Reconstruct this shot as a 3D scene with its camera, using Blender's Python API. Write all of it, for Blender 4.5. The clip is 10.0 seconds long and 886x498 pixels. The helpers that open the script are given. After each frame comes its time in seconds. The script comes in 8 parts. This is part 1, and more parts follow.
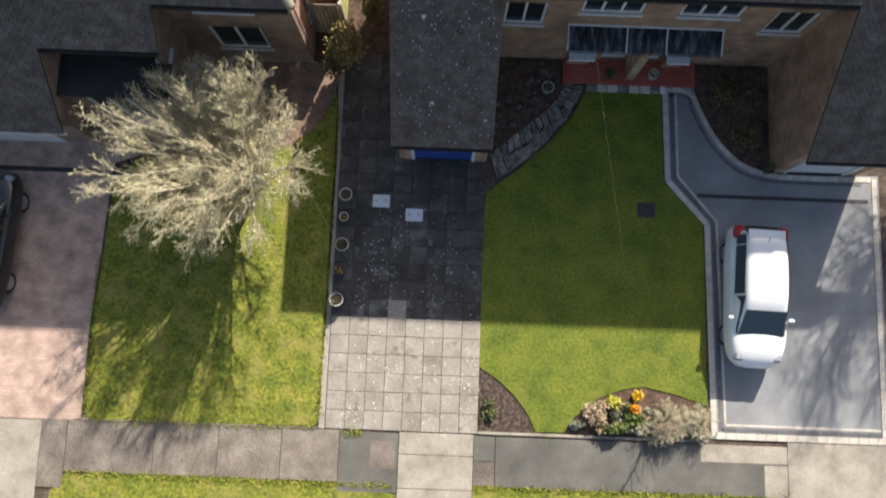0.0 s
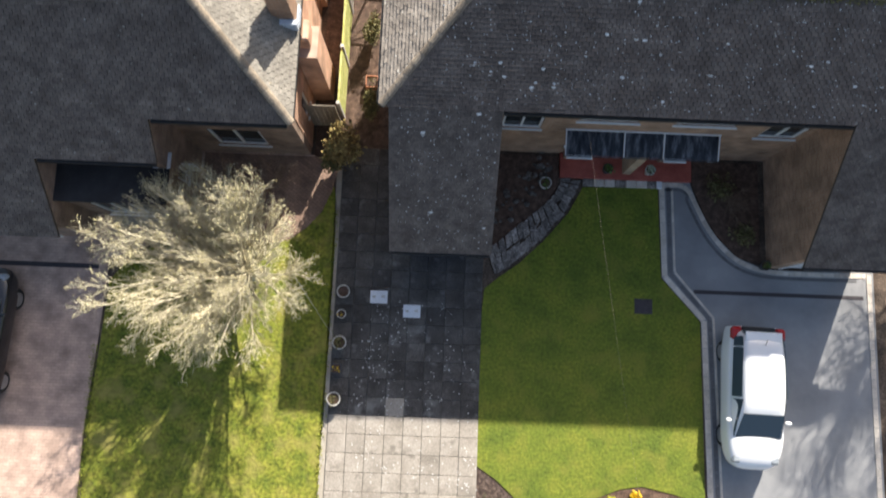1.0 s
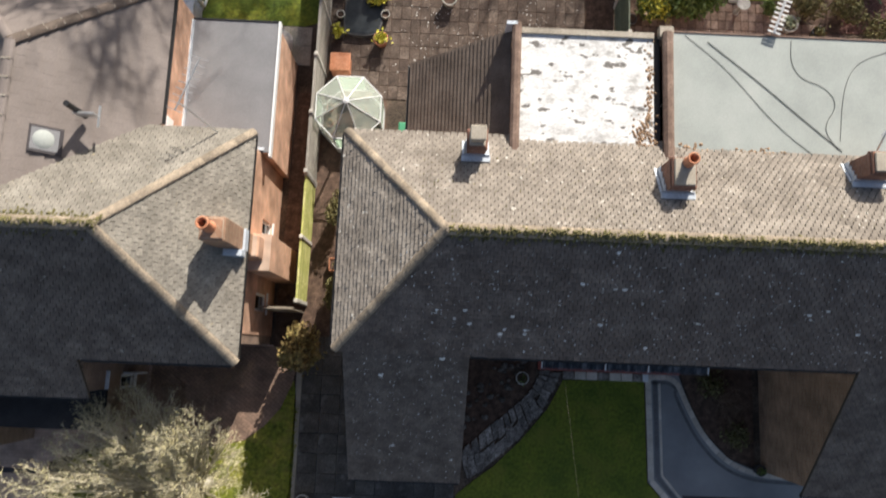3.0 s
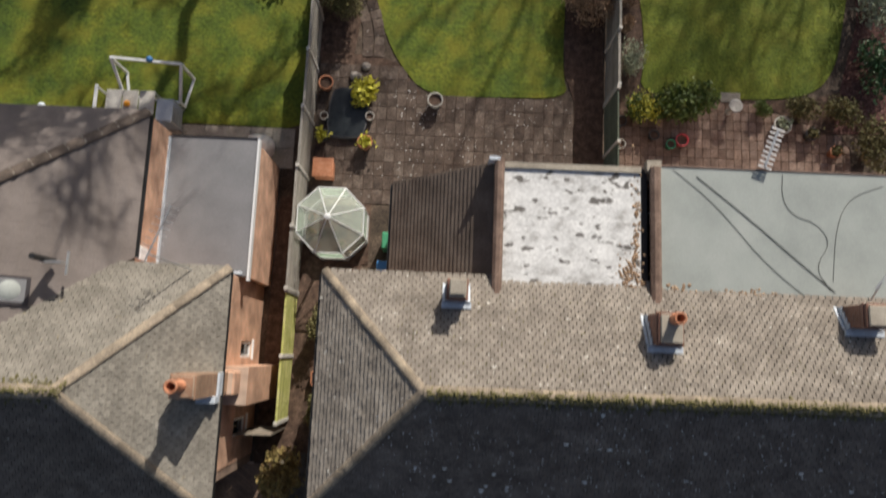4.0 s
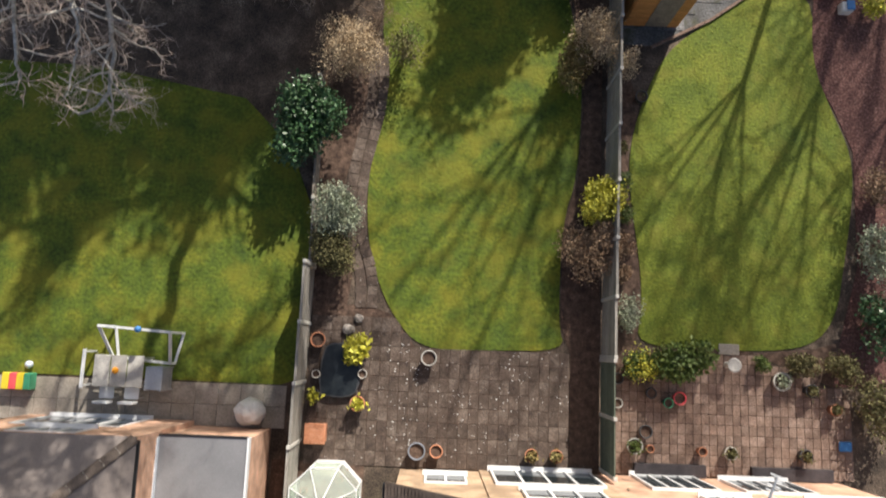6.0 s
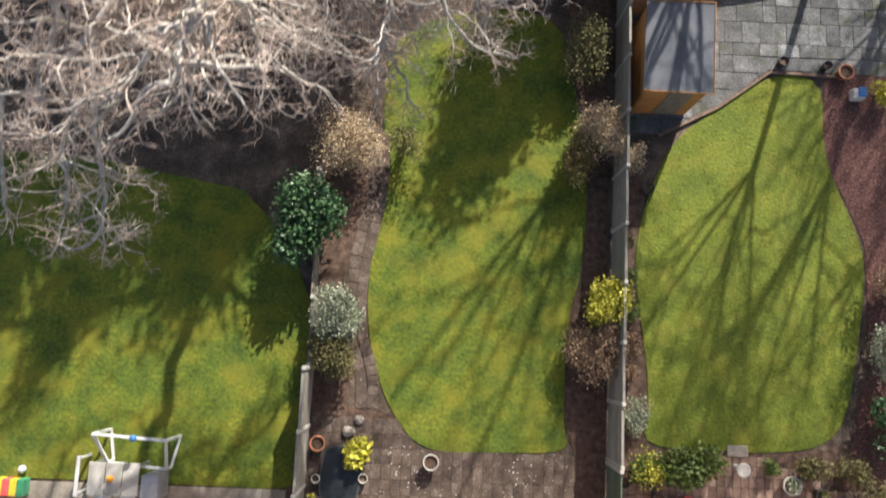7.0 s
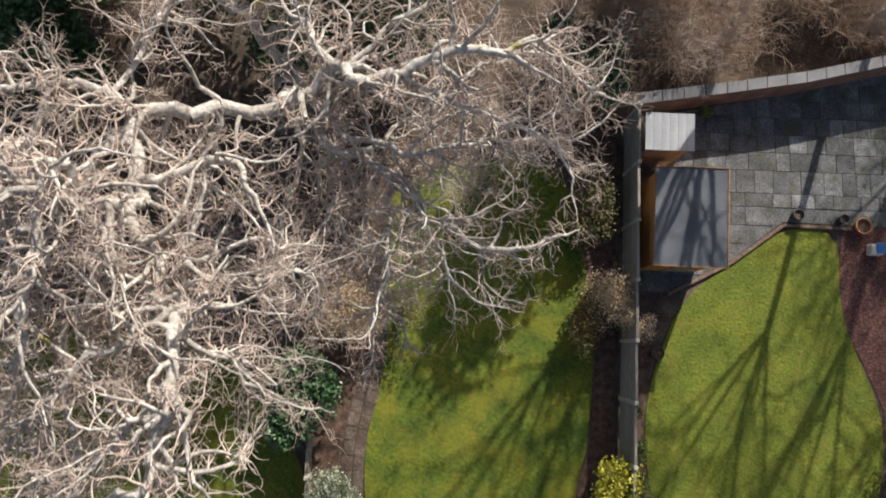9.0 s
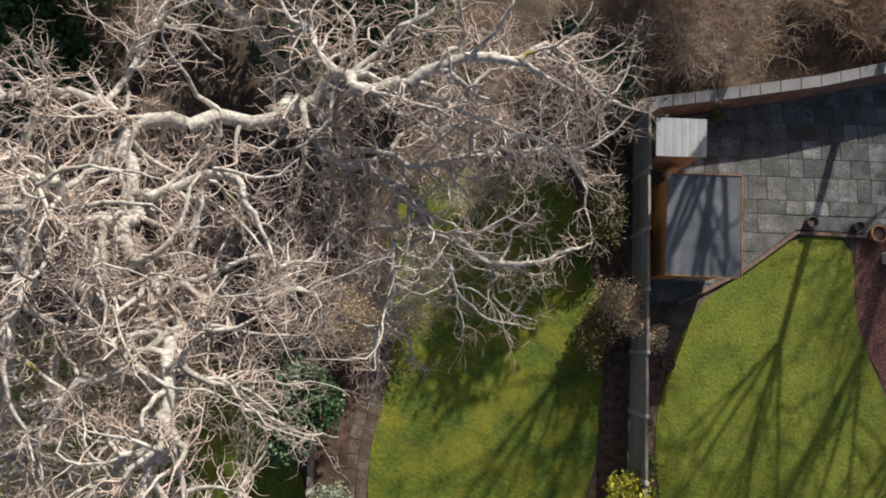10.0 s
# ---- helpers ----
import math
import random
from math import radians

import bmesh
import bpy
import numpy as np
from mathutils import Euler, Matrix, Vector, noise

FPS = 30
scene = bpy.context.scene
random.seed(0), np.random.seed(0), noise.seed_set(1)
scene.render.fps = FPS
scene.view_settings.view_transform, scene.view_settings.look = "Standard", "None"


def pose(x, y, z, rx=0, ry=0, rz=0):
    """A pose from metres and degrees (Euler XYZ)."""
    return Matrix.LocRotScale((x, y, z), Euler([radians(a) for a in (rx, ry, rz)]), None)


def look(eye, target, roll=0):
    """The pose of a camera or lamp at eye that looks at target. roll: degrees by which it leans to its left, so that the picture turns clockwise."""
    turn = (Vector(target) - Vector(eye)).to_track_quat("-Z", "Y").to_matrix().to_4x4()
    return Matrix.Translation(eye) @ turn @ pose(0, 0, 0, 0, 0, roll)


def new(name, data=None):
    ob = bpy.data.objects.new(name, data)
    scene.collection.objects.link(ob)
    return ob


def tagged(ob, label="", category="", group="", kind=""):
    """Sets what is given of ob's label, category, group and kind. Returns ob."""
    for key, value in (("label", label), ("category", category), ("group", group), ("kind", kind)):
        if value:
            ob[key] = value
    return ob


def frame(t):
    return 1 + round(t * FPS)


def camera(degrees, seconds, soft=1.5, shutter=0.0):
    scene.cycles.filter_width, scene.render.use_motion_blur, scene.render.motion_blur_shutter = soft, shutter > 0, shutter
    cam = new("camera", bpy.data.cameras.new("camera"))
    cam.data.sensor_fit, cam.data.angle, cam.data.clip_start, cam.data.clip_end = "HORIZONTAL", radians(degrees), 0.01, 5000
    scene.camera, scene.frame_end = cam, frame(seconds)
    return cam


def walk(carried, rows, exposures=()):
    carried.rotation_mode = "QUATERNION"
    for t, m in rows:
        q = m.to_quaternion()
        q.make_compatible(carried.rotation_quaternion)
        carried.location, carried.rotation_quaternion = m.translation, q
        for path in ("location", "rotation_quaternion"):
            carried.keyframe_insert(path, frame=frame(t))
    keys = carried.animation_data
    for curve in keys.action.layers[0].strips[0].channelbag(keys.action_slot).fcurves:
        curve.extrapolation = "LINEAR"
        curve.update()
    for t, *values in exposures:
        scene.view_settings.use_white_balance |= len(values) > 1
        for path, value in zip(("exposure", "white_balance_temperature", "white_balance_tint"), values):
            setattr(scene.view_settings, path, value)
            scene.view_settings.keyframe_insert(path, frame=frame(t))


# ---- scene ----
# ---------------------------------------------------------------- camera
cam = camera(66.0, 10.0, soft=1.8, shutter=0.5)
ROWS = [
    (0.0, 1.837, -1.375, 21.037, 7.42, -0.18, 2.16),
    (0.5, 1.642, -0.029, 21.302, 7.78, -0.67, 2.14),
    (1.0, 1.585, 1.288, 21.392, 8.27, -0.78, 2.18),
    (1.5, 1.568, 2.696, 21.205, 8.59, -0.84, 2.25),
    (2.0, 1.674, 4.230, 20.916, 8.53, -0.78, 2.36),
    (2.5, 1.884, 5.722, 20.714, 8.50, -0.90, 2.27),
    (2.7, 2.046, 6.389, 20.671, 8.50, -0.90, 2.27),
    (3.8, 2.538, 9.773, 20.586, 8.72, -0.90, 2.20),
    (4.0, 2.578, 10.589, 20.629, 8.77, -0.88, 2.24),
    (4.5, 2.614, 13.006, 20.896, 8.70, -0.87, 2.19),
    (5.0, 2.580, 15.753, 21.218, 8.70, -0.88, 2.26),
    (5.5, 2.545, 17.352, 21.420, 8.54, -0.82, 2.22),
    (5.7, 2.525, 17.858, 21.471, 8.50, -0.83, 2.20),
    (6.8, 2.287, 21.106, 21.536, 8.33, -0.80, 2.16),
    (7.0, 2.296, 21.834, 21.483, 8.19, -0.76, 2.15),
    (7.5, 2.268, 23.356, 21.350, 8.10, -0.79, 2.14),
    (8.0, 2.190, 24.837, 21.268, 8.06, -0.92, 2.00),
    (8.5, 2.107, 26.212, 21.244, 8.02, -1.02, 1.96),
    (9.0, 2.045, 27.111, 21.228, 8.06, -0.93, 1.96),
    (9.5, 2.011, 27.420, 21.082, 7.95, -0.81, 1.89),
    (10.0, 1.920, 27.452, 20.772, 8.00, -0.83, 1.95),
]
EXPOSURES = [(0.0, 0.86), (0.5, 1.02), (1.0, 1.2), (1.5, 1.22), (2.0, 1.05), (2.5, 0.8), (3.5, 0.26), (4.0, -0.05), (4.5, -0.12), (5.5, 0.24), (7.0, 0.9), (7.5, 0.88), (8.0, 0.7), (9.0, 0.34), (10.0, 0.1)]
walk(cam, [(t, pose(*row)) for t, *row in ROWS], EXPOSURES)

# ---------------------------------------------------------------- sky and sun
TO_SUN = Vector((0.61, 1.58, 1.0)).normalized()
world = bpy.data.worlds.new("sky")
scene.world = world
world.use_nodes = True
sky = world.node_tree.nodes.new("ShaderNodeTexSky")
sky.sky_type, sky.sun_disc = "NISHITA", False
sky.sun_elevation, sky.sun_rotation = math.asin(TO_SUN.z), math.atan2(TO_SUN.x, TO_SUN.y)
sky.air_density, sky.dust_density, sky.ozone_density = 1.0, 2.8, 0.5
background = world.node_tree.nodes["Background"]
world.node_tree.links.new(sky.outputs[0], background.inputs[0])
background.inputs[1].default_value = 0.08
sun = new("sun", bpy.data.lights.new("sun", "SUN"))
sun.data.energy, sun.data.angle, sun.data.color = 5.0, radians(0.6), (1.0, 0.93, 0.82)
sun.matrix_world = look((0, 0, 60), Vector((0, 0, 60)) - TO_SUN)


# ---------------------------------------------------------------- materials
def mat(name, cols, scale=3.0, rough=0.85, fine=40.0, bump=0.3, grain=0.35, vary=0.0, metal=0.0, island=False,
        spots=None, spot_scale=6.0, spot_cut=0.68, stretch=(1, 1, 1), dist=0.02, coat=0.0, spot_soft=0.06):
    """A surface of two scales of noise between colours, with grain, relief, spots and change from piece to piece."""
    m = bpy.data.materials.new(name)
    m.use_nodes = True
    nt = m.node_tree
    n, link = nt.nodes, nt.links.new
    b = n["Principled BSDF"]
    tc = n.new("ShaderNodeTexCoord")
    mp = n.new("ShaderNodeMapping")
    mp.inputs["Scale"].default_value = stretch
    link(tc.outputs["Object"], mp.inputs[0])
    rnd = None
    if vary:
        src = n.new("ShaderNodeNewGeometry").outputs["Random Per Island"] if island else n.new("ShaderNodeObjectInfo").outputs["Random"]
        rnd = src
        if not island:
            add = n.new("ShaderNodeVectorMath")
            add.operation = "ADD"
            mul = n.new("ShaderNodeMath")
            mul.operation, mul.inputs[1].default_value = "MULTIPLY", 37.0
            link(src, mul.inputs[0])
            link(mp.outputs[0], add.inputs[0])
            link(mul.outputs[0], add.inputs[1])
            vec = add.outputs[0]
        else:
            vec = mp.outputs[0]
    else:
        vec = mp.outputs[0]
    n1 = n.new("ShaderNodeTexNoise")
    n1.inputs["Scale"].default_value, n1.inputs["Detail"].default_value = scale, 5
    n1.inputs["Roughness"].default_value = 0.6
    link(vec, n1.inputs["Vector"])
    ramp = n.new("ShaderNodeValToRGB")
    els = ramp.color_ramp.elements
    for i, c in enumerate(cols):
        at = 0.3 + 0.4 * i / max(1, len(cols) - 1)
        e = els[i] if i < 2 else els.new(at)
        e.position, e.color = at, (*c, 1)
    link(n1.outputs[0], ramp.inputs[0])
    colour = ramp.outputs[0]
    n2 = n.new("ShaderNodeTexNoise")
    n2.inputs["Scale"].default_value, n2.inputs["Detail"].default_value = fine, 4
    link(vec, n2.inputs["Vector"])

    def mix(kind, fac, a, bb):
        x = n.new("ShaderNodeMix")
        x.data_type, x.blend_type = "RGBA", kind
        for sock, val in ((x.inputs[0], fac), (x.inputs[6], a), (x.inputs[7], bb)):
            if isinstance(val, (int, float)):
                sock.default_value = val
            elif isinstance(val, tuple):
                sock.default_value = (*val, 1)
            else:
                link(val, sock)
        return x.outputs[2]

    if grain:
        g = n.new("ShaderNodeMapRange")
        g.inputs[1].default_value, g.inputs[2].default_value = 0.3, 0.7
        g.inputs[3].default_value, g.inputs[4].default_value = 1 - grain, 1 + grain
        link(n2.outputs[0], g.inputs[0])
        colour = mix("MULTIPLY", 1.0, colour, g.outputs[0])
    if rnd is not None:
        g = n.new("ShaderNodeMapRange")
        g.inputs[3].default_value, g.inputs[4].default_value = 1 - vary, 1 + vary
        link(rnd, g.inputs[0])
        colour = mix("MULTIPLY", 1.0, colour, g.outputs[0])
    if spots:
        n3 = n.new("ShaderNodeTexNoise")
        n3.inputs["Scale"].default_value, n3.inputs["Detail"].default_value = spot_scale, 3
        link(vec, n3.inputs["Vector"])
        s = n.new("ShaderNodeMapRange")
        s.inputs[1].default_value, s.inputs[2].default_value = spot_cut, spot_cut + spot_soft
        link(n3.outputs[0], s.inputs[0])
        colour = mix("MIX", s.outputs[0], colour, spots)
    link(colour, b.inputs["Base Color"])
    b.inputs["Roughness"].default_value, b.inputs["Metallic"].default_value = rough, metal
    b.inputs["Coat Weight"].default_value = coat
    b.inputs["Coat Roughness"].default_value = 0.05
    if bump:
        bp = n.new("ShaderNodeBump")
        bp.inputs["Strength"].default_value, bp.inputs["Distance"].default_value = bump, dist
        link(n2.outputs[0], bp.inputs["Height"])
        link(bp.outputs[0], b.inputs["Normal"])
    return m


def brick_mat(name, c1, c2, mortar, w=0.225, h=0.075, joint=0.012, flat=False, rough=0.9, turn=0.0):
    """Brickwork: object coordinates, running round walls (or lying flat)."""
    m = bpy.data.materials.new(name)
    m.use_nodes = True
    n, link = m.node_tree.nodes, m.node_tree.links.new
    b = n["Principled BSDF"]
    tc = n.new("ShaderNodeTexCoord")
    sep = n.new("ShaderNodeSeparateXYZ")
    link(tc.outputs["Object"], sep.inputs[0])
    com = n.new("ShaderNodeCombineXYZ")
    if flat:
        link(sep.outputs[0], com.inputs[0])
        link(sep.outputs[1], com.inputs[1])
    else:
        s = n.new("ShaderNodeMath")
        link(sep.outputs[0], s.inputs[0])
        link(sep.outputs[1], s.inputs[1])
        link(s.outputs[0], com.inputs[0])
        link(sep.outputs[2], com.inputs[1])
    mp = n.new("ShaderNodeMapping")
    mp.inputs["Rotation"].default_value = (0, 0, radians(turn))
    link(com.outputs[0], mp.inputs[0])
    t = n.new("ShaderNodeTexBrick")
    t.inputs["Color1"].default_value, t.inputs["Color2"].default_value = (*c1, 1), (*c2, 1)
    t.inputs["Mortar"].default_value = (*mortar, 1)
    t.inputs["Scale"].default_value = 1.0
    t.inputs["Brick Width"].default_value, t.inputs["Row Height"].default_value = w, h
    t.inputs["Mortar Size"].default_value, t.inputs["Mortar Smooth"].default_value = joint / 2, 0.2
    link(mp.outputs[0], t.inputs["Vector"])
    nz = n.new("ShaderNodeTexNoise")
    nz.inputs["Scale"].default_value, nz.inputs["Detail"].default_value = 1.7, 6
    link(tc.outputs["Object"], nz.inputs["Vector"])
    mr = n.new("ShaderNodeMapRange")
    mr.inputs[1].default_value, mr.inputs[2].default_value = 0.3, 0.7
    mr.inputs[3].default_value, mr.inputs[4].default_value = 0.65, 1.3
    link(nz.outputs[0], mr.inputs[0])
    x = n.new("ShaderNodeMix")
    x.data_type, x.blend_type = "RGBA", "MULTIPLY"
    x.inputs[0].default_value = 1.0
    link(t.outputs[0], x.inputs[6])
    link(mr.outputs[0], x.inputs[7])
    link(x.outputs[2], b.inputs["Base Color"])
    b.inputs["Roughness"].default_value = rough
    bp = n.new("ShaderNodeBump")
    bp.inputs["Strength"].default_value, bp.inputs["Distance"].default_value, bp.invert = 0.6, 0.01, True
    link(t.outputs[1], bp.inputs["Height"])
    link(bp.outputs[0], b.inputs["Normal"])
    return m


def glass_mat(name, tint, rough=0.05, through_it=0.0):
    m = bpy.data.materials.new(name)
    m.use_nodes = True
    b = m.node_tree.nodes["Principled BSDF"]
    b.inputs["Base Color"].default_value = (*tint, 1)
    b.inputs["Roughness"].default_value = rough
    b.inputs["Transmission Weight"].default_value = through_it
    b.inputs["IOR"].default_value = 1.45 if not through_it else 1.02
    return m


SOIL = mat("soil", [(0.05, 0.03, 0.022), (0.1, 0.062, 0.045), (0.17, 0.11, 0.08)], 5, 0.95, 45, 0.8, 0.5)
DARK_SOIL = mat("dark_soil", [(0.03, 0.02, 0.015), (0.075, 0.05, 0.04), (0.19, 0.14, 0.115)], 9, 0.95, 50, 1.0, 0.6)
LITTER = mat("leaf_litter", [(0.04, 0.03, 0.023), (0.09, 0.066, 0.05), (0.18, 0.135, 0.1)], 1.2, 0.95, 24, 0.9, 0.6)
BARK_CHIP = mat("bark_chips", [(0.05, 0.022, 0.02), (0.12, 0.05, 0.042), (0.24, 0.14, 0.12)], 14, 0.95, 50, 1.0, 0.6)
GRASS = mat("lawn_grass", [(0.078, 0.115, 0.01), (0.126, 0.161, 0.014), (0.18, 0.197, 0.02)], 0.9, 0.9, 11, 0.6, 0.32,
            spots=(0.2, 0.2, 0.028), spot_scale=1.3, spot_cut=0.53, dist=0.04, spot_soft=0.3)
GRASS_M = mat("worn_lawn_grass", [(0.045, 0.082, 0.008), (0.093, 0.132, 0.01), (0.17, 0.178, 0.014)], 1.0, 0.9, 9, 0.6, 0.38,
              spots=(0.198, 0.188, 0.015), spot_scale=0.8, spot_cut=0.48, dist=0.04, spot_soft=0.3)
GRASS_R = mat("mossy_grass", [(0.085, 0.118, 0.012), (0.165, 0.185, 0.018), (0.27, 0.25, 0.04)], 2.0, 0.9, 9, 0.8, 0.5,
              spots=(0.29, 0.255, 0.065), spot_scale=1.4, spot_cut=0.5, dist=0.04, spot_soft=0.25)
BLADE = mat("grass_blades", [(0.14, 0.18, 0.017), (0.225, 0.25, 0.026), (0.32, 0.31, 0.045)], 1.4, 0.8, 20, 0, 0.15, vary=0.25, island=True)
SLAB = mat("concrete_slab", [(0.235, 0.208, 0.175), (0.325, 0.29, 0.248), (0.395, 0.356, 0.31)], 1.1, 0.9, 22, 0.4, 0.22, vary=0.06,
           spots=(0.2, 0.178, 0.15), spot_scale=3, spot_cut=0.6, spot_soft=0.14)
# dark slab copy: the house's shade, with some staining, put into the colour
SHADE_STAINED = mat("shaded_stained_slab", [(0.042, 0.037, 0.033), (0.075, 0.068, 0.062), (0.125, 0.117, 0.107)], 1.6, 0.9, 24, 0.4, 0.4, vary=0.14,
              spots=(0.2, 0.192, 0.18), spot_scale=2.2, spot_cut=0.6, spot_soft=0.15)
CONCRETE = mat("concrete", [(0.26, 0.23, 0.19), (0.36, 0.32, 0.265), (0.43, 0.39, 0.33)], 1.5, 0.92, 40, 0.4, 0.25)
FOOTWAY = mat("worn_footway", [(0.135, 0.11, 0.092), (0.195, 0.163, 0.136), (0.27, 0.232, 0.197)], 1.4, 0.92, 30, 0.5, 0.4, vary=0.1)
TARMAC = mat("tarmac", [(0.095, 0.091, 0.081), (0.135, 0.129, 0.115), (0.178, 0.17, 0.152)], 0.9, 0.92, 70, 0.5, 0.25)
RESIN = mat("printed_drive", [(0.215, 0.218, 0.226), (0.268, 0.271, 0.279), (0.328, 0.328, 0.332)], 0.8, 0.8, 60, 0.2, 0.12,
            spots=(0.12, 0.12, 0.13), spot_scale=3.5, spot_cut=0.74)
PALE = mat("pale_edging", [(0.5, 0.445, 0.38), (0.6, 0.54, 0.47), (0.68, 0.62, 0.55)], 3, 0.9, 40, 0.3, 0.2, vary=0.1)
DARK_EDGE = mat("dark_edging", [(0.12, 0.12, 0.125), (0.17, 0.17, 0.175)], 4, 0.85, 40, 0.3, 0.2, vary=0.1)
PAVIOR = brick_mat("pink_paviors", (0.54, 0.39, 0.315), (0.47, 0.335, 0.27), (0.36, 0.265, 0.22), 0.2, 0.1, 0.012, True)
PATH_BRICK = brick_mat("brown_paviors", (0.3, 0.195, 0.145), (0.225, 0.15, 0.115), (0.13, 0.09, 0.07), 0.2, 0.1, 0.012, True, turn=35)
FLAG = mat("patio_flag", [(0.05, 0.034, 0.028), (0.1, 0.072, 0.057), (0.19, 0.15, 0.125)], 1.6, 0.9, 22, 0.5, 0.45, vary=0.14,
           spots=(0.42, 0.39, 0.36), spot_scale=9, spot_cut=0.69, spot_soft=0.04)
SETT = mat("patio_sett", [(0.15, 0.098, 0.075), (0.24, 0.165, 0.128), (0.34, 0.25, 0.205)], 1.6, 0.9, 24, 0.4, 0.35, vary=0.18)
GREY_FLAG = mat("grey_flag", [(0.065, 0.067, 0.068), (0.118, 0.121, 0.126), (0.205, 0.208, 0.215)], 1.3, 0.88, 16, 0.4, 0.45, vary=0.35,
                spots=(0.065, 0.07, 0.035), spot_scale=1.8, spot_cut=0.54, spot_soft=0.2)
CRAZY = mat("crazy_stone", [(0.11, 0.097, 0.088), (0.2, 0.178, 0.16), (0.34, 0.31, 0.285)], 5.0, 0.9, 20, 0.8, 0.45, vary=0.3)
ROCK = mat("dark_rubble", [(0.06, 0.052, 0.047), (0.12, 0.106, 0.095), (0.23, 0.21, 0.19)], 7.0, 0.9, 25, 0.8, 0.45, vary=0.35)
RED_TILE = mat("red_floor_tile", [(0.28, 0.06, 0.045), (0.36, 0.085, 0.06), (0.42, 0.11, 0.08)], 3, 0.6, 40, 0.2, 0.2, vary=0.15)
BRICK = brick_mat("brown_brick", (0.42, 0.255, 0.165), (0.31, 0.18, 0.115), (0.4, 0.34, 0.27))
BRICK_PALE = brick_mat("buff_brick", (0.5, 0.35, 0.23), (0.4, 0.265, 0.17), (0.42, 0.36, 0.29))
BRICK_ORANGE = brick_mat("orange_brick", (0.63, 0.39, 0.275), (0.56, 0.33, 0.225), (0.52, 0.39, 0.31))
BRICK_C = brick_mat("grey_brown_brick", (0.33, 0.225, 0.17), (0.25, 0.17, 0.13), (0.3, 0.25, 0.21))
BRICK_RED = brick_mat("dark_red_brick", (0.27, 0.135, 0.095), (0.2, 0.105, 0.08), (0.3, 0.24, 0.2))
BLACK_FELT = mat("black_roof_felt", [(0.022, 0.021, 0.023), (0.032, 0.03, 0.032), (0.045, 0.043, 0.045)], 1.5, 0.95, 30, 0.2, 0.2)
TILE = mat("clay_roof_tile", [(0.185, 0.16, 0.136), (0.255, 0.224, 0.192), (0.335, 0.298, 0.258)], 1.6, 0.9, 30, 0.4, 0.25, vary=0.12, island=True,
           spots=(0.6, 0.58, 0.53), spot_scale=10, spot_cut=0.67, spot_soft=0.04)
TILE_ONE = mat("clay_roof_tile_single", [(0.185, 0.16, 0.136), (0.255, 0.224, 0.192), (0.335, 0.298, 0.258)], 1.6, 0.9, 30, 0.4, 0.25, vary=0.12,
               spots=(0.6, 0.58, 0.53), spot_scale=10, spot_cut=0.67, spot_soft=0.04)
# darker copy of the roof tile: the front slopes' shade is in its colour
TILE_SHADE = mat("shaded_roof_tile", [(0.1, 0.079, 0.065), (0.142, 0.114, 0.096), (0.195, 0.16, 0.136)], 2.2, 0.85, 26, 0.4, 0.3, vary=0.14, island=True,
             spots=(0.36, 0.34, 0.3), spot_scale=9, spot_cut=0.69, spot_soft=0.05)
LEAN_TILE = mat("dark_brown_roof_tile", [(0.085, 0.064, 0.052), (0.125, 0.097, 0.08), (0.17, 0.135, 0.112)], 1.6, 0.9, 30, 0.3, 0.25, vary=0.08, island=True)
TILE_C = mat("weathered_roof_tile", [(0.18, 0.164, 0.14), (0.235, 0.216, 0.186), (0.3, 0.278, 0.24)], 1.1, 0.9, 30, 0.4, 0.3, vary=0.13, island=True,
             spots=(0.36, 0.29, 0.15), spot_scale=5, spot_cut=0.7)
TILE_B = mat("brown_roof_tile", [(0.172, 0.145, 0.133), (0.205, 0.174, 0.161), (0.24, 0.206, 0.192)], 1.0, 0.8, 30, 0.1, 0.1, vary=0.03, island=True)
RIDGE = mat("ridge_tile", [(0.19, 0.155, 0.118), (0.27, 0.222, 0.17), (0.36, 0.295, 0.215)], 3, 0.9, 25, 0.4, 0.3, vary=0.25)
UNDER = mat("roof_underlay", [(0.07, 0.055, 0.045), (0.1, 0.08, 0.065)], 2, 0.95, 20, 0, 0.2)
MOSS = mat("roof_moss", [(0.08, 0.075, 0.03), (0.14, 0.125, 0.05), (0.21, 0.185, 0.085)], 6, 0.95, 30, 0.8, 0.4, vary=0.3, island=True)
FELT_W = mat("silvered_felt", [(0.36, 0.35, 0.34), (0.62, 0.62, 0.62), (0.72, 0.72, 0.72), (0.79, 0.79, 0.79)], 2.1, 0.65, 14, 0.3, 0.2,
             spots=(0.13, 0.12, 0.112), spot_scale=3.4, spot_cut=0.6, stretch=(0.95, 1.7, 1), spot_soft=0.05)
FELT_G = mat("grey_flat_roof", [(0.285, 0.312, 0.3), (0.335, 0.365, 0.35), (0.385, 0.41, 0.395)], 0.7, 0.75, 30, 0.1, 0.08)
FELT_D = mat("grey_felt_roof", [(0.17, 0.172, 0.185), (0.205, 0.207, 0.22), (0.24, 0.24, 0.255)], 0.8, 0.75, 35, 0.15, 0.1)
SHED_FELT = mat("shed_felt", [(0.16, 0.18, 0.22), (0.22, 0.24, 0.285), (0.28, 0.3, 0.34)], 1.0, 0.8, 50, 0.2, 0.12)
COPING = mat("brown_coping", [(0.13, 0.085, 0.065), (0.2, 0.135, 0.105), (0.27, 0.19, 0.15)], 3, 0.9, 30, 0.4, 0.3)
UPVC = mat("white_frame", [(0.74, 0.75, 0.77), (0.8, 0.81, 0.82)], 1.5, 0.35, 30, 0, 0.04)
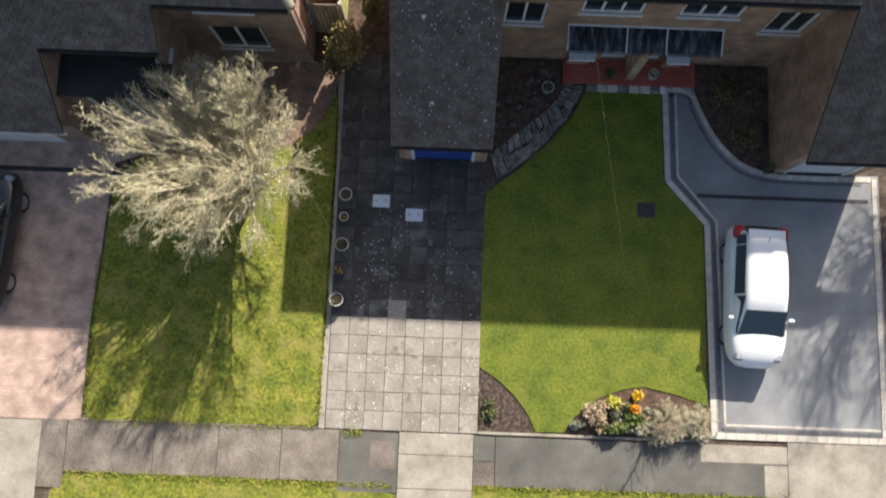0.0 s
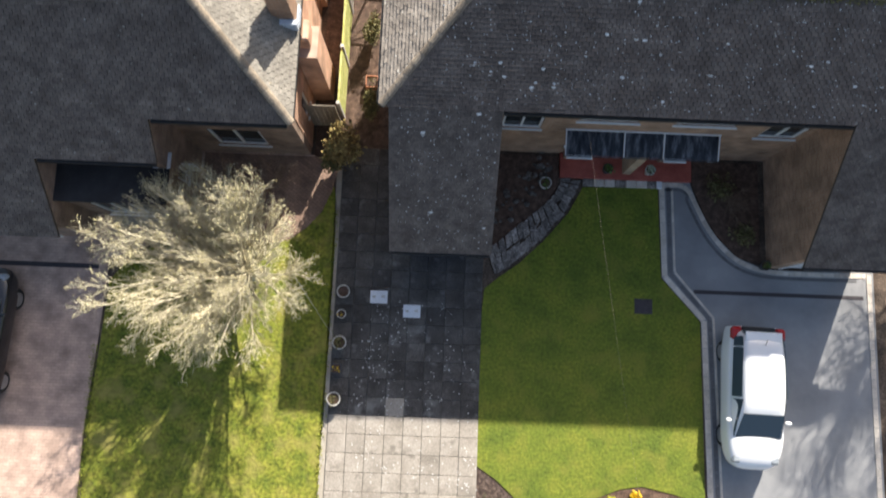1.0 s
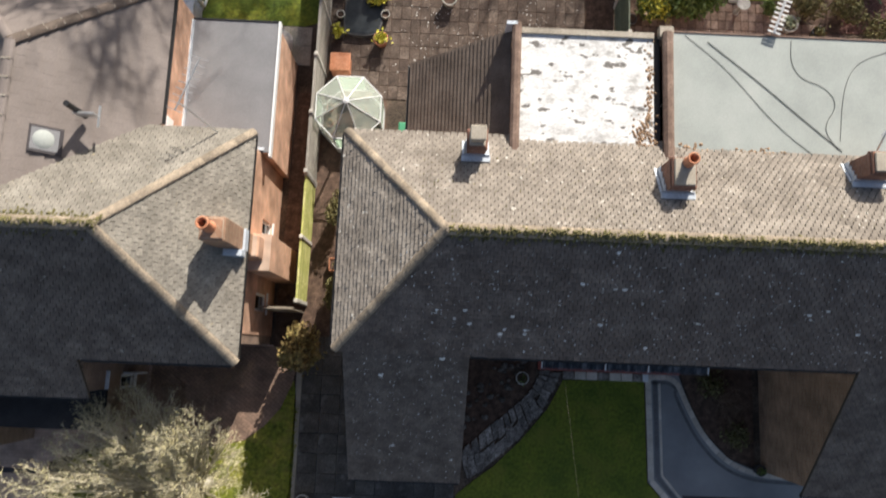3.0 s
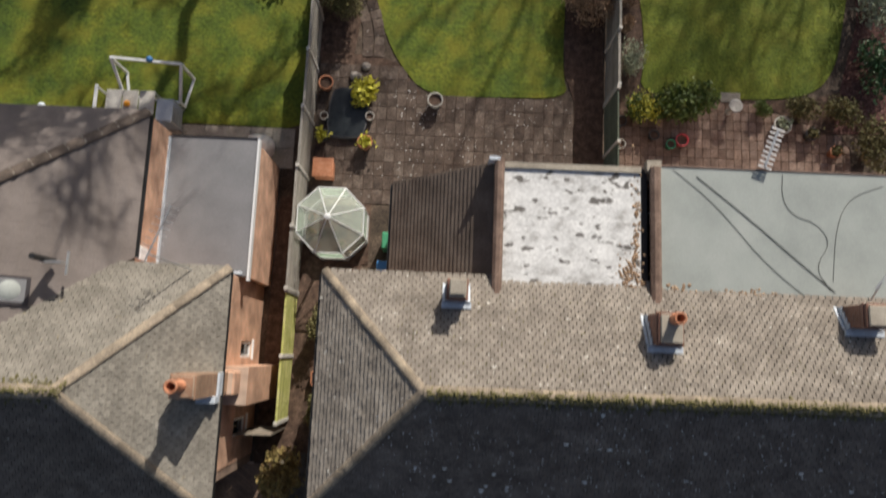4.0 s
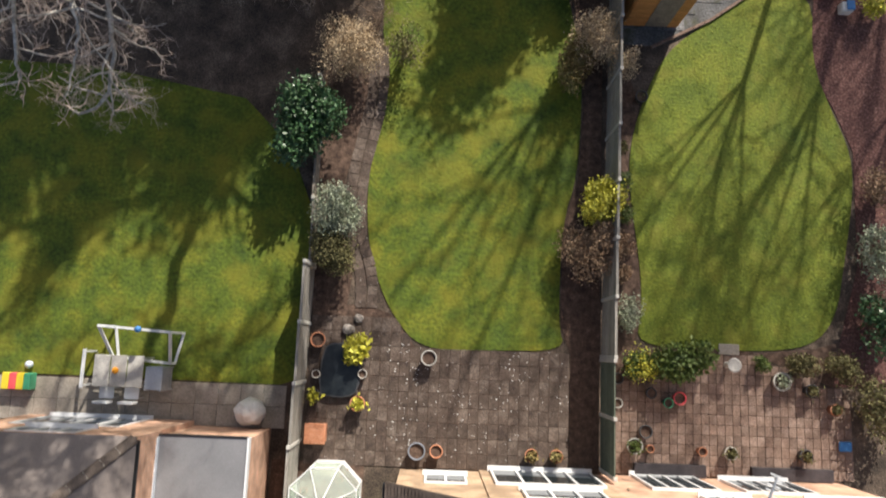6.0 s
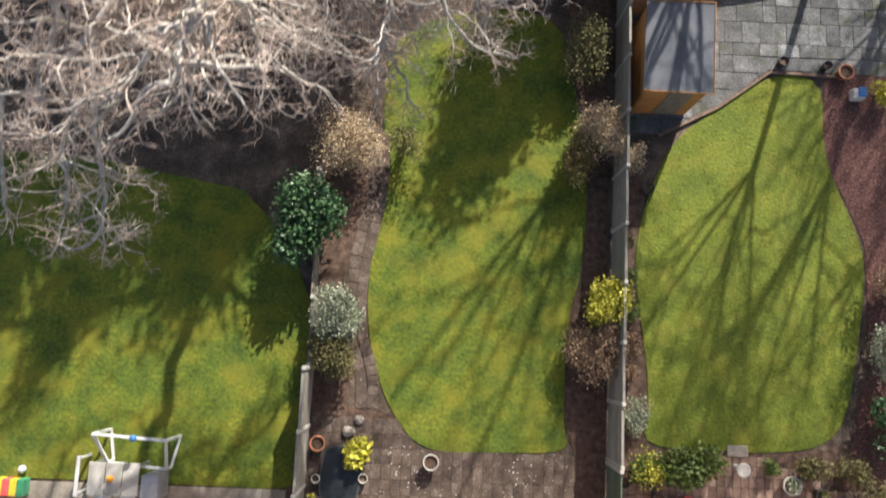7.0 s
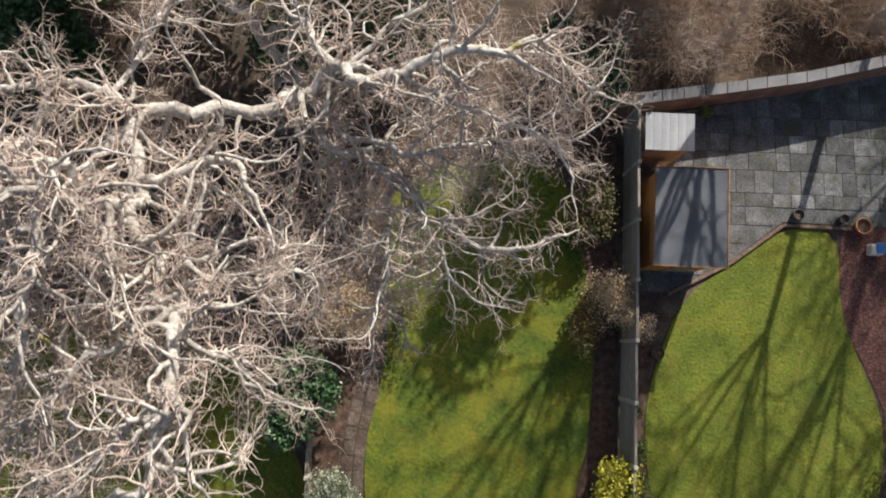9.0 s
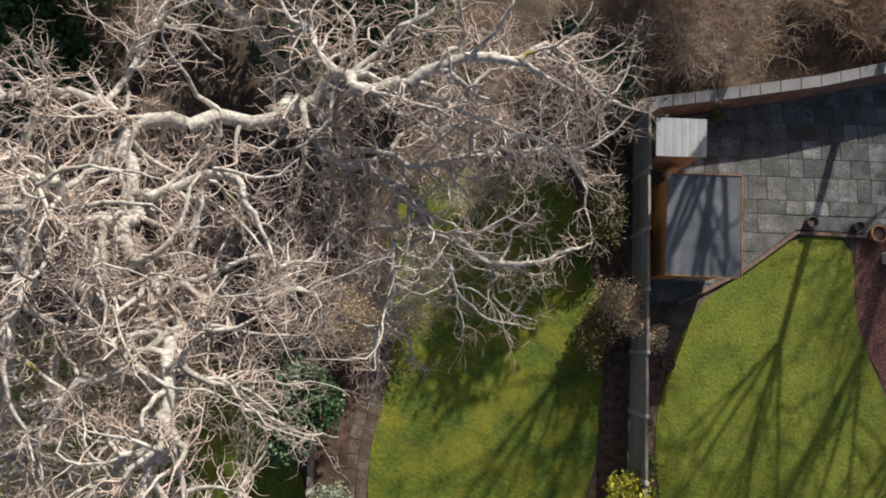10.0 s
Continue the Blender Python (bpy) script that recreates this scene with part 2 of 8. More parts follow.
LEAD = mat("grey_lead", [(0.5, 0.56, 0.64), (0.64, 0.69, 0.75)], 3, 0.6, 20, 0.2, 0.15)
PANE = glass_mat("window_glass", (0.022, 0.03, 0.035), 0.06)
CLEAR = glass_mat("clear_glass", (0.74, 0.79, 0.74), 0.08, 0.8)
CAR_GLASS = glass_mat("car_glass", (0.06, 0.085, 0.105), 0.05)
POLY = mat("dusty_canopy_sheet", [(0.02, 0.024, 0.034), (0.07, 0.08, 0.1), (0.3, 0.32, 0.36)], 2.6, 0.14, 14, 0.1, 0.3, stretch=(2.4, 0.5, 1))
BLUE = mat("blue_painted_door", [(0.02, 0.06, 0.3), (0.03, 0.08, 0.36)], 3, 0.4, 40, 0.1, 0.1)
BLACK = mat("black_plastic", [(0.015, 0.015, 0.016), (0.025, 0.025, 0.026)], 4, 0.5, 30, 0.1, 0.1)
IRON = mat("dark_iron", [(0.035, 0.03, 0.035), (0.06, 0.05, 0.055)], 6, 0.7, 40, 0.3, 0.2)
STEEL = mat("pale_metal", [(0.5, 0.51, 0.52), (0.6, 0.61, 0.62)], 3, 0.35, 30, 0, 0.1, metal=0.6)
TERRA = mat("terracotta", [(0.42, 0.16, 0.08), (0.52, 0.22, 0.12), (0.58, 0.29, 0.18)], 6, 0.85, 40, 0.2, 0.2, vary=0.12)
STONE_POT = mat("stone_pot", [(0.42, 0.41, 0.37), (0.55, 0.53, 0.49), (0.64, 0.62, 0.58)], 6, 0.9, 40, 0.3, 0.2, vary=0.1)
POT_DARK = mat("dark_pot", [(0.05, 0.05, 0.055), (0.085, 0.085, 0.09)], 5, 0.6, 30, 0.1, 0.1)
FENCE_W = mat("weathered_fence", [(0.2, 0.185, 0.165), (0.3, 0.28, 0.25), (0.38, 0.36, 0.32)], 3, 0.9, 30, 0.3, 0.3, vary=0.15, stretch=(8, 1, 8))
FENCE_G = mat("green_fence", [(0.09, 0.11, 0.085), (0.13, 0.155, 0.115)], 3, 0.9, 30, 0.3, 0.3, vary=0.15)
MOSSY_FENCE = mat("mossy_fence", [(0.3, 0.32, 0.09), (0.42, 0.43, 0.14), (0.52, 0.5, 0.24)], 3, 0.9, 25, 0.3, 0.3, vary=0.15)
POST = mat("concrete_post", [(0.45, 0.43, 0.4), (0.56, 0.54, 0.5)], 6, 0.9, 40, 0.2, 0.2, vary=0.1)
CEDAR = mat("orange_shed_board", [(0.38, 0.17, 0.05), (0.5, 0.235, 0.075), (0.58, 0.3, 0.11)], 4, 0.8, 30, 0.2, 0.2, vary=0.15, stretch=(1, 1, 6))
TIMBER = mat("grey_timber", [(0.2, 0.17, 0.14), (0.3, 0.26, 0.215)], 4, 0.9, 30, 0.3, 0.3, vary=0.15)
PAINT_W = mat("white_car_paint", [(0.84, 0.845, 0.855), (0.87, 0.875, 0.88)], 1, 0.3, 30, 0, 0.02, coat=1.0)
PAINT_K = mat("black_car_paint", [(0.012, 0.012, 0.014), (0.016, 0.016, 0.018)], 1, 0.25, 30, 0, 0.02, coat=1.0)
RED_LAMP = mat("red_lamp", [(0.35, 0.01, 0.015), (0.45, 0.02, 0.02)], 4, 0.2, 30, 0, 0.05)
RUBBER = mat("tyre_rubber", [(0.015, 0.015, 0.015), (0.03, 0.03, 0.03)], 9, 0.8, 40, 0.2, 0.2)
RIM = mat("alloy_rim", [(0.4, 0.41, 0.42), (0.55, 0.56, 0.57)], 6, 0.3, 30, 0, 0.05, metal=0.8)
LAMP_GLASS = glass_mat("headlamp_glass", (0.3, 0.33, 0.36), 0.08)
OAK_BARK = mat("oak_bark", [(0.3, 0.275, 0.25), (0.46, 0.43, 0.395), (0.6, 0.57, 0.53)], 2.5, 0.92, 14, 0.7, 0.4,
               spots=(0.24, 0.22, 0.07), spot_scale=1.2, spot_cut=0.66)
TWIG = mat("oak_twigs", [(0.4, 0.305, 0.26), (0.55, 0.445, 0.39), (0.68, 0.585, 0.52)], 0.8, 0.92, 20, 0, 0.2)
TWIG_P = mat("pale_twigs", [(0.5, 0.44, 0.3), (0.61, 0.55, 0.4), (0.7, 0.64, 0.5)], 1.5, 0.9, 20, 0, 0.2)
TWIG_S = mat("straw_brown_twigs", [(0.34, 0.235, 0.165), (0.47, 0.345, 0.25), (0.58, 0.45, 0.34)], 1.5, 0.92, 20, 0, 0.2)
TWIG_B = mat("brown_twigs", [(0.16, 0.105, 0.075), (0.24, 0.165, 0.12), (0.33, 0.24, 0.17)], 1.5, 0.92, 20, 0, 0.2)
BUD = mat("opening_buds", [(0.37, 0.33, 0.165), (0.48, 0.435, 0.24), (0.58, 0.53, 0.33)], 2, 0.85, 20, 0, 0.2, vary=0.25, island=True)



def leaf_mat(name, cols, rough=0.6):
    return mat(name, cols, 2.5, rough, 20, 0, 0.2, vary=0.35, island=True)


LEAF_DARK = leaf_mat("dark_glossy_leaf", [(0.03, 0.075, 0.028), (0.055, 0.118, 0.048), (0.085, 0.16, 0.07)], 0.35)
LEAF_GREY = leaf_mat("grey_green_leaf", [(0.2, 0.24, 0.14), (0.31, 0.35, 0.24), (0.43, 0.46, 0.36)])
LEAF_GREEN = leaf_mat("green_leaf", [(0.06, 0.1, 0.02), (0.1, 0.15, 0.03), (0.16, 0.2, 0.05)])
LEAF_LIME = leaf_mat("yellow_leaf", [(0.42, 0.4, 0.035), (0.55, 0.52, 0.06), (0.62, 0.6, 0.12)])
LEAF_BROWN = leaf_mat("dry_brown_leaf", [(0.22, 0.14, 0.085), (0.32, 0.215, 0.135), (0.42, 0.3, 0.2)], 0.85)
LEAF_STRAW = leaf_mat("straw_leaf", [(0.36, 0.265, 0.16), (0.5, 0.385, 0.25), (0.6, 0.49, 0.34)], 0.85)
LEAF_RUST = leaf_mat("rust_leaf", [(0.13, 0.08, 0.03), (0.22, 0.16, 0.055), (0.36, 0.33, 0.13)], 0.8)
LEAF_OLIVE = leaf_mat("olive_leaf", [(0.085, 0.08, 0.027), (0.14, 0.128, 0.048), (0.21, 0.19, 0.085)], 0.8)
YELLOW = leaf_mat("yellow_flower", [(0.7, 0.45, 0.01), (0.8, 0.55, 0.02)])
ORANGE = leaf_mat("orange_flower", [(0.75, 0.3, 0.01), (0.85, 0.36, 0.02)])
PINK = mat("pink_plastic", [(0.7, 0.08, 0.1), (0.75, 0.12, 0.13)], 3, 0.5, 30, 0, 0.05)
GREEN_P = mat("green_plastic", [(0.05, 0.3, 0.16), (0.08, 0.36, 0.2)], 3, 0.5, 30, 0, 0.05)
BLUE_P = mat("blue_plastic", [(0.05, 0.2, 0.5), (0.07, 0.26, 0.58)], 3, 0.5, 30, 0, 0.05)
YELLOW_P = mat("yellow_plastic", [(0.7, 0.55, 0.03), (0.75, 0.6, 0.05)], 3, 0.5, 30, 0, 0.05)
WHITE_S = mat("white_sheet", [(0.66, 0.65, 0.62), (0.78, 0.77, 0.74)], 4, 0.7, 14, 0.5, 0.1)
CORR = mat("white_corrugated", [(0.68, 0.7, 0.74), (0.78, 0.8, 0.83)], 1.5, 0.5, 20, 0, 0.08)
NETTING = mat("dark_pond_net", [(0.012, 0.016, 0.02), (0.03, 0.036, 0.04)], 5, 0.3, 60, 0.3, 0.3)


# ---------------------------------------------------------------- building helpers
def mesh(name, verts, faces, material, smooth=False):
    me = bpy.data.meshes.new(name)
    me.from_pydata([tuple(v) for v in verts], [], [tuple(f) for f in faces])
    me.materials.append(material)
    if smooth:
        me.shade_smooth()
    me.update()
    return me


def adopt(ob, parent):
    if parent is not None:
        ob.parent = parent
        base = parent
        total = Matrix.Identity(4)
        while base is not None:
            total = base.matrix_basis @ total if base.parent is None else base.matrix_parent_inverse @ base.matrix_basis @ total
            base = base.parent
        ob.matrix_parent_inverse = total.inverted()
    return ob


def part(name, bm, material, parent, label="", smooth=False):
    """Links a bmesh as one mesh object, with its coordinates in the world, under a thing or a part."""
    me = bpy.data.meshes.new(name)
    bmesh.ops.recalc_face_normals(bm, faces=bm.faces[:])
    bm.to_mesh(me)
    bm.free()
    me.materials.append(material)
    if smooth:
        me.shade_smooth()
    ob = adopt(new(name, me), parent)
    if label:
        ob["label"] = label
    return ob


def raw(name, verts, faces, material, parent=None, label="", smooth=False):
    ob = adopt(new(name, mesh(name, verts, faces, material, smooth)), parent)
    if label:
        ob["label"] = label
    return ob


def thing(name, at, label, category, group="", kind=""):
    ob = new(name)
    ob.location = at
    ob.matrix_basis = Matrix.Translation(at)
    ob.empty_display_size = 0.1
    return tagged(ob, label, category, group, kind)


def box(bm, x0, x1, y0, y1, z0, z1, bevel=0.0):
    vs = [bm.verts.new((x, y, z)) for z in (z0, z1) for x, y in ((x0, y0), (x1, y0), (x1, y1), (x0, y1))]
    fs = [bm.faces.new([vs[i] for i in q]) for q in ((3, 2, 1, 0), (4, 5, 6, 7), (0, 1, 5, 4), (1, 2, 6, 5), (2, 3, 7, 6), (3, 0, 4, 7))]
    if bevel:
        bmesh.ops.bevel(bm, geom=list({e for f in fs for e in f.edges}), offset=bevel, segments=1, affect="EDGES")
    return bm


def boxes(*rows, bevel=0.0):
    bm = bmesh.new()
    for r in rows:
        box(bm, *r, bevel=bevel)
    return bm


def solid(poly, z0, z1, bm=None):
    """A sheet of any outline with thickness; z1 may be a function of x and y."""
    bm = bm or bmesh.new()
    up = z1 if callable(z1) else (lambda x, y: z1)
    lo = [bm.verts.new((x, y, z0)) for x, y in poly]
    hi = [bm.verts.new((x, y, up(x, y))) for x, y in poly]
    bm.faces.new(hi)
    bm.faces.new(lo[::-1])
    n = len(poly)
    for i in range(n):
        bm.faces.new((lo[i], lo[(i + 1) % n], hi[(i + 1) % n], hi[i]))
    return bm


def beam(bm, a, b, w, h=None, sides=4):
    """A bar from a to b."""
    a, b = Vector(a), Vector(b)
    h = h or w
    d = (b - a).normalized()
    s = d.cross(Vector((0, 0, 1)))
    s = s.normalized() if s.length > 1e-3 else Vector((1, 0, 0))
    u = s.cross(d)
    ring = [(math.cos(2 * math.pi * (i + 0.5) / sides) / math.cos(math.pi / sides), math.sin(2 * math.pi * (i + 0.5) / sides) / math.cos(math.pi / sides)) for i in range(sides)]
    A = [bm.verts.new(a + s * p * w / 2 + u * q * h / 2) for p, q in ring]
    B = [bm.verts.new(b + s * p * w / 2 + u * q * h / 2) for p, q in ring]
    for i in range(sides):
        bm.faces.new((A[i], A[(i + 1) % sides], B[(i + 1) % sides], B[i]))
    bm.faces.new(A[::-1])
    bm.faces.new(B)
    return bm


def lathe(bm, profile, n=20, at=(0, 0, 0)):
    """A turned shape: (radius, height) pairs."""
    rings = []
    for r, z in profile:
        if r < 1e-4:
            rings.append([bm.verts.new((at[0], at[1], at[2] + z))])
        else:
            rings.append([bm.verts.new((at[0] + r * math.cos(2 * math.pi * i / n), at[1] + r * math.sin(2 * math.pi * i / n), at[2] + z)) for i in range(n)])
    for A, B in zip(rings, rings[1:]):
        for i in range(n):
            q = [A[i % len(A)], A[(i + 1) % len(A)], B[(i + 1) % len(B)], B[i % len(B)]]
            q = list(dict.fromkeys(q))
            if len(q) > 2:
                bm.faces.new(q)
    return bm


def smooth_line(pts, times=2, closed=True):
    for _ in range(times):
        out = []
        n = len(pts)
        for i in range(n if closed else n - 1):
            (ax, ay), (bx, by) = pts[i], pts[(i + 1) % n]
            out += [(0.75 * ax + 0.25 * bx, 0.75 * ay + 0.25 * by), (0.25 * ax + 0.75 * bx, 0.25 * ay + 0.75 * by)]
        pts = out if closed else [pts[0]] + out + [pts[-1]]
    return pts


def inside(poly, x, y):
    hit = False
    n = len(poly)
    for i in range(n):
        (ax, ay), (bx, by) = poly[i], poly[i - 1]
        if (ay > y) != (by > y) and x < (bx - ax) * (y - ay) / (by - ay) + ax:
            hit = not hit
    return hit


def structure(name, bm, material, label, category=""):
    return tagged(part(name, bm, material, None), label, category or name.replace("_", " ").split(" 1")[0], kind="structure")


# ---------------------------------------------------------------- ground
structure("ground", boxes((-150, 150, -120, 180, -0.6, -0.03)), LITTER, "brown earth and leaf litter under the gardens", "ground")

LAWN_LEFT = smooth_line([(-2.9, 4.85), (-2.3, 5.45), (-1.85, 6.5), (-1.66, 5.6), (-1.68, 0), (-1.78, -3.95), (-1.8, -4.12), (-2.0, -4.13), (-5.5, -4.2), (-8.55, -4.17), (-8.75, -4.17), (-8.76, -3.95), (-8.85, -1.5), (-8.7, 1.2), (-8.6, 3.6), (-6.2, 4.6), (-4.2, 4.35)], 1)
LAWN_FRONT = [(3.03, -2.2), (3.6, -2.56), (4.12, -3.02), (4.56, -3.58), (4.8, -4.08), (5.62, -4.05), (5.95, -3.6), (6.69, -3.0), (7.37, -2.73), (8.06, -2.62), (9.08, -2.83), (9.97, -3.13), (9.9, 2.42), (8.68, 3.75),
              (8.6, 6.66), (6.18, 6.6), (5.74, 5.75), (4.95, 4.8), (4.15, 4.02), (3.6, 3.62), (3.1, 3.2), (3.04, 2.4)]
LAWN_MID = smooth_line([(1.1, 19.75), (0.58, 20.87), (0.22, 22.2), (0.13, 24.0), (0.4, 25.8), (0.65, 27.4), (0.3, 29.3), (0.5, 32.5), (5.9, 33.5), (6.6, 30.5), (7.0, 28.5), (7.05, 26.8), (6.9, 24.3), (6.45, 22.9), (6.35, 19.6), (6.6, 18.78), (4.2, 18.72), (2.05, 18.66)], 2)
LAWN_RIGHT = smooth_line([(8.8, 19.05), (9.0, 20.1), (8.96, 21.6), (8.62, 24.0), (8.62, 25.4), (9.0, 26.9), (9.8, 28.8), (11.3, 29.95), (13.1, 31.25), (14.9, 31.2), (14.75, 28.7), (15.3, 27.1), (15.95, 25.5), (15.9, 24.0), (15.5, 21.8), (15.2, 20.2), (14.4, 19.2), (12.5, 18.98), (11.0, 19.05)], 2)
LAWN_BACKLEFT = [(-30, 17.45), (-8.3, 17.48), (-2.25, 17.42), (-1.65, 17.6), (-1.6, 23.0), (-2.4, 25.0), (-4.0, 26.6), (-9.0, 27.5), (-30, 28)]
VERGE = [(-60, -12), (60, -12), (60, -5.72), (12.5, -5.72), (2.95, -5.72), (2.95, -11.9), (0.68, -11.9), (0.66, -6.05), (0.0, -5.95), (-1.7, -5.76), (-5.7, -5.75), (-9.2, -5.8), (-9.6, -6.3), (-10, -11.9), (-60, -11.8)]
for nm, poly, m, lab in (("lawn_1", LAWN_LEFT, GRASS_R, "mossy front lawn with yellow-green patches"), ("lawn_2", LAWN_FRONT, GRASS, "short green front lawn with curved bed edges"),
                         ("lawn_3", LAWN_MID, GRASS_M, "back garden lawn with worn yellow patches"), ("lawn_4", LAWN_RIGHT, GRASS, "sunny back garden lawn with soft curved edges"),
                         ("lawn_5", LAWN_BACKLEFT, GRASS_M, "shaded back garden lawn under the oak"), ("grass_verge", VERGE, GRASS_R, "rough grass verge beside the footway")):
    structure(nm, solid(poly, -0.3, 0.0), m, lab, "lawn")

# beds
BED_CORNER = [(3.06, -4.1), (3.04, -2.24), (3.58, -2.6), (4.08, -3.05), (4.52, -3.6), (4.76, -4.1)]
BED_FLOWER = [(5.66, -4.08), (5.98, -3.64), (6.7, -3.04), (7.37, -2.77), (8.06, -2.66), (9.08, -2.87), (9.98, -3.17), (10.0, -4.1)]
structure("flower_bed_1", solid(BED_CORNER, -0.3, -0.012), DARK_SOIL, "corner bed of dark bark and soil", "flower bed")
structure("flower_bed_2", solid(BED_FLOWER, -0.3, -0.01), SOIL, "curved flower bed of dry soil by the footway", "flower bed")
structure("flower_bed_3", solid([(6.75, 15.35), (7.65, 15.35), (7.75, 35.0), (6.2, 35.0), (6.95, 28.6), (7.1, 26.8), (6.95, 24.3), (6.5, 22.9), (6.42, 19.6), (6.75, 18.7)], -0.3, -0.008), SOIL, "long dark soil bed along the fence", "flower bed")
structure("flower_bed_4", solid([(-1.45, 19.9), (-0.3, 19.95), (-0.15, 21.2), (-0.65, 22.3), (-0.6, 24.0), (-0.2, 25.4), (0.2, 26.8), (0.0, 29.3), (-1.5, 29.3)], -0.3, -0.008), SOIL, "soil bed with shrubs along the fence", "flower bed")
structure("flower_bed_5", solid([(14.95, 31.3), (14.8, 29.4), (14.9, 28.0), (15.4, 27.1), (16.0, 25.6), (15.95, 21.8), (15.3, 19.5), (15.0, 18.0), (18.0, 18), (18, 31.3)], -0.3, -0.012), BARK_CHIP, "bed of reddish bark chips by the lawn", "flower bed")
structure("flower_bed_6", solid([(8.1, 18.0), (11.0, 18.75), (11.0, 19.0), (8.8, 19.0), (8.95, 20.1), (8.92, 21.6), (8.58, 24.0), (8.58, 25.4), (8.95, 26.9), (8.4, 28.6), (7.95, 28.6), (7.85, 18.0)], -0.3, -0.014), SOIL, "soil bed with plants beside the patio", "flower bed")
structure("flower_bed_7", solid([(12.6, 18.85), (15.2, 17.9), (15.3, 19.4), (14.5, 19.15), (12.6, 18.94)], -0.3, -0.014), SOIL, "soil bed between patio and lawn", "flower bed")
structure("flower_bed_8", solid([(9.7, 6.9), (10.0, 6.05), (10.45, 5.22), (11.15, 4.5), (11.85, 4.3), (11.85, 7.6), (9.7, 7.6)], -0.3, 0.0), SOIL, "shaded front bed of dark soil", "flower bed")
structure("flower_bed_9", solid([(3.1, 4.1), (3.6, 4.6), (4.05, 5.15), (4.65, 5.65), (5.27, 6.25), (5.4, 6.9), (5.4, 7.6), (3.1, 7.6)], -0.3, 0.0), SOIL, "front rockery bed of dark soil", "flower bed")
structure("side_passage", solid([(-2.5, 7.2), (0.3, 7.2), (0.3, 15.2), (-2.3, 15.2)], -0.3, -0.006), SOIL, "dark earth passage between the houses", "path")

# footway, crossings and drives
foot = [(-9.26, -6.65, "f"), (-6.63, -4.73, "f"), (-4.71, -2.84, "f"), (-2.82, -1.1, "f")]
footway = thing("footway", (0, -5, 0), "worn public footway of grey panels", "footway", kind="structure")
for a, b, _ in foot:
    part("panel", boxes((a, b, -5.74, -4.24, -0.3, 0.006), bevel=0.008), FOOTWAY, footway)
part("panel", boxes((-1.08, 0.68, -6.0, -4.27, -0.3, 0.004)), TARMAC, footway)
part("panel", boxes((-0.15, 0.6, -5.3, -4.5, -0.05, 0.007)), FOOTWAY, footway)
part("panel", boxes((3.6, 12.34, -5.72, -4.26, -0.3, 0.004)), TARMAC, footway)
part("panel", boxes((2.95, 3.58, -5.7, -5.0, -0.3, 0.006)), FOOTWAY, footway)
part("panel", boxes((2.95, 3.58, -4.98, -4.26, -0.3, 0.003)), TARMAC, footway)
part("panel", boxes((9.75, 12.34, -4.75, -4.245, -0.05, 0.009)), CONCRETE, footway)
part("panel", boxes((11.65, 12.34, -5.73, -4.8, -0.05, 0.008)), CONCRETE, footway)
part("panel", boxes((-40, -10.05, -11.5, -4.27, -0.3, 0.006)), CONCRETE, footway)
part("panel", boxes((-10.03, -9.28, -6.2, -4.26, -0.3, 0.005)), FOOTWAY, footway)
crossing = thing("crossing_slab", (1.8, -6, 0), "concrete vehicle crossing over the footway", "crossing", kind="structure")
for a, b in ((-4.86, -4.23), (-5.85, -4.88), (-11.9, -5.87)):
    part("panel", boxes((0.7, 2.93, a, b, -0.3, 0.008), bevel=0.008), CONCRETE, crossing)
part("panel", boxes((12.36, 40, -12, -4.1, -0.3, 0.006)), CONCRETE, crossing)
kerb = thing("edging_kerb", (0, -4.2, 0), "low stone kerb along the front lawns", "kerb", kind="structure")
for a in range(7):
    part("kerb_stone", boxes((-8.9 + a * 1.02, -7.9 + a * 1.02, -4.24, -4.17, -0.2, 0.018), bevel=0.006), FOOTWAY, kerb)
for a in range(7):
    part("kerb_stone", boxes((3.05 + a * 0.99, 4.03 + a * 0.99, -4.2, -4.12, -0.2, 0.03), bevel=0.008), CONCRETE, kerb)

structure("block_drive", solid([(-40, -4.24), (-9.2, -4.24), (-8.9, -4.18), (-8.92, -1.5), (-8.78, 1.2), (-8.7, 3.7), (-6.2, 4.65), (-4.2, 4.4), (-2.95, 4.85), (-2.35, 5.5), (-1.9, 6.6), (-2.5, 7.3), (-40, 7.3)], -0.3, 0.008), PAVIOR, "pinkish block paved drive", "drive")
structure("brick_path", solid([(-4.3, 4.25), (-3.1, 4.52), (-2.6, 4.92), (-2.14, 5.46), (-1.84, 6.2), (-1.6, 7.25), (-6.0, 7.25), (-6.0, 4.6)], -0.1, 0.014), PATH_BRICK, "brown brick path beside the house", "path")
structure("drive_drain", boxes((-13, -9.0, 3.35, 3.5, -0.1, 0.016)), IRON, "dark drain channel across the block drive", "drain")

structure("tarmac_drive", solid([(8.66, 6.9), (9.62, 6.92), (9.95, 6.02), (10.4, 5.2), (11.1, 4.5), (12.0, 4.17), (13.06, 4.14), (15.45, 4.2), (15.45, -4.08), (10.06, -4.08), (9.95, 2.42), (8.72, 3.76)], -0.3, 0.0), RESIN, "smooth grey printed drive", "drive")
structure("channel_drain", boxes((9.72, 15.1, 3.3, 3.42, -0.1, 0.006)), IRON, "dark drain channel across the grey drive", "drain")


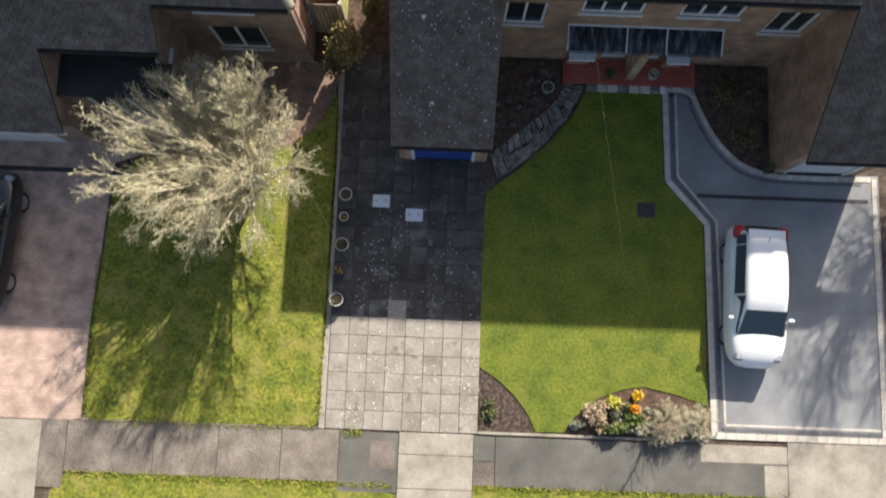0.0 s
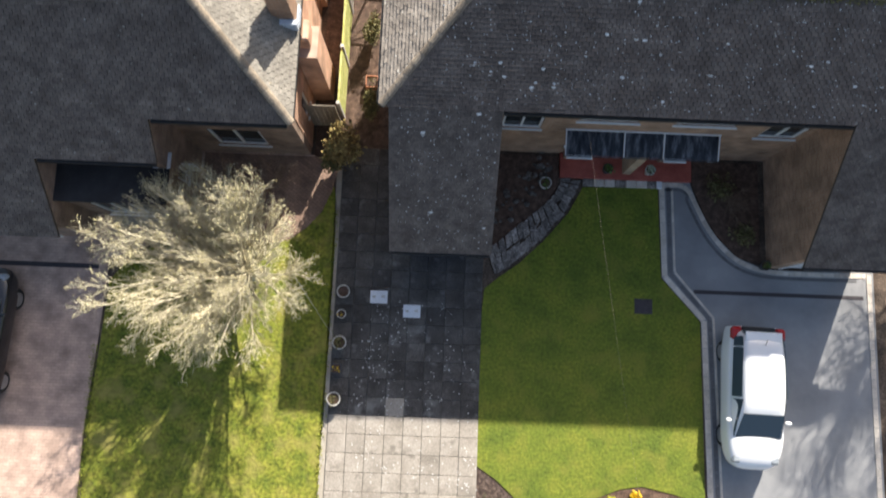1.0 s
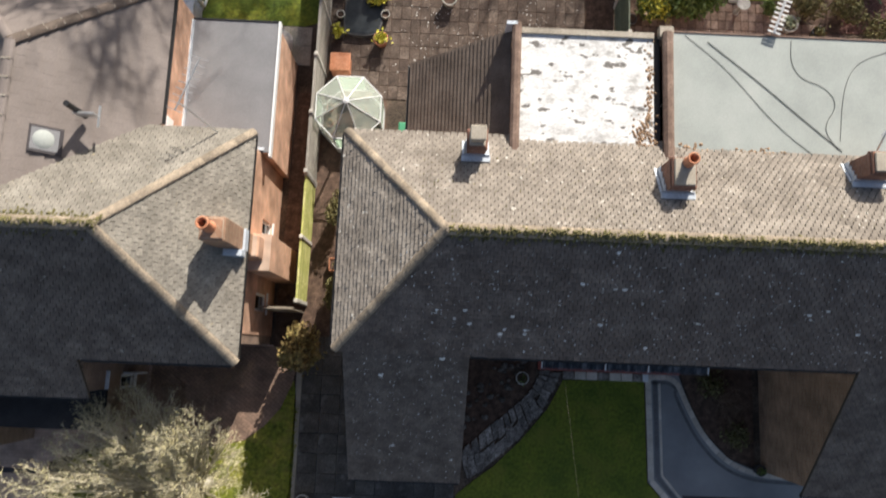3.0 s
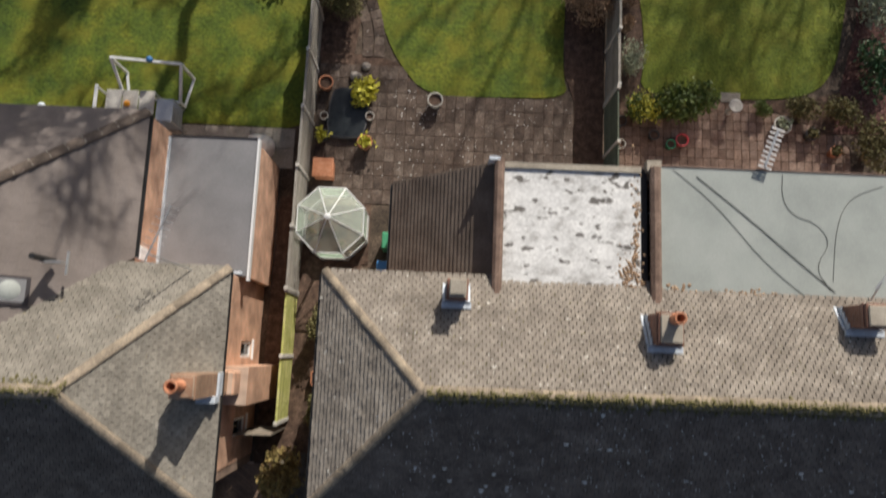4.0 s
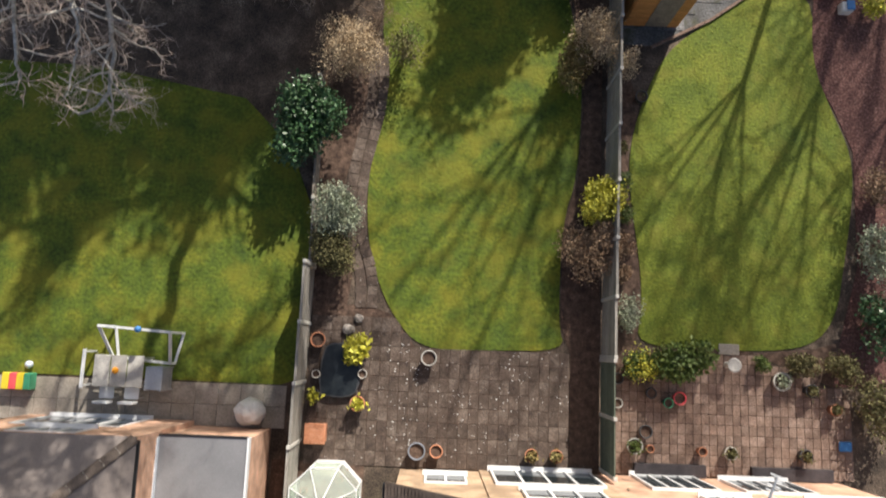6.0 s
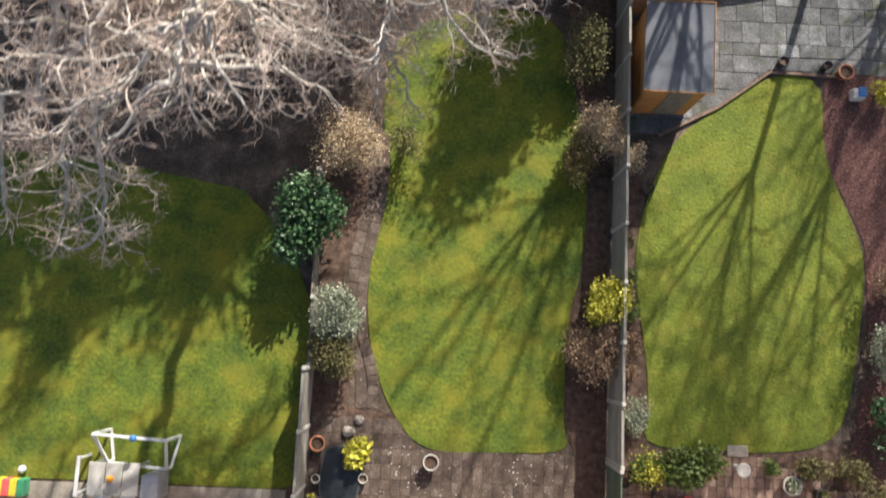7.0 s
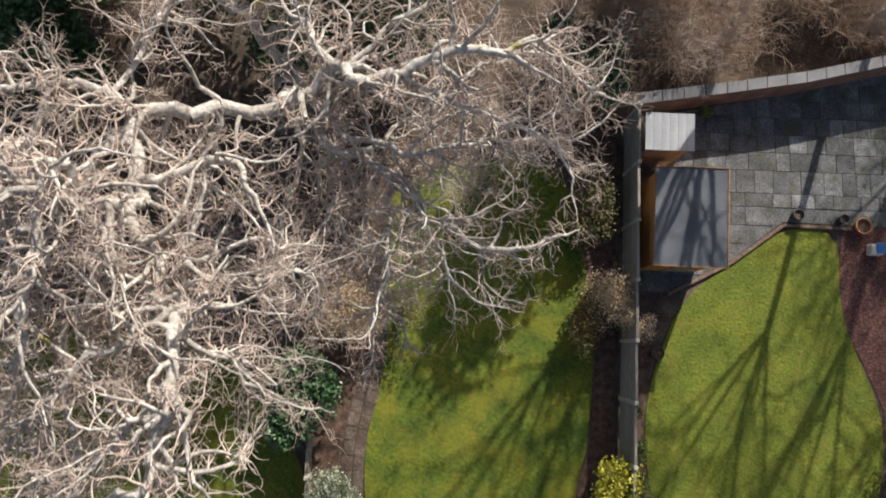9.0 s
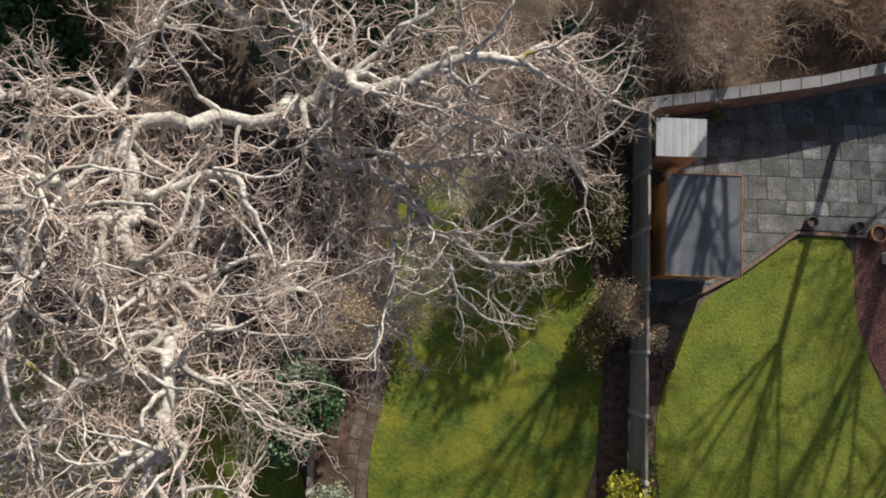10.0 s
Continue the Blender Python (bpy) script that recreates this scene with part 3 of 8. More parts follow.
def edging(name, line, material, half, z, gap, label, closed=False):
    """Edging bricks laid along a line."""
    t = thing(name, (*line[0], 0), label, "edging", kind="structure")
    for (ax, ay), (bx, by) in zip(line, line[1:]):
        d = Vector((bx - ax, by - ay))
        n = max(1, round(d.length / gap))
        u = d.normalized()
        s = Vector((-u.y, u.x))
        for i in range(n):
            p = Vector((ax, ay)) + d * (i / n) + u * 0.006
            q = Vector((ax, ay)) + d * ((i + 1) / n) - u * 0.006
            part("edging_block", solid([tuple(p - s * half), tuple(q - s * half), tuple(q + s * half), tuple(p + s * half)], -0.1, z), material, t)
    return t


edging("drive_edging_pale", [(8.72, 6.85), (8.8, 3.8), (10.02, 2.46), (10.16, -4.0)], PALE, 0.085, 0.02, 0.42, "pale block edging of the grey drive")
edging("drive_edging_pale", [(8.93, 6.72), (8.99, 3.9), (10.2, 2.52), (10.38, -3.8), (15.3, -3.8)], DARK_EDGE, 0.06, 0.012, 0.42, "dark block band inside the drive edging")
edging("drive_edging_pale", [(9.06, 6.62), (9.12, 3.96), (10.32, 2.56), (10.5, -3.66), (15.2, -3.66)], PALE, 0.035, 0.012, 0.5, "thin pale line inside the drive edging")
edging("drive_edging_pale", [(10.2, -3.98), (15.4, -3.98)], PALE, 0.09, 0.02, 0.3, "pale block edging at the foot of the drive")
curve = smooth_line([(8.8, 6.78), (9.55, 6.8), (9.9, 5.95), (10.35, 5.12), (11.05, 4.4), (11.9, 4.08), (13.0, 4.04), (15.2, 4.06)], 2, False)
edging("drive_edging_pale", curve, PALE, 0.075, 0.02, 0.22, "pale curved brick edging round the bed")
edging("drive_edging_pale", [(15.3, 4.1), (15.3, -3.9)], PALE, 0.075, 0.02, 0.3, "pale block edging along the far side of the drive")
edging("drive_edging_pale", [(x - 0.16 if y < 6.5 else x, y - 0.16) for x, y in curve[:-1]], DARK_EDGE, 0.045, 0.012, 0.3, "dark curved band round the drive")

# ---------------------------------------------------------------- houses: roofs of plain tiles
TILE_W, GAUGE, TILE_T, JOINT = 0.165, 0.11, 0.034, 0.026


def tiles(origin, u, v, rows_up, lims, rng, w=TILE_W, gauge=GAUGE, lift=TILE_T, rough=1.0, single=None, loose=None, joint=JOINT):
    """Overlapping plain tiles on a plane: origin at the eave, u along it, v up the slope; lims(v) gives the plane's ends at that height."""
    origin, u, v = Vector(origin), Vector(u).normalized(), Vector(v).normalized()
    nrm = u.cross(v)
    if nrm.z < 0:
        nrm = -nrm
    V, Fc = [], []
    count = int(rows_up / gauge + 0.5)
    for r in range(count):
        v0, v1 = r * gauge - 0.01, min((r + 1.15) * gauge, rows_up)
        a0, b0 = lims(max(v0, 0))
        a1, b1 = lims(v1)
        a, b = min(a0, a1), max(b0, b1)
        k = math.floor(a / w) - 1
        while k * w < b:
            c0 = k * w + (w / 2 if r % 2 else 0) + joint / 2
            c1 = c0 + w - joint
            k += 1
            p0, q0 = max(c0, a0), min(c1, b0)
            p1, q1 = max(c0, a1), min(c1, b1)
            if q0 - p0 < 0.01 and q1 - p1 < 0.01:
                continue
            q0, q1 = max(q0, p0 + 0.001), max(q1, p1 + 0.001)
            if single and len(loose) < 300 and single(c0, v0):
                loose.append((origin + u * c0 + v * v0, u, v, nrm))
                continue
            e = lift * (1 + rough * rng.uniform(-0.35, 0.5))
            g = lift * rough * rng.uniform(-0.25, 0.25)
            base = len(V)
            P = lambda s, t, h: origin + u * s + v * t + nrm * h
            V += [P(p0, v0, 0.004), P(q0, v0, 0.004), P(q0, v0, e + g + 0.008), P(p0, v0, e - g + 0.008), P(p1, v1, 0.006), P(q1, v1, 0.006)]
            Fc += [(base + 3, base + 2, base + 5, base + 4), (base, base + 1, base + 2, base + 3), (base, base + 3, base + 4), (base + 1, base + 5, base + 2)]
    return V, Fc


def tile_roof(parent, planes, material, seed, label, w=TILE_W, gauge=GAUGE, rough=0.6, single=None, joint=JOINT):
    rng = random.Random(seed)
    V, Fc = [], []
    loose = []
    for k, (origin, u, v, up, lims) in enumerate(planes):
        a, b = tiles(origin, u, v, up, lims, rng, w, gauge, rough=rough, single=single if k == 0 else None, loose=loose, joint=joint)
        Fc += [tuple(i + len(V) for i in f) for f in b]
        V += a
    ob = raw("roof_tiles", V, Fc, material, parent, label)
    ob["kind"] = "stuff"
    me = None
    for at, u, v, nrm in loose:
        if me is None:
            e, g, t = w - joint, gauge * 1.15, TILE_T + 0.008
            me = mesh("roof_tile", [(0, 0, 0.004), (e, 0, 0.004), (e, 0, t), (0, 0, t), (0, g, 0.006), (e, g, 0.006)], [(3, 2, 5, 4), (0, 1, 2, 3), (0, 3, 4), (1, 5, 2)], TILE_ONE)
        o = new("roof_tile", me)
        m3 = Matrix((u, v.normalized(), nrm)).transposed().to_4x4()
        o.matrix_basis = Matrix.Translation(at) @ m3 @ pose(0, 0, 0, rng.uniform(-2, 2), rng.uniform(-2, 2), rng.uniform(-1, 1))
        adopt(o, parent)
    return ob


def ridge_line(parent, a, b, size=0.13, step=0.33, material=None):
    """Half-round ridge or hip tiles from a to b."""
    a, b = Vector(a), Vector(b)
    d = b - a
    n = max(1, round(d.length / step))
    u = d.normalized()
    s = u.cross(Vector((0, 0, 1))).normalized()
    up = s.cross(u)
    me = None
    for i in range(n):
        p, q = a + d * (i / n), a + d * ((i + 1.04) / n)
        V, Fc = [], []
        for end, r in ((p, size * 1.06), (q, size * 0.98)):
            for j in range(7):
                an = math.pi * j / 6
                V.append(end + s * r * math.cos(an) + up * (r * 0.62 * math.sin(an) - 0.02))
        for j in range(6):
            Fc.append((j, j + 1, j + 8, j + 7))
        Fc += [tuple(range(6, -1, -1)), tuple(range(7, 14))]
        raw("ridge_tile", V, Fc, material or RIDGE, parent)


def opening_wall(bm, axis, at, thick, a0, a1, z0, z1, holes):
    """A wall in the plane axis = at, with rectangular holes (a0, a1, z0, z1)."""
    xs = sorted({a0, a1, *[h[0] for h in holes], *[h[1] for h in holes]})
    zs = sorted({z0, z1, *[h[2] for h in holes], *[h[3] for h in holes]})
    for i in range(len(xs) - 1):
        for j in range(len(zs) - 1):
            cx, cz = (xs[i] + xs[i + 1]) / 2, (zs[j] + zs[j + 1]) / 2
            if any(h[0] < cx < h[1] and h[2] < cz < h[3] for h in holes):
                continue
            if axis == "y":
                box(bm, xs[i], xs[i + 1], at, at + thick, zs[j], zs[j + 1])
            else:
                box(bm, at, at + thick, xs[i], xs[i + 1], zs[j], zs[j + 1])
    bmesh.ops.remove_doubles(bm, verts=bm.verts[:], dist=0.001)
    return bm


def window(parent, axis, at, out, a0, a1, z0, z1, lights=2, sill=True, name="window"):
    """A framed window: frame, sill and panes; out is +1 or -1, the side that it faces."""
    def bar(bm, p0, p1, q0, q1, d0, d1):
        lo, hi = sorted((at + out * d0, at + out * d1))
        if axis == "y":
            box(bm, p0, p1, lo, hi, q0, q1)
        else:
            box(bm, lo, hi, p0, p1, q0, q1)
    w = 0.07
    step = (a1 - a0 - w) / lights
    f = opening_wall(bmesh.new(), axis, min(at - out * 0.06, at + out * 0.02), 0.08, a0, a1, z0, z1, [(a0 + w + step * i, a0 + step * (i + 1), z0 + w, z1 - w) for i in range(lights)])
    wf = part(name, f, UPVC, parent, "white framed window")

    for i in range(lights):
        g = bmesh.new()
        bar(g, a0 + (a1 - a0) * i / lights + 0.03, a0 + (a1 - a0) * (i + 1) / lights - 0.03, z0 + w - 0.02, z1 - w + 0.02, -0.03, -0.02)
        part("pane", g, PANE, wf)
    if sill:
        s = bmesh.new()
        bar(s, a0 - 0.06, a1 + 0.06, z0 - 0.06, z0 - 0.001, -0.05, 0.11)
        part("sill", s, UPVC, wf)
    return wf


# --- the pair of semi-detached houses, mirrored about x = 7.55
MID = 7.55
EAVE_F, EAVE_B, RIDGE_Y, EAVE_Z, RIDGE_Z = 7.24, 12.42, 9.83, 5.0, 6.66
GAR_Y, GAR_Z = 3.98, 2.28


def slope_plane(x0, x1, ya, za, yb, zb, left_cut=None, right_cut=None):
    """A plane rising from (ya, za) to (yb, zb) between x0 and x1; the cuts give how far each end draws in towards the top."""
    v = Vector((0, yb - ya, zb - za))
    up = v.length
    lc, rc = left_cut or 0.0, right_cut or 0.0
    return (Vector((x0, ya, za)), Vector((1, 0, 0)), v, up, lambda t: (lc * t / up, x1 - x0 - rc * t / up))


def semi(mirror):
    """One of the two houses; the second is its mirror image."""
    X = (lambda x: 2 * MID - x) if mirror else (lambda x: x)

    def span(a, b):
        return tuple(sorted((X(a), X(b))))

    def bx(a, b, *rest):
        return (*span(a, b), *rest)
    lab = "brown brick semi-detached house with a dark tiled roof, next door" if mirror else "brown brick semi-detached house with tiled roof and front garage"
    h = thing("house", (X(3.8), 9.8, 0), lab, "house", "pair of houses")
    holes = [(3.28, 4.42, 2.34, 3.6), (5.36, 7.04, 3.16, 4.2), (5.45, 6.5, 0.9, 2.1), (6.6, 7.4, 0.1, 2.1)]
    mh = [(*span(a, b), c, d) for a, b, c, d in holes]
    wb = opening_wall(bmesh.new(), "y", 7.7, 0.25, *span(0.35, MID), -0.2, 4.98, mh)
    part("wall", wb, BRICK, h)
    for a, b, c, d in mh[:2]:
        window(h, "y", 7.76, -1, a, b, c, d, 2 if b - a < 1.3 else 3)
    window(h, "y", 7.72, -1, *mh[2], 2)
    door = part("front_door", boxes((mh[3][0] + 0.02, mh[3][1] - 0.02, 7.78, 7.84, 0.1, 2.08)), UPVC, h, "white front door")
    part("handle", boxes((X(6.7) - 0.02, X(6.7) + 0.02, 7.72, 7.78, 1.0, 1.14)), STEEL, door)
    x0, x1 = span(0.35, 0.6)
    part("wall", boxes((x0, x1, 7.95, 12.2, -0.2, 4.98)), BRICK, h)
    part("wall", boxes(bx(0.6, 4.0, 12.0, 12.2, -0.2, 4.98)), BRICK, h)
    part("ceiling_deck", boxes(bx(0.6, MID - 0.01, 7.97, 12.0, 4.8, 4.9)), UNDER, h)
    # garage
    x0, x1 = span(0.35, 0.55)
    part("garage_wall", boxes((x0, x1, 4.2, 7.7, -0.2, 2.2)), BRICK, h)
    x0, x1 = span(2.85, 3.05)
    part("garage_wall", boxes((x0, x1, 4.2, 7.7, -0.2, 2.2)), BRICK, h)
    part("garage_pier", boxes(bx(0.552, 0.72, 4.2, 4.42, -0.2, 2.2)), BRICK_PALE, h)
    part("garage_pier", boxes(bx(2.68, 2.848, 4.2, 4.42, -0.2, 2.2)), BRICK_PALE, h)
    part("garage_lintel", boxes(bx(0.722, 2.678, 4.2, 4.42, 2.05, 2.2)), BRICK_PALE, h)
    gd = part("garage_door", boxes(bx(0.82, 2.58, 4.25, 4.29, 0.02, 2.03)), UPVC if mirror else BLUE, h, "" if mirror else "blue painted garage door")
    for i in range(8):
        part("door_panel", boxes(bx(0.84, 2.56, 4.235, 4.249, 0.03 + 0.25 * i, 0.26 + 0.25 * i), bevel=0.004), UPVC if mirror else BLUE, gd)
    part("door_jamb", boxes(bx(0.722, 0.818, 4.18, 4.3, 0, 2.045)), UPVC, gd)
    part("door_jamb", boxes(bx(2.582, 2.678, 4.18, 4.3, 0, 2.045)), UPVC, gd)
    # the gabled cheeks over the garage walls
    for wx, th in ((0.35, 0.2), (2.85, 0.2)):
        bm = bmesh.new()
        a, b = span(wx, wx + th)
        slope = (EAVE_Z - GAR_Z) / (EAVE_F - GAR_Y)
        tri_pts = [(4.2, 2.2), (7.7, 2.2), (7.7, GAR_Z + (7.7 - GAR_Y) * slope - 0.12), (4.2, GAR_Z + 0.12)]
        A = [bm.verts.new((a, y, z)) for y, z in tri_pts]
        B = [bm.verts.new((b, y, z)) for y, z in tri_pts]
        bm.faces.new(A)
        bm.faces.new(B[::-1])
        for i in range(4):
            bm.faces.new((A[i], B[i], B[(i + 1) % 4], A[(i + 1) % 4]))
        part("garage_wall", bm, BRICK, h)
    # underlay solids just beneath the tiles
    bm = bmesh.new()

    def plate(pts, down=0.07):
        hi = [bm.verts.new((X(x), y, z)) for x, y, z in pts]
        lo = [bm.verts.new((X(x), y, z - down)) for x, y, z in pts]
        bm.faces.new(hi)
        bm.faces.new(lo[::-1])
        for i in range(len(pts)):
            bm.faces.new((hi[i], lo[i], lo[(i + 1) % len(pts)], hi[(i + 1) % len(pts)]))
    HIP = 2.44
    plate([(0, EAVE_F, EAVE_Z), (MID, EAVE_F, EAVE_Z), (MID, RIDGE_Y, RIDGE_Z), (HIP, RIDGE_Y, RIDGE_Z)])
    plate([(0, EAVE_B, EAVE_Z), (HIP, RIDGE_Y, RIDGE_Z), (MID, RIDGE_Y, RIDGE_Z), (MID, EAVE_B, EAVE_Z)])
    plate([(0, EAVE_F, EAVE_Z), (HIP, RIDGE_Y, RIDGE_Z), (0, EAVE_B, EAVE_Z)])
    gx = -1.1 if mirror else 0.22
    plate([(gx, GAR_Y, GAR_Z), (3.1, GAR_Y, GAR_Z), (3.1, EAVE_F, EAVE_Z), (gx, EAVE_F, EAVE_Z)])
    part("roof_deck", bm, UNDER, h)
    planes = []
    a, b = span(0, MID)
    planes.append(slope_plane(a, b, EAVE_F, EAVE_Z, RIDGE_Y, RIDGE_Z, 0 if mirror else HIP, HIP if mirror else 0))
    planes.append(slope_plane(a, b, EAVE_B, EAVE_Z, RIDGE_Y, RIDGE_Z, 0 if mirror else HIP, HIP if mirror else 0))
    a, b = span(gx, 3.1)
    planes.append(slope_plane(a, b, GAR_Y, GAR_Z, EAVE_F + 0.02, EAVE_Z + 0.012))
    hv = Vector(((X(HIP) - X(0)), 0, RIDGE_Z - EAVE_Z))
    L = EAVE_B - EAVE_F
    fa, fb = RIDGE_Y - EAVE_F, EAVE_B - RIDGE_Y
    up = hv.length
    planes.append((Vector((X(0), EAVE_F, EAVE_Z)), Vector((0, 1, 0)), hv, up, lambda t: (fa * t / up, L - fb * t / up)))
    # front slopes, turned from the sun, wear the tile copy coloured for shade
    tile_roof(h, [planes[0], planes[2]], TILE_SHADE, 13 if mirror else 9, "lichen-spotted tiles on the sun-averted slopes, with shade put into their colour", rough=0.4, joint=0.01)
    tile_roof(h, [planes[3]], TILE, 17 if mirror else 15, "weathered grey-brown tiles of the hip", joint=0.007)
    tile_roof(h, [planes[1]], TILE, 11 if mirror else 7, "weathered tan plain clay tiles", single=None if mirror else (lambda s, t: 3.4 < s < 6.9 and 1.2 < t < 2.8))
    ridge_line(h, (X(HIP), RIDGE_Y, RIDGE_Z + 0.02), (MID, RIDGE_Y, RIDGE_Z + 0.02))
    ridge_line(h, (X(0.02), EAVE_F + 0.02, EAVE_Z + 0.03), (X(HIP), RIDGE_Y, RIDGE_Z + 0.02), 0.1)
    ridge_line(h, (X(0.02), EAVE_B - 0.02, EAVE_Z + 0.03), (X(HIP), RIDGE_Y, RIDGE_Z + 0.02), 0.1)
    # eaves, gutters
    part("fascia", boxes(bx(3.12, MID - 0.01, EAVE_F + 0.02, EAVE_F + 0.06, EAVE_Z - 0.22, EAVE_Z - 0.05)), UPVC, h)
    part("soffit", boxes(bx(0.1, MID - 0.01, EAVE_F + 0.06, 7.69, EAVE_Z - 0.2, EAVE_Z - 0.17)), UPVC, h)
    part("gutter", boxes(bx(3.12, MID - 0.01, EAVE_F - 0.08, EAVE_F + 0.015, EAVE_Z - 0.16, EAVE_Z - 0.06)), BLACK, h)
    part("gutter", boxes(bx(-0.09, 0.0, EAVE_F + 0.1, EAVE_B - 0.1, EAVE_Z - 0.14, EAVE_Z - 0.04)), BLACK, h)
    part("gutter", boxes(bx(0.25, 3.07, GAR_Y - 0.09, GAR_Y + 0.01, GAR_Z - 0.16, GAR_Z - 0.06)), BLACK, h)
    # rear extension with flat roof
    ex0 = 0.1 if mirror else 4.0
    rh = [(4.3, 7.35, 0.15, 2.25), (4.9, 7.0, 2.95, 4.1)] if not mirror else [(*span(9.0, 10.9), 0.15, 2.2)]
    if mirror:
        rh = [(8.6, 10.5, 0.15, 2.2), (11.2, 13.2, 0.4, 2.2), (9.6, 10.9, 3.0, 4.1), (12.4, 14.4, 3.0, 4.1)]
    part("extension_wall", opening_wall(bmesh.new(), "y", 14.85, 0.25, *span(ex0, MID), -0.2, 5.0, rh), BRICK_PALE if not mirror else BRICK_ORANGE, h)
    for q in rh:
        window(h, "y", 15.16, 1, *q, 4 if q[2] < 1 else 3)
    x0, x1 = span(ex0, ex0 + 0.22)
    part("extension_wall", boxes((x0, x1, 11.9, 14.85, -0.2, 5.0)), BRICK, h)
    if mirror:
        part("flat_roof", boxes((7.72, X(ex0 - 0.1), 11.95, 15.16, 5.0, 5.14)), FELT_G, h, "smooth grey flat roof sheet")
        part("roof_edge", boxes((7.72, X(ex0 - 0.1), 11.82, 11.97, 5.08, 5.2)), CONCRETE, h)
        part("roof_edge", boxes((7.72, X(ex0 - 0.1), 15.162, 15.2, 5.0, 5.165)), COPING, h)
    else:
        part("flat_roof", boxes((4.1, 7.3, 11.95, 15.06, 5.0, 5.1)), FELT_W, h, "patchy silver-white felt flat roof")
        part("roof_edge", boxes((4.1, 7.3, 14.98, 15.12, 5.0, 5.16)), CONCRETE, h)
        part("roof_edge", boxes((4.1, 7.3, 11.84, 11.98, 5.08, 5.2)), CONCRETE, h)
        cop = bmesh.new()
        beam(cop, (3.97, 11.75, 5.2), (3.97, 15.2, 5.2), 0.22, 0.2, 8)
        part("coping", cop, COPING, h)
        cop = bmesh.new()
        beam(cop, (7.6, 11.4, 5.24), (7.6, 15.1, 5.24), 0.24, 0.22, 8)
        part("coping", cop, COPING, h)
        part("gutter", boxes((7.31, 7.47, 11.9, 15.1, 4.98, 5.03)), BLACK, h)
        part("lead_cap", boxes((7.42, 7.76, 15.02, 15.28, 5.02, 5.22)), CONCRETE, h)
        # lean-to at the back, falling away from the extension
        lh = [(2.35, 3.55, 0.9, 2.1)]
        part("lean_to_wall", opening_wall(bmesh.new(), "y", 14.8, 0.25, 1.6, 4.0, -0.2, 2.55, lh), BRICK_PALE, h)
        window(h, "y", 15.09, 1, *lh[0], 2)
        part("lean_to_wall", boxes((1.6, 1.82, 12.2, 14.8, -0.2, 2.55)), BRICK, h)
        bm = bmesh.new()
        pts = [(1.6, 2.55), (4.0, 2.55), (4.0, 4.6), (1.6, 2.7)]
        A = [bm.verts.new((x, 14.8, z)) for x, z in pts]
        B = [bm.verts.new((x, 15.05, z)) for x, z in pts]
        bm.faces.new(A)
        bm.faces.new(B[::-1])
        for i in range(4):
            bm.faces.new((A[i], A[(i + 1) % 4], B[(i + 1) % 4], B[i]))
        part("lean_to_wall", bm, BRICK_PALE, h)
        v = Vector((2.52, 0, 2.25))
        bm = bmesh.new()
        q = [bm.verts.new(p) for p in ((1.36, 12.3, 2.6), (1.36, 15.14, 2.6), (3.88, 15.14, 4.85), (3.88, 12.3, 4.85))]
        bm.faces.new(q)
        bmesh.ops.solidify(bm, geom=bm.faces[:], thickness=0.06)
        part("roof_deck", bm, UNDER, h)
        tile_roof(h, [(Vector((1.36, 12.1, 2.66)), Vector((0, 1, 0)), v, v.length, lambda t: (0, 3.06))], LEAN_TILE, 5, "dark tiles of the lean-to roof", w=0.36, gauge=0.125, rough=0.15, joint=0.004)
        part("gutter", boxes((1.26, 1.36, 12.2, 15.1, 2.5, 2.6)), BLACK, h)
        part("lead_cap", boxes((3.72, 3.98, 15.12, 15.2, 4.6, 5.3)), LEAD, h)
    return h


house_a = semi(False)
house_b = semi(True)


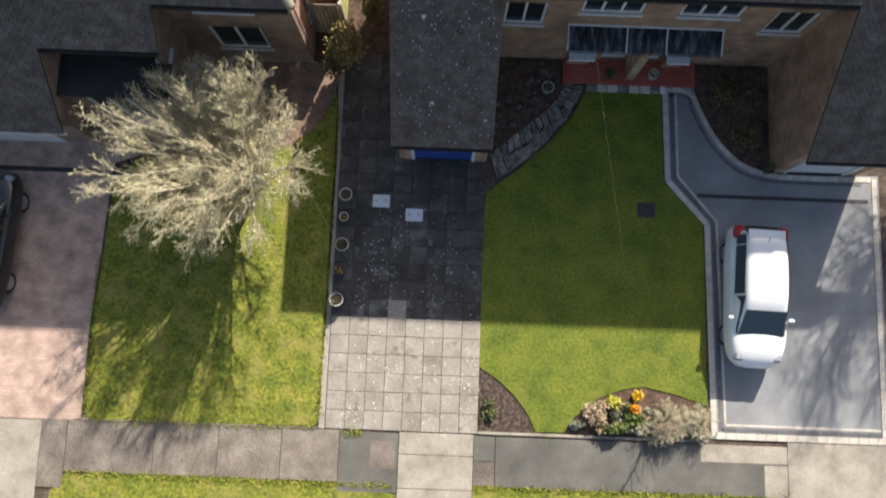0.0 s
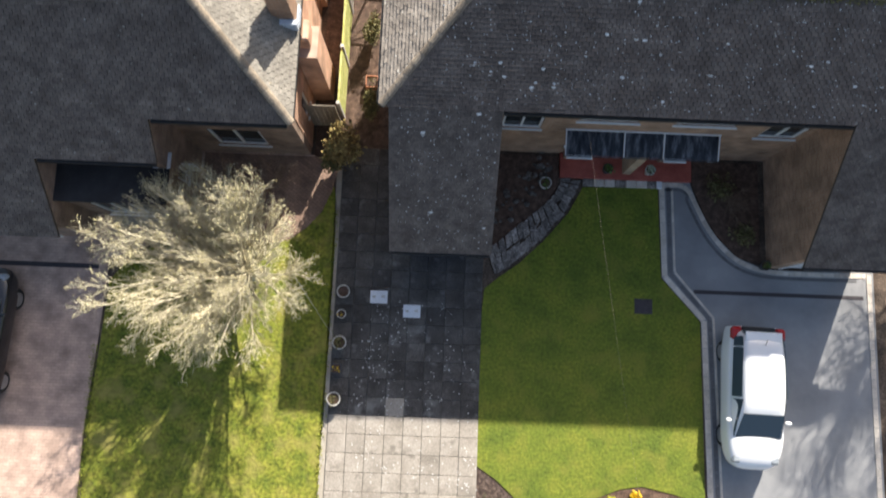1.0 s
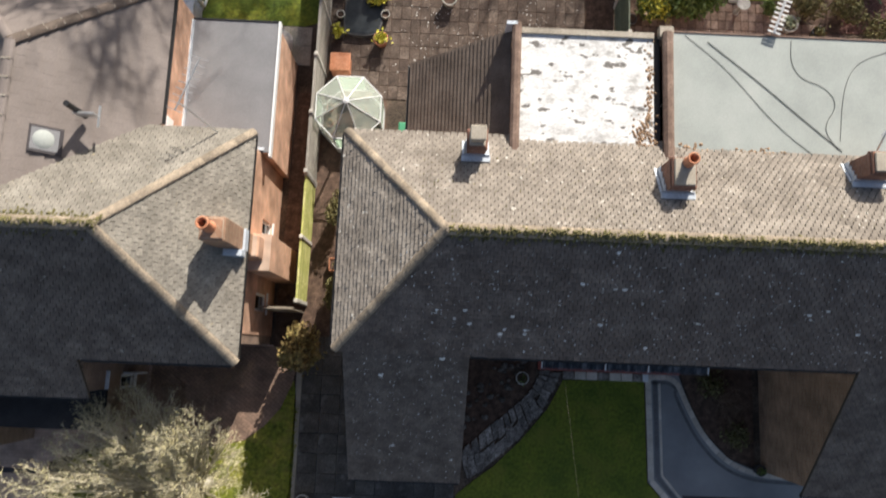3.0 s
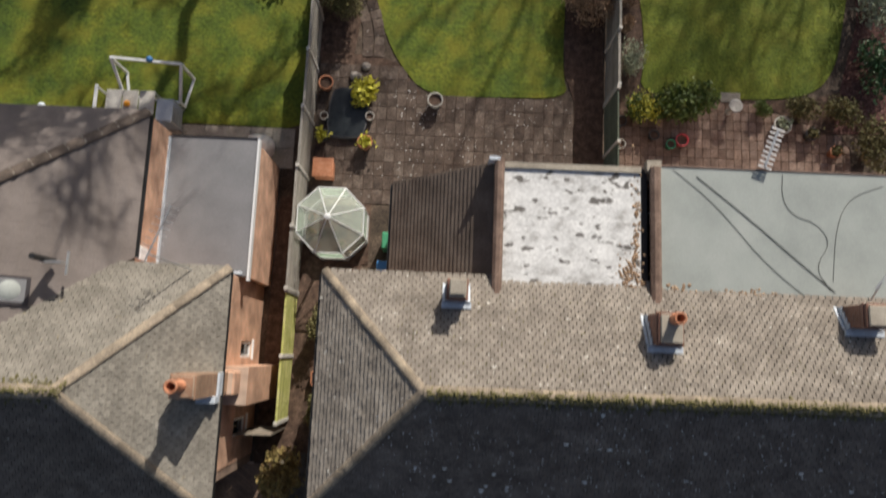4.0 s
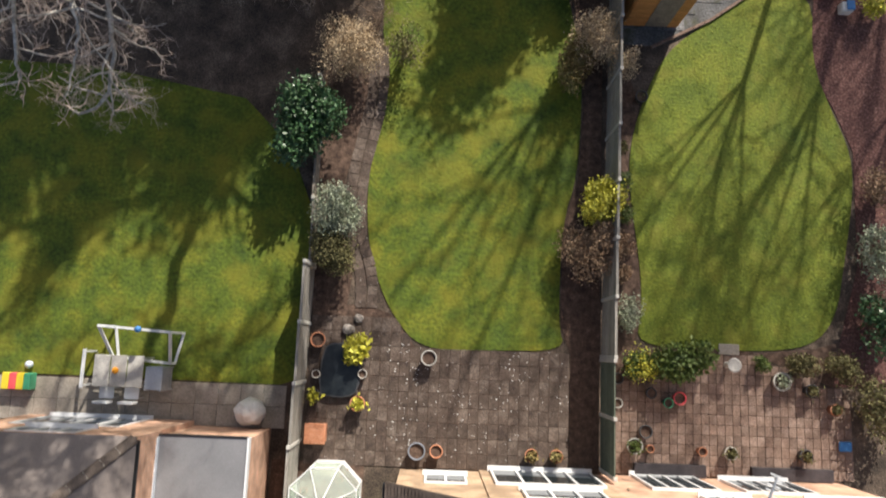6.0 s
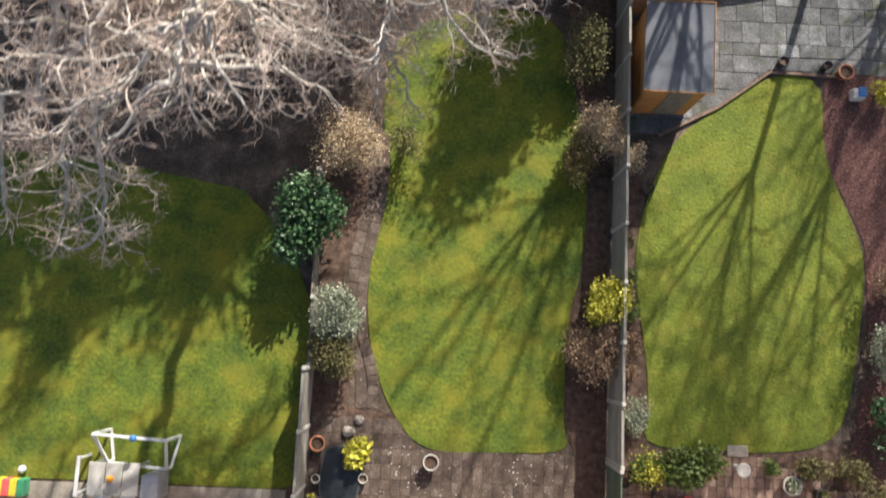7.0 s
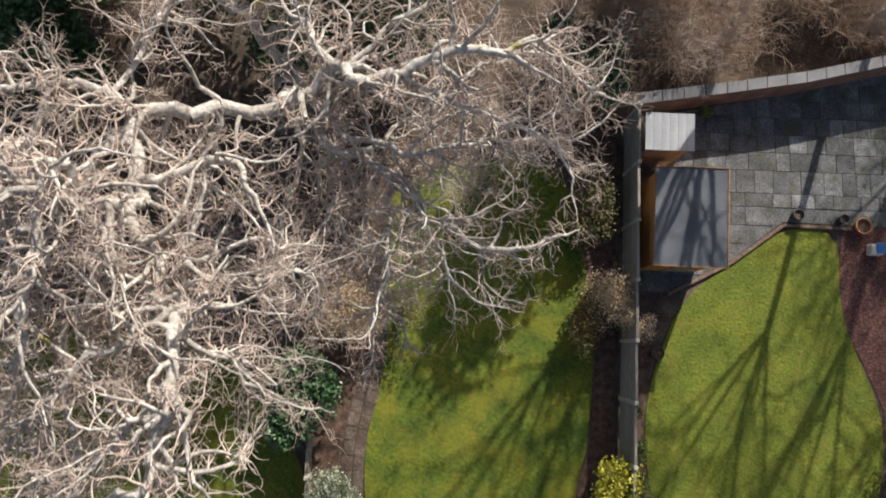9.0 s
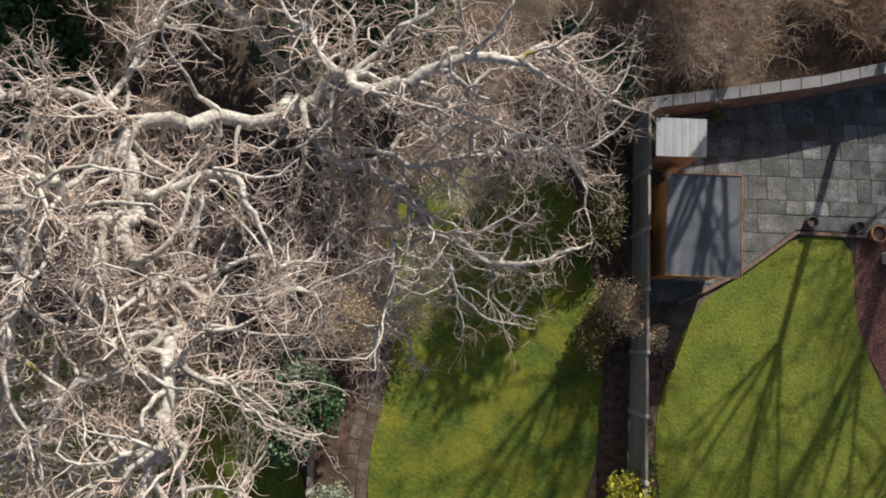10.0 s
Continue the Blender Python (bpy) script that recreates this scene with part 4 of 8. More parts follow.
def chimney(x, y, z0, w, d, h, pots, label, cap=CONCRETE, brick=BRICK_RED, capped=False):
    """A brick stack with oversailing courses, lead apron, stepped side flashing and pots."""
    c = thing("chimney", (x, y, z0), label, "chimney")
    part("shaft", boxes((x - w / 2, x + w / 2, y - d / 2, y + d / 2, z0, z0 + h - 0.16), bevel=0.008), brick, c)
    part("course", boxes((x - w / 2 - 0.025, x + w / 2 + 0.025, y - d / 2 - 0.025, y + d / 2 + 0.025, z0 + h - 0.159, z0 + h - 0.08), bevel=0.006), brick, c)
    part("course", boxes((x - w / 2, x + w / 2, y - d / 2, y + d / 2, z0 + h - 0.079, z0 + h), bevel=0.006), brick, c)
    part("cap", boxes((x - w / 2 + 0.03, x + w / 2 - 0.03, y - d / 2 + 0.03, y + d / 2 - 0.03, z0 + h + 0.001, z0 + h + 0.05), bevel=0.02), cap, c)
    slope = (RIDGE_Z - EAVE_Z) / (EAVE_B - RIDGE_Y)
    top = lambda yy: EAVE_Z + (EAVE_B - yy) * slope
    bm = bmesh.new()
    beam(bm, (x - w / 2 - 0.12, y - d / 2 - 0.1, top(y - d / 2 - 0.1) + 0.1), (x + w / 2 + 0.12, y - d / 2 - 0.1, top(y - d / 2 - 0.1) + 0.1), 0.13, 0.04)
    part("flashing", bm, LEAD, c)
    part("flashing", boxes((x - w / 2 - 0.1, x + w / 2 + 0.1, y - d / 2 - 0.02, y - d / 2 - 0.003, top(y - d / 2), top(y - d / 2) + 0.22)), LEAD, c)
    for sx in (-1, 1):
        xx = x + sx * (w / 2 + 0.012)
        for k in range(4):
            ya, yb = y - d / 2 + d * k / 4, y - d / 2 + d * (k + 1) / 4
            part("flashing", boxes((xx - 0.009, xx + 0.009, ya, yb, top(yb) - 0.05, top(ya) + 0.16)), LEAD, c)
        bm = bmesh.new()
        beam(bm, (xx + sx * 0.06, y - d / 2, top(y - d / 2) + 0.045), (xx + sx * 0.06, y + d / 2, top(y + d / 2) + 0.045), 0.06, 0.02)
        part("flashing", bm, LEAD, c)
    for px, py in pots:
        if capped:
            part("pot", boxes((px - 0.15, px + 0.15, py - 0.14, py + 0.14, z0 + h + 0.051, z0 + h + 0.3), (px - 0.18, px + 0.18, py - 0.17, py + 0.17, z0 + h + 0.301, z0 + h + 0.36), bevel=0.02), CONCRETE, c, "square pale chimney terminal")
        else:
            part("pot", lathe(bmesh.new(), [(0.125, 0), (0.13, 0.05), (0.105, 0.1), (0.105, 0.27), (0.13, 0.29), (0.13, 0.35), (0.095, 0.35), (0.095, 0.05), (0, 0.05)], 16, (px, py, z0 + h + 0.05)), TERRA, c, "terracotta chimney pot", True)
    return c


chimney(3.06, 11.98, 5.0, 0.42, 0.42, 1.12, [(3.06, 12.0)], "short brick chimney with a square pale terminal", capped=True)
chimney(7.5, 11.3, 5.1, 0.52, 0.66, 1.4, [(7.56, 11.5)], "brick party chimney with one terracotta pot")
chimney(12.0, 11.75, 5.0, 0.62, 0.5, 1.35, [], "brick chimney with lead flashing by the flat roof")
# --- the house next door on the drive side, with hipped roof
CF, CB, CR, CEZ, CRZ = 6.82, 12.44, 9.57, 4.52, 6.95
h = thing("house", (-7, 9.5, 0), "brick house with hipped tiled roof and external chimney", "house")
ch = [(-5.26, -3.72, 0.85, 2.3), (-5.3, -3.7, 3.2, 4.3)]
part("wall", opening_wall(bmesh.new(), "y", 7.3, 0.25, -6.1, -2.6, -0.2, 4.55, ch), BRICK_C, h)
for q in ch:
    window(h, "y", 7.36, -1, *q, 2)
sh = [(10.3, 10.75, 0.9, 2.0), (8.2, 8.7, 0.95, 2.1)]
part("wall", opening_wall(bmesh.new(), "x", -2.8, 0.22, 7.55, 12.4, -0.2, 4.55, sh), BRICK_ORANGE, h)
for q in sh:
    window(h, "x", -2.64, 1, *q, 1)
part("wall", boxes((-16, -2.6, 12.2, 12.4, -0.2, 4.46)), BRICK_ORANGE, h)
part("wall", boxes((-9.2, -6.1, 6.5, 6.75, -0.2, 3.9), (-6.3, -6.1, 6.75, 7.3, -0.2, 4.4)), BRICK_C, h)
part("wall", boxes((-9.45, -9.22, 4.35, 6.7, -0.2, 2.3), (-16, -9.45, 4.35, 4.6, -0.2, 2.2)), BRICK_C, h)
part("garage_door", boxes((-12.9, -10.2, 4.3, 4.345, 0.03, 1.9), bevel=0.01), UPVC, h, "white garage door")
part("porch_step", boxes((-8.6, -6.9, 4.75, 5.09, -0.1, 0.13), bevel=0.02), CONCRETE, h)
cs = (CRZ - CEZ) / (CR - CF)
bm = bmesh.new()


def c_plate(pts, down=0.07):
    hi = [bm.verts.new(p) for p in pts]
    lo = [bm.verts.new((p[0], p[1], p[2] - down)) for p in pts]
    bm.faces.new(hi)
    bm.faces.new(lo[::-1])
    for i in range(len(pts)):
        bm.faces.new((hi[i], lo[i], lo[(i + 1) % len(pts)], hi[(i + 1) % len(pts)]))


CH = -4.82
c_plate([(-16, CF, CEZ), (-2.28, CF, CEZ), (CH, CR, CRZ), (-16, CR, CRZ)])
c_plate([(-16, CB, CEZ), (-16, CR, CRZ), (CH, CR, CRZ), (-2.28, CB, CEZ)])
c_plate([(-2.28, CF, CEZ), (-2.28, CB, CEZ), (CH, CR, CRZ)])
c_plate([(-9.2, 5.88, CEZ - 0.92 * cs), (-5.95, 5.88, CEZ - 0.92 * cs), (-5.95, CF, CEZ), (-9.2, CF, CEZ)])
c_plate([(-16, 4.02, CEZ - 2.78 * cs), (-9.2, 4.02, CEZ - 2.78 * cs), (-9.2, CF, CEZ), (-16, CF, CEZ)])
part("roof_deck", bm, UNDER, h)
# brick cheeks under the roof's steps
for x, y0 in ((-9.43, 4.4), (-6.345, 6.1)):
    bm = bmesh.new()
    top = lambda y: CEZ + (y - CF) * cs - 0.1
    pts = [(y0, top(y0) - 0.6), (7.3, top(y0) - 0.6), (7.3, top(7.3)), (y0, top(y0))]
    A = [bm.verts.new((x, y, z)) for y, z in pts]
    B = [bm.verts.new((x + 0.22, y, z)) for y, z in pts]
    bm.faces.new(A)
    bm.faces.new(B[::-1])
    for i in range(4):
        bm.faces.new((A[i], B[i], B[(i + 1) % 4], A[(i + 1) % 4]))
    part("wall", bm, BRICK_C, h)
part("porch_roof", boxes((-9.2, -6.08, 4.96, 6.48, 2.5, 2.6)), BLACK_FELT, h, "black felt flat porch roof")
part("porch_wall", opening_wall(bmesh.new(), "x", -6.34, 0.22, 5.1, 6.5, -0.2, 2.49, [(5.95, 6.35, 0.95, 1.75)]), BRICK_C, h)
pw = window(h, "x", -6.16, 1, 5.95, 6.35, 0.95, 1.75, 1)
part("casement", boxes((-6.1, -5.72, 6.36, 6.41, 0.99, 1.71), bevel=0.01), UPVC, pw, "white casement standing open")
part("porch_wall", boxes((-6.34, -6.121, 6.0, 6.749, 2.61, 3.6), (-6.34, -6.121, 6.5, 6.749, -0.2, 2.6)), BRICK_C, h)
part("porch_wall", opening_wall(bmesh.new(), "y", 5.1, 0.2, -9.2, -6.35, -0.2, 2.49, [(-8.7, -6.9, 0.15, 2.15)]), BRICK_C, h)
window(h, "y", 5.16, -1, -8.7, -6.9, 0.15, 2.15, 3, name="porch_window")
part("lead_corner", boxes((-6.5, -6.02, 6.0, 6.47, 2.602, 2.63), bevel=0.008), LEAD, h)
hv = Vector((CH + 2.28, 0, CRZ - CEZ))
up_c = hv.length
planes = [slope_plane(-16, -2.28, CF, CEZ, CR, CRZ, 0, -2.28 - CH), slope_plane(-16, -2.28, CB, CEZ, CR, CRZ, 0, -2.28 - CH),
          slope_plane(-9.2, -5.95, 5.88, CEZ - 0.92 * cs, CF + 0.02, CEZ + 0.02), slope_plane(-16, -9.2, 4.02, CEZ - 2.78 * cs, CF + 0.02, CEZ + 0.02),
          (Vector((-2.28, CF, CEZ)), Vector((0, 1, 0)), hv, up_c, lambda t: ((CR - CF) * t / up_c, CB - CF - (CB - CR) * t / up_c))]
# same shade-coloured tile copy on this house's front slopes
tile_roof(h, [planes[0], planes[2], planes[3]], TILE_SHADE, 22, "lichen-spotted tiles on the sun-averted slopes, with shade put into their colour", w=0.2, gauge=0.125, joint=0.012, rough=0.4)
tile_roof(h, [planes[1], planes[4]], TILE_C, 21, "weathered brown plain tiles with moss", w=0.185, gauge=0.12, joint=0.014, rough=0.5)
ridge_line(h, (-16, CR, CRZ + 0.02), (CH, CR, CRZ + 0.02))
ridge_line(h, (-2.28, CF + 0.02, CEZ + 0.03), (CH, CR, CRZ + 0.02), 0.11)
ridge_line(h, (-2.28, CB - 0.02, CEZ + 0.03), (CH, CR, CRZ + 0.02), 0.11)
part("fascia", boxes((-5.9, -2.42, CF + 0.02, CF + 0.06, CEZ - 0.22, CEZ - 0.06)), UPVC, h)
part("fascia", boxes((-16, -9.2, 4.04, 4.08, CEZ - 2.78 * cs - 0.25, CEZ - 2.78 * cs - 0.07)), UPVC, h)
part("gutter", boxes((-2.34, -2.24, CF + 0.1, CB - 0.1, CEZ - 0.15, CEZ - 0.05)), BLACK, h)
part("gutter", boxes((-5.9, -2.42, CF - 0.09, CF + 0.01, CEZ - 0.16, CEZ - 0.06)), BLACK, h)
part("porch_gutter", boxes((-9.15, -6.0, 5.79, 5.88, CEZ - 0.92 * cs - 0.16, CEZ - 0.92 * cs - 0.06)), BLACK, h)
# rear wing with hipped brown roof
WX0, WE, WY = -4.68, 4.3, 16.27
part("wing_wall", opening_wall(bmesh.new(), "y", 16.0, 0.25, -9.8, -4.75, -0.2, 4.2, [(-9.0, -6.0, 0.2, 2.3), (-8.2, -6.4, 2.8, 3.8)]), BRICK_ORANGE, h)
window(h, "y", 16.26, 1, -9.0, -6.0, 0.2, 2.3, 4)
window(h, "y", 16.26, 1, -8.2, -6.4, 2.8, 3.8, 3)
part("wing_wall", boxes((-4.96, -4.74, 12.45, 16.0, -0.2, 4.2)), BRICK_ORANGE, h)
part("wing_wall", boxes((-9.8, -9.58, 12.45, 16.0, -0.2, 4.2)), BRICK_ORANGE, h)
wh, wr = 2.6, 2.05
bm = bmesh.new()
c_plate([(WX0, 12.5, WE), (WX0, WY, WE), (WX0 - wh, WY - wh, WE + wr), (WX0 - wh, 10.1, WE + wr)])
c_plate([(WX0, WY, WE), (WX0 - 2 * wh, WY, WE), (WX0 - wh, WY - wh, WE + wr)])
c_plate([(WX0 - 2 * wh, 12.5, WE), (WX0 - wh, 10.1, WE + wr), (WX0 - wh, WY - wh, WE + wr), (WX0 - 2 * wh, WY, WE)])
part("roof_deck", bm, UNDER, h)
wv = Vector((-wh, 0, wr))
wv2 = Vector((0, -wh, wr))
wl = wv.length
tile_roof(h, [(Vector((WX0, 9.5, WE)), Vector((0, 1, 0)), wv, wl, lambda t: (3.1 - 2.35 * t / wl, WY - 9.5 - wh * t / wl)),
              (Vector((WX0 - 2 * wh, WY, WE)), Vector((1, 0, 0)), wv2, wl, lambda t: (wh * t / wl, 2 * wh - wh * t / wl)),
              (Vector((WX0 - 2 * wh, 9.5, WE)), Vector((0, 1, 0)), Vector((wh, 0, wr)), wl, lambda t: (3.1 - 2.35 * t / wl, WY - 9.5 - wh * t / wl))], TILE_B, 31, "smooth brown roof tiles of the rear wing", joint=0.003, rough=0.1, w=0.3, gauge=0.3)
peak = (WX0 - wh, WY - wh, WE + wr + 0.03)
ridge_line(h, (WX0 - 0.02, WY - 0.02, WE + 0.04), peak, 0.13, 0.42, LEAN_TILE)
ridge_line(h, (WX0 - 2 * wh + 0.02, WY - 0.02, WE + 0.04), peak, 0.12, 0.42, TILE_B)
ridge_line(h, (WX0 - wh, 10.25, WE + wr + 0.03), peak, 0.13, 0.42, TILE_B)
for a, b in (((WX0 - 0.02, WY - 0.02, WE + 0.075), (peak[0], peak[1], peak[2] + 0.035)), ((WX0 - wh, 10.25, WE + wr + 0.065), (peak[0], peak[1], peak[2] + 0.035))):
    run = Vector(b) - Vector(a)
    for k in range(1, round(run.length / 0.42)):
        at = Vector(a) + run * (k / round(run.length / 0.42)) + Vector((0, 0, 0.005))
        side = run.cross(Vector((0, 0, 1))).normalized() * 0.095
        part("mortar_joint", beam(bmesh.new(), at - side, at + side, 0.035, 0.05), CONCRETE, h)
part("gutter", boxes((-4.67, -4.6, 12.6, 16.2, 4.2, 4.27)), BLACK, h)
# flat-roofed side room
part("side_room_wall", boxes((-2.62, -2.4, 12.42, 15.9, -0.2, 2.66)), BRICK_ORANGE, h)
part("side_room_wall", boxes((-4.73, -2.4, 15.9, 16.1, -0.2, 2.66)), BRICK_ORANGE, h)
part("flat_roof", boxes((-4.73, -2.37, 12.42, 16.14, 2.67, 2.75)), FELT_D, h, "dark grey flat felt roof")
part("roof_edge", boxes((-2.368, -2.31, 12.3, 16.16, 2.6, 2.79)), UPVC, h)
part("roof_edge", boxes((-4.73, -2.37, 16.142, 16.18, 2.62, 2.775)), BLACK, h)
part("abutment_flashing", boxes((-4.738, -4.7, 12.5, 16.1, 2.751, 2.86)), LEAD, h)
part("abutment_flashing", boxes((-4.69, -2.5, 12.46, 12.54, 2.751, 2.8)), LEAD, h)
part("vent_box", boxes((-4.738, -4.69, 12.6, 12.95, 3.5, 3.95), bevel=0.02), UPVC, h)
# roof window and flue
WZ = lambda x: WE + (WX0 - x) * wr / wh
rw = thing("roof_window", (-6.55, 11.6, WZ(-6.55)), "square roof window with a round frosted dome", "roof window")
part("frame", beam(bmesh.new(), (-6.28, 11.6, WZ(-6.28) + 0.05), (-6.82, 11.6, WZ(-6.82) + 0.05), 0.62, 0.1), IRON, rw)
part("pane", beam(bmesh.new(), (-6.33, 11.6, WZ(-6.33) + 0.085), (-6.77, 11.6, WZ(-6.77) + 0.085), 0.5, 0.06), FELT_D, rw)
bm = lathe(bmesh.new(), [(0.22, 0), (0.16, 0.035), (0, 0.05)], 20)
bm.transform(pose(-6.55, 11.6, WZ(-6.55) + 0.12, 0, math.degrees(math.atan2(wr, wh)), 0))
part("dome", bm, FELT_G, rw, "frosted grey-white dome", True)
fl = thing("roof_flue", (-5.9, 12.3, 5.6), "black roof flue with a steel bracket", "flue")
part("pipe", beam(bmesh.new(), (-5.9, 12.3, 5.5), (-5.9, 12.3, 6.35), 0.13, 0.13, 12), BLACK, fl)
part("bracket", boxes((-5.95, -5.5, 12.22, 12.26, 5.7, 5.95), (-5.52, -5.48, 12.0, 12.5, 5.65, 5.7)), STEEL, fl)
# external chimney
c = thing("chimney", (-2.6, 9.75, 0), "tall external brick chimney with a terracotta pot", "chimney")
part("shaft", boxes((-2.575, -1.98, 9.15, 10.1, 0, 3.3), bevel=0.01), BRICK_ORANGE, c)
part("shaft", boxes((-2.86, -2.3, 9.46, 9.98, 3.6, 6.12), bevel=0.01), BRICK, c)
part("shoulder", boxes((-2.575, -2.15, 9.4, 10.0, 3.3, 3.9), bevel=0.05), BRICK_ORANGE, c)
part("cap", boxes((-2.83, -2.33, 9.49, 9.95, 6.121, 6.16), bevel=0.02), BRICK, c)
part("pot", lathe(bmesh.new(), [(0.13, 0), (0.135, 0.05), (0.11, 0.12), (0.11, 0.46), (0.14, 0.48), (0.14, 0.55), (0.1, 0.55), (0.1, 0.05), (0, 0.05)], 16, (-2.62, 9.74, 6.14)), TERRA, c, "terracotta chimney pot", True)
part("flashing", boxes((-2.92, -2.24, 9.3, 9.455, 4.62, 4.95), (-2.296, -2.24, 9.46, 9.98, 4.4, 4.75), bevel=0.01), LEAD, c)
# television aerial on a bracket
ae = thing("tv_aerial", (-3.9, 12.6, 4.8), "thin metal television aerial on a pole", "aerial")
bm = beam(bmesh.new(), (-3.1, 12.3, 4.5), (-3.5, 12.45, 6.2), 0.035, 0.035, 6)
part("pole", bm, STEEL, ae)
part("boom", beam(bmesh.new(), (-3.6, 12.3, 6.2), (-3.15, 13.5, 6.25), 0.025), STEEL, ae)
for i in range(9):
    p = Vector((-3.6, 12.3, 6.2)).lerp(Vector((-3.15, 13.5, 6.25)), i / 8)
    part("element", beam(bmesh.new(), p + Vector((-0.2, 0.075, 0)), p + Vector((0.2, -0.075, 0)), 0.014), STEEL, ae)

# ---------------------------------------------------------------- porch between the two front doors
structure("porch_floor", boxes((5.42, 9.66, 6.88, 7.69, -0.2, 0.1), bevel=0.01), RED_TILE, "red tiled porch floor across both doors", "porch floor")
strip = thing("porch_step", (7.4, 6.78, 0), "row of pale step slabs below the porch", "step", kind="structure")
for i in range(7):
    part("slab", boxes((6.17 + i * 0.35, 6.5 + i * 0.35, 6.64, 6.87, -0.1, 0.05), bevel=0.01), PALE if i % 3 else CRAZY, strip)
part("slab", boxes((8.55, 8.72, 6.64, 6.87, -0.1, 0.07), bevel=0.01), UPVC, strip)
cp = thing("porch_canopy", (7.35, 7.3, 2.4), "dusty translucent lean-to porch canopy with white bars", "canopy")
for a, b in ((5.2, 6.85), (6.9, 8.0), (8.05, 9.6)):
    bm = bmesh.new()
    q = [bm.verts.new(p) for p in ((a, 6.98, 2.25), (b, 6.98, 2.25), (b, 7.68, 2.43), (a, 7.68, 2.43))]
    bm.faces.new(q)
    bmesh.ops.solidify(bm, geom=bm.faces[:], thickness=0.012)
    part("sheet", bm, POLY, cp)
for x in (5.18, 6.875, 8.025, 9.62):
    part("bar", beam(bmesh.new(), (x, 6.97, 2.265), (x, 7.68, 2.45), 0.028, 0.045), UPVC, cp)
part("front_rail", boxes((5.15, 9.65, 6.95, 6.97, 2.2, 2.235)), POLY, cp)
part("wall_rail", boxes((5.15, 9.65, 7.66, 7.697, 2.44, 2.49)), UPVC, cp)
part("post", boxes((7.42, 7.68, 7.05, 7.69, 0.1, 2.2)), BRICK_PALE, cp, "brick pier between the doors")
for x0, x1 in ((5.47, 6.28), (8.5, 9.2)):
    part("window_board", boxes((x0, x1, 7.27, 7.69, 0.85, 0.93), bevel=0.01), UPVC, cp)
    part("window_board", boxes((x0 + 0.05, x1 - 0.05, 7.5, 7.69, 0.1, 0.85)), BRICK, cp)

# ---------------------------------------------------------------- slabs
rng = random.Random(3)


def slab_field(owner, xs, ys, z, material, joint, keep, name="slab", jitter=0.006, cap=300):
    """Slabs of one size share a mesh; each is an object of its own."""
    kinds = {}
    for i in range(len(xs) - 1):
        for j in range(len(ys) - 1):
            w, d = xs[i + 1] - xs[i] - joint, ys[j + 1] - ys[j] - joint
            cx, cy = (xs[i] + xs[i + 1]) / 2, (ys[j] + ys[j + 1]) / 2
            if not keep(cx, cy):
                continue
            key = (round(w, 2), round(d, 2))
            if key not in kinds:
                bm = boxes((-w / 2, w / 2, -d / 2, d / 2, -0.06, 0.0), bevel=0.008)
                me = bpy.data.meshes.new(name)
                bm.to_mesh(me)
                bm.free()
                me.materials.append(material)
                kinds[key] = me
            ob = new(name, kinds[key])
            ob.matrix_basis = pose(cx, cy, z + rng.uniform(-jitter, jitter), rng.uniform(-0.4, 0.4), rng.uniform(-0.4, 0.4), rng.uniform(-0.25, 0.25))
            adopt(ob, owner)


drive = thing("slab_drive", (0.7, 0, 0), "drive of square concrete slabs with darker joints", "drive", kind="structure")
part("bedding", solid([(-1.6, 7.6), (0.34, 7.6), (0.34, 4.15), (3.06, 4.15), (3.02, 3.2), (3.03, -2.2), (3.03, -4.2), (-1.74, -4.2)], -0.2, -0.02), TARMAC, drive)
cols = [-1.55 + 0.574 * i for i in range(9)]
rows = [-4.2 + 0.562 * i for i in range(22)]
# slabs above the house's shadow edge take the copy darkened by shade and stain
shade_stained = set()
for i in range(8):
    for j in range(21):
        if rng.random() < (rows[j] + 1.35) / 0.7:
            shade_stained.add((i, j))
on_drive = lambda x, y: (y < 4.0 or x < 0.2) and y < 7.4
cell = lambda x, y: (int((x - cols[0]) / 0.574), int((y - rows[0]) / 0.562))
slab_field(drive, cols, rows, 0.006, SLAB, 0.014, lambda x, y: on_drive(x, y) and cell(x, y) not in shade_stained)
slab_field(drive, cols, rows, 0.006, SHADE_STAINED, 0.014, lambda x, y: on_drive(x, y) and cell(x, y) in shade_stained)
part("edge_strip", boxes((-1.74, -1.57, -4.2, 7.5, -0.1, 0.0)), CONCRETE, drive)

patio = thing("back_patio", (2.7, 17, 0), "weathered dark brown paved patio", "patio", kind="structure")
part("bedding", solid([(-1.36, 15.1), (6.72, 15.1), (6.72, 18.68), (2.0, 18.6), (1.6, 19.1), (1.1, 19.72), (0.3, 20.0), (-1.36, 19.9)], -0.2, -0.016), SOIL, patio)
slab_field(patio, [-1.36 + 0.3106 * i for i in range(27)], [15.1 + 0.451 * i for i in range(11)], 0.0, FLAG, 0.012,
           lambda x, y: (y < 18.6 or x < 1.9 - (y - 18.6) * 0.75) and not (x < 0.9 and y < 15.2))
mid_path = thing("garden_path", (0, 23, 0), "narrow curving path of worn stones beside the lawn", "path", kind="structure")
centre = smooth_line([(0.3, 19.9), (0.28, 21.0), (-0.2, 22.2), (-0.22, 24.0), (0.1, 25.6), (0.35, 26.9), (0.25, 28.6)], 2, False)
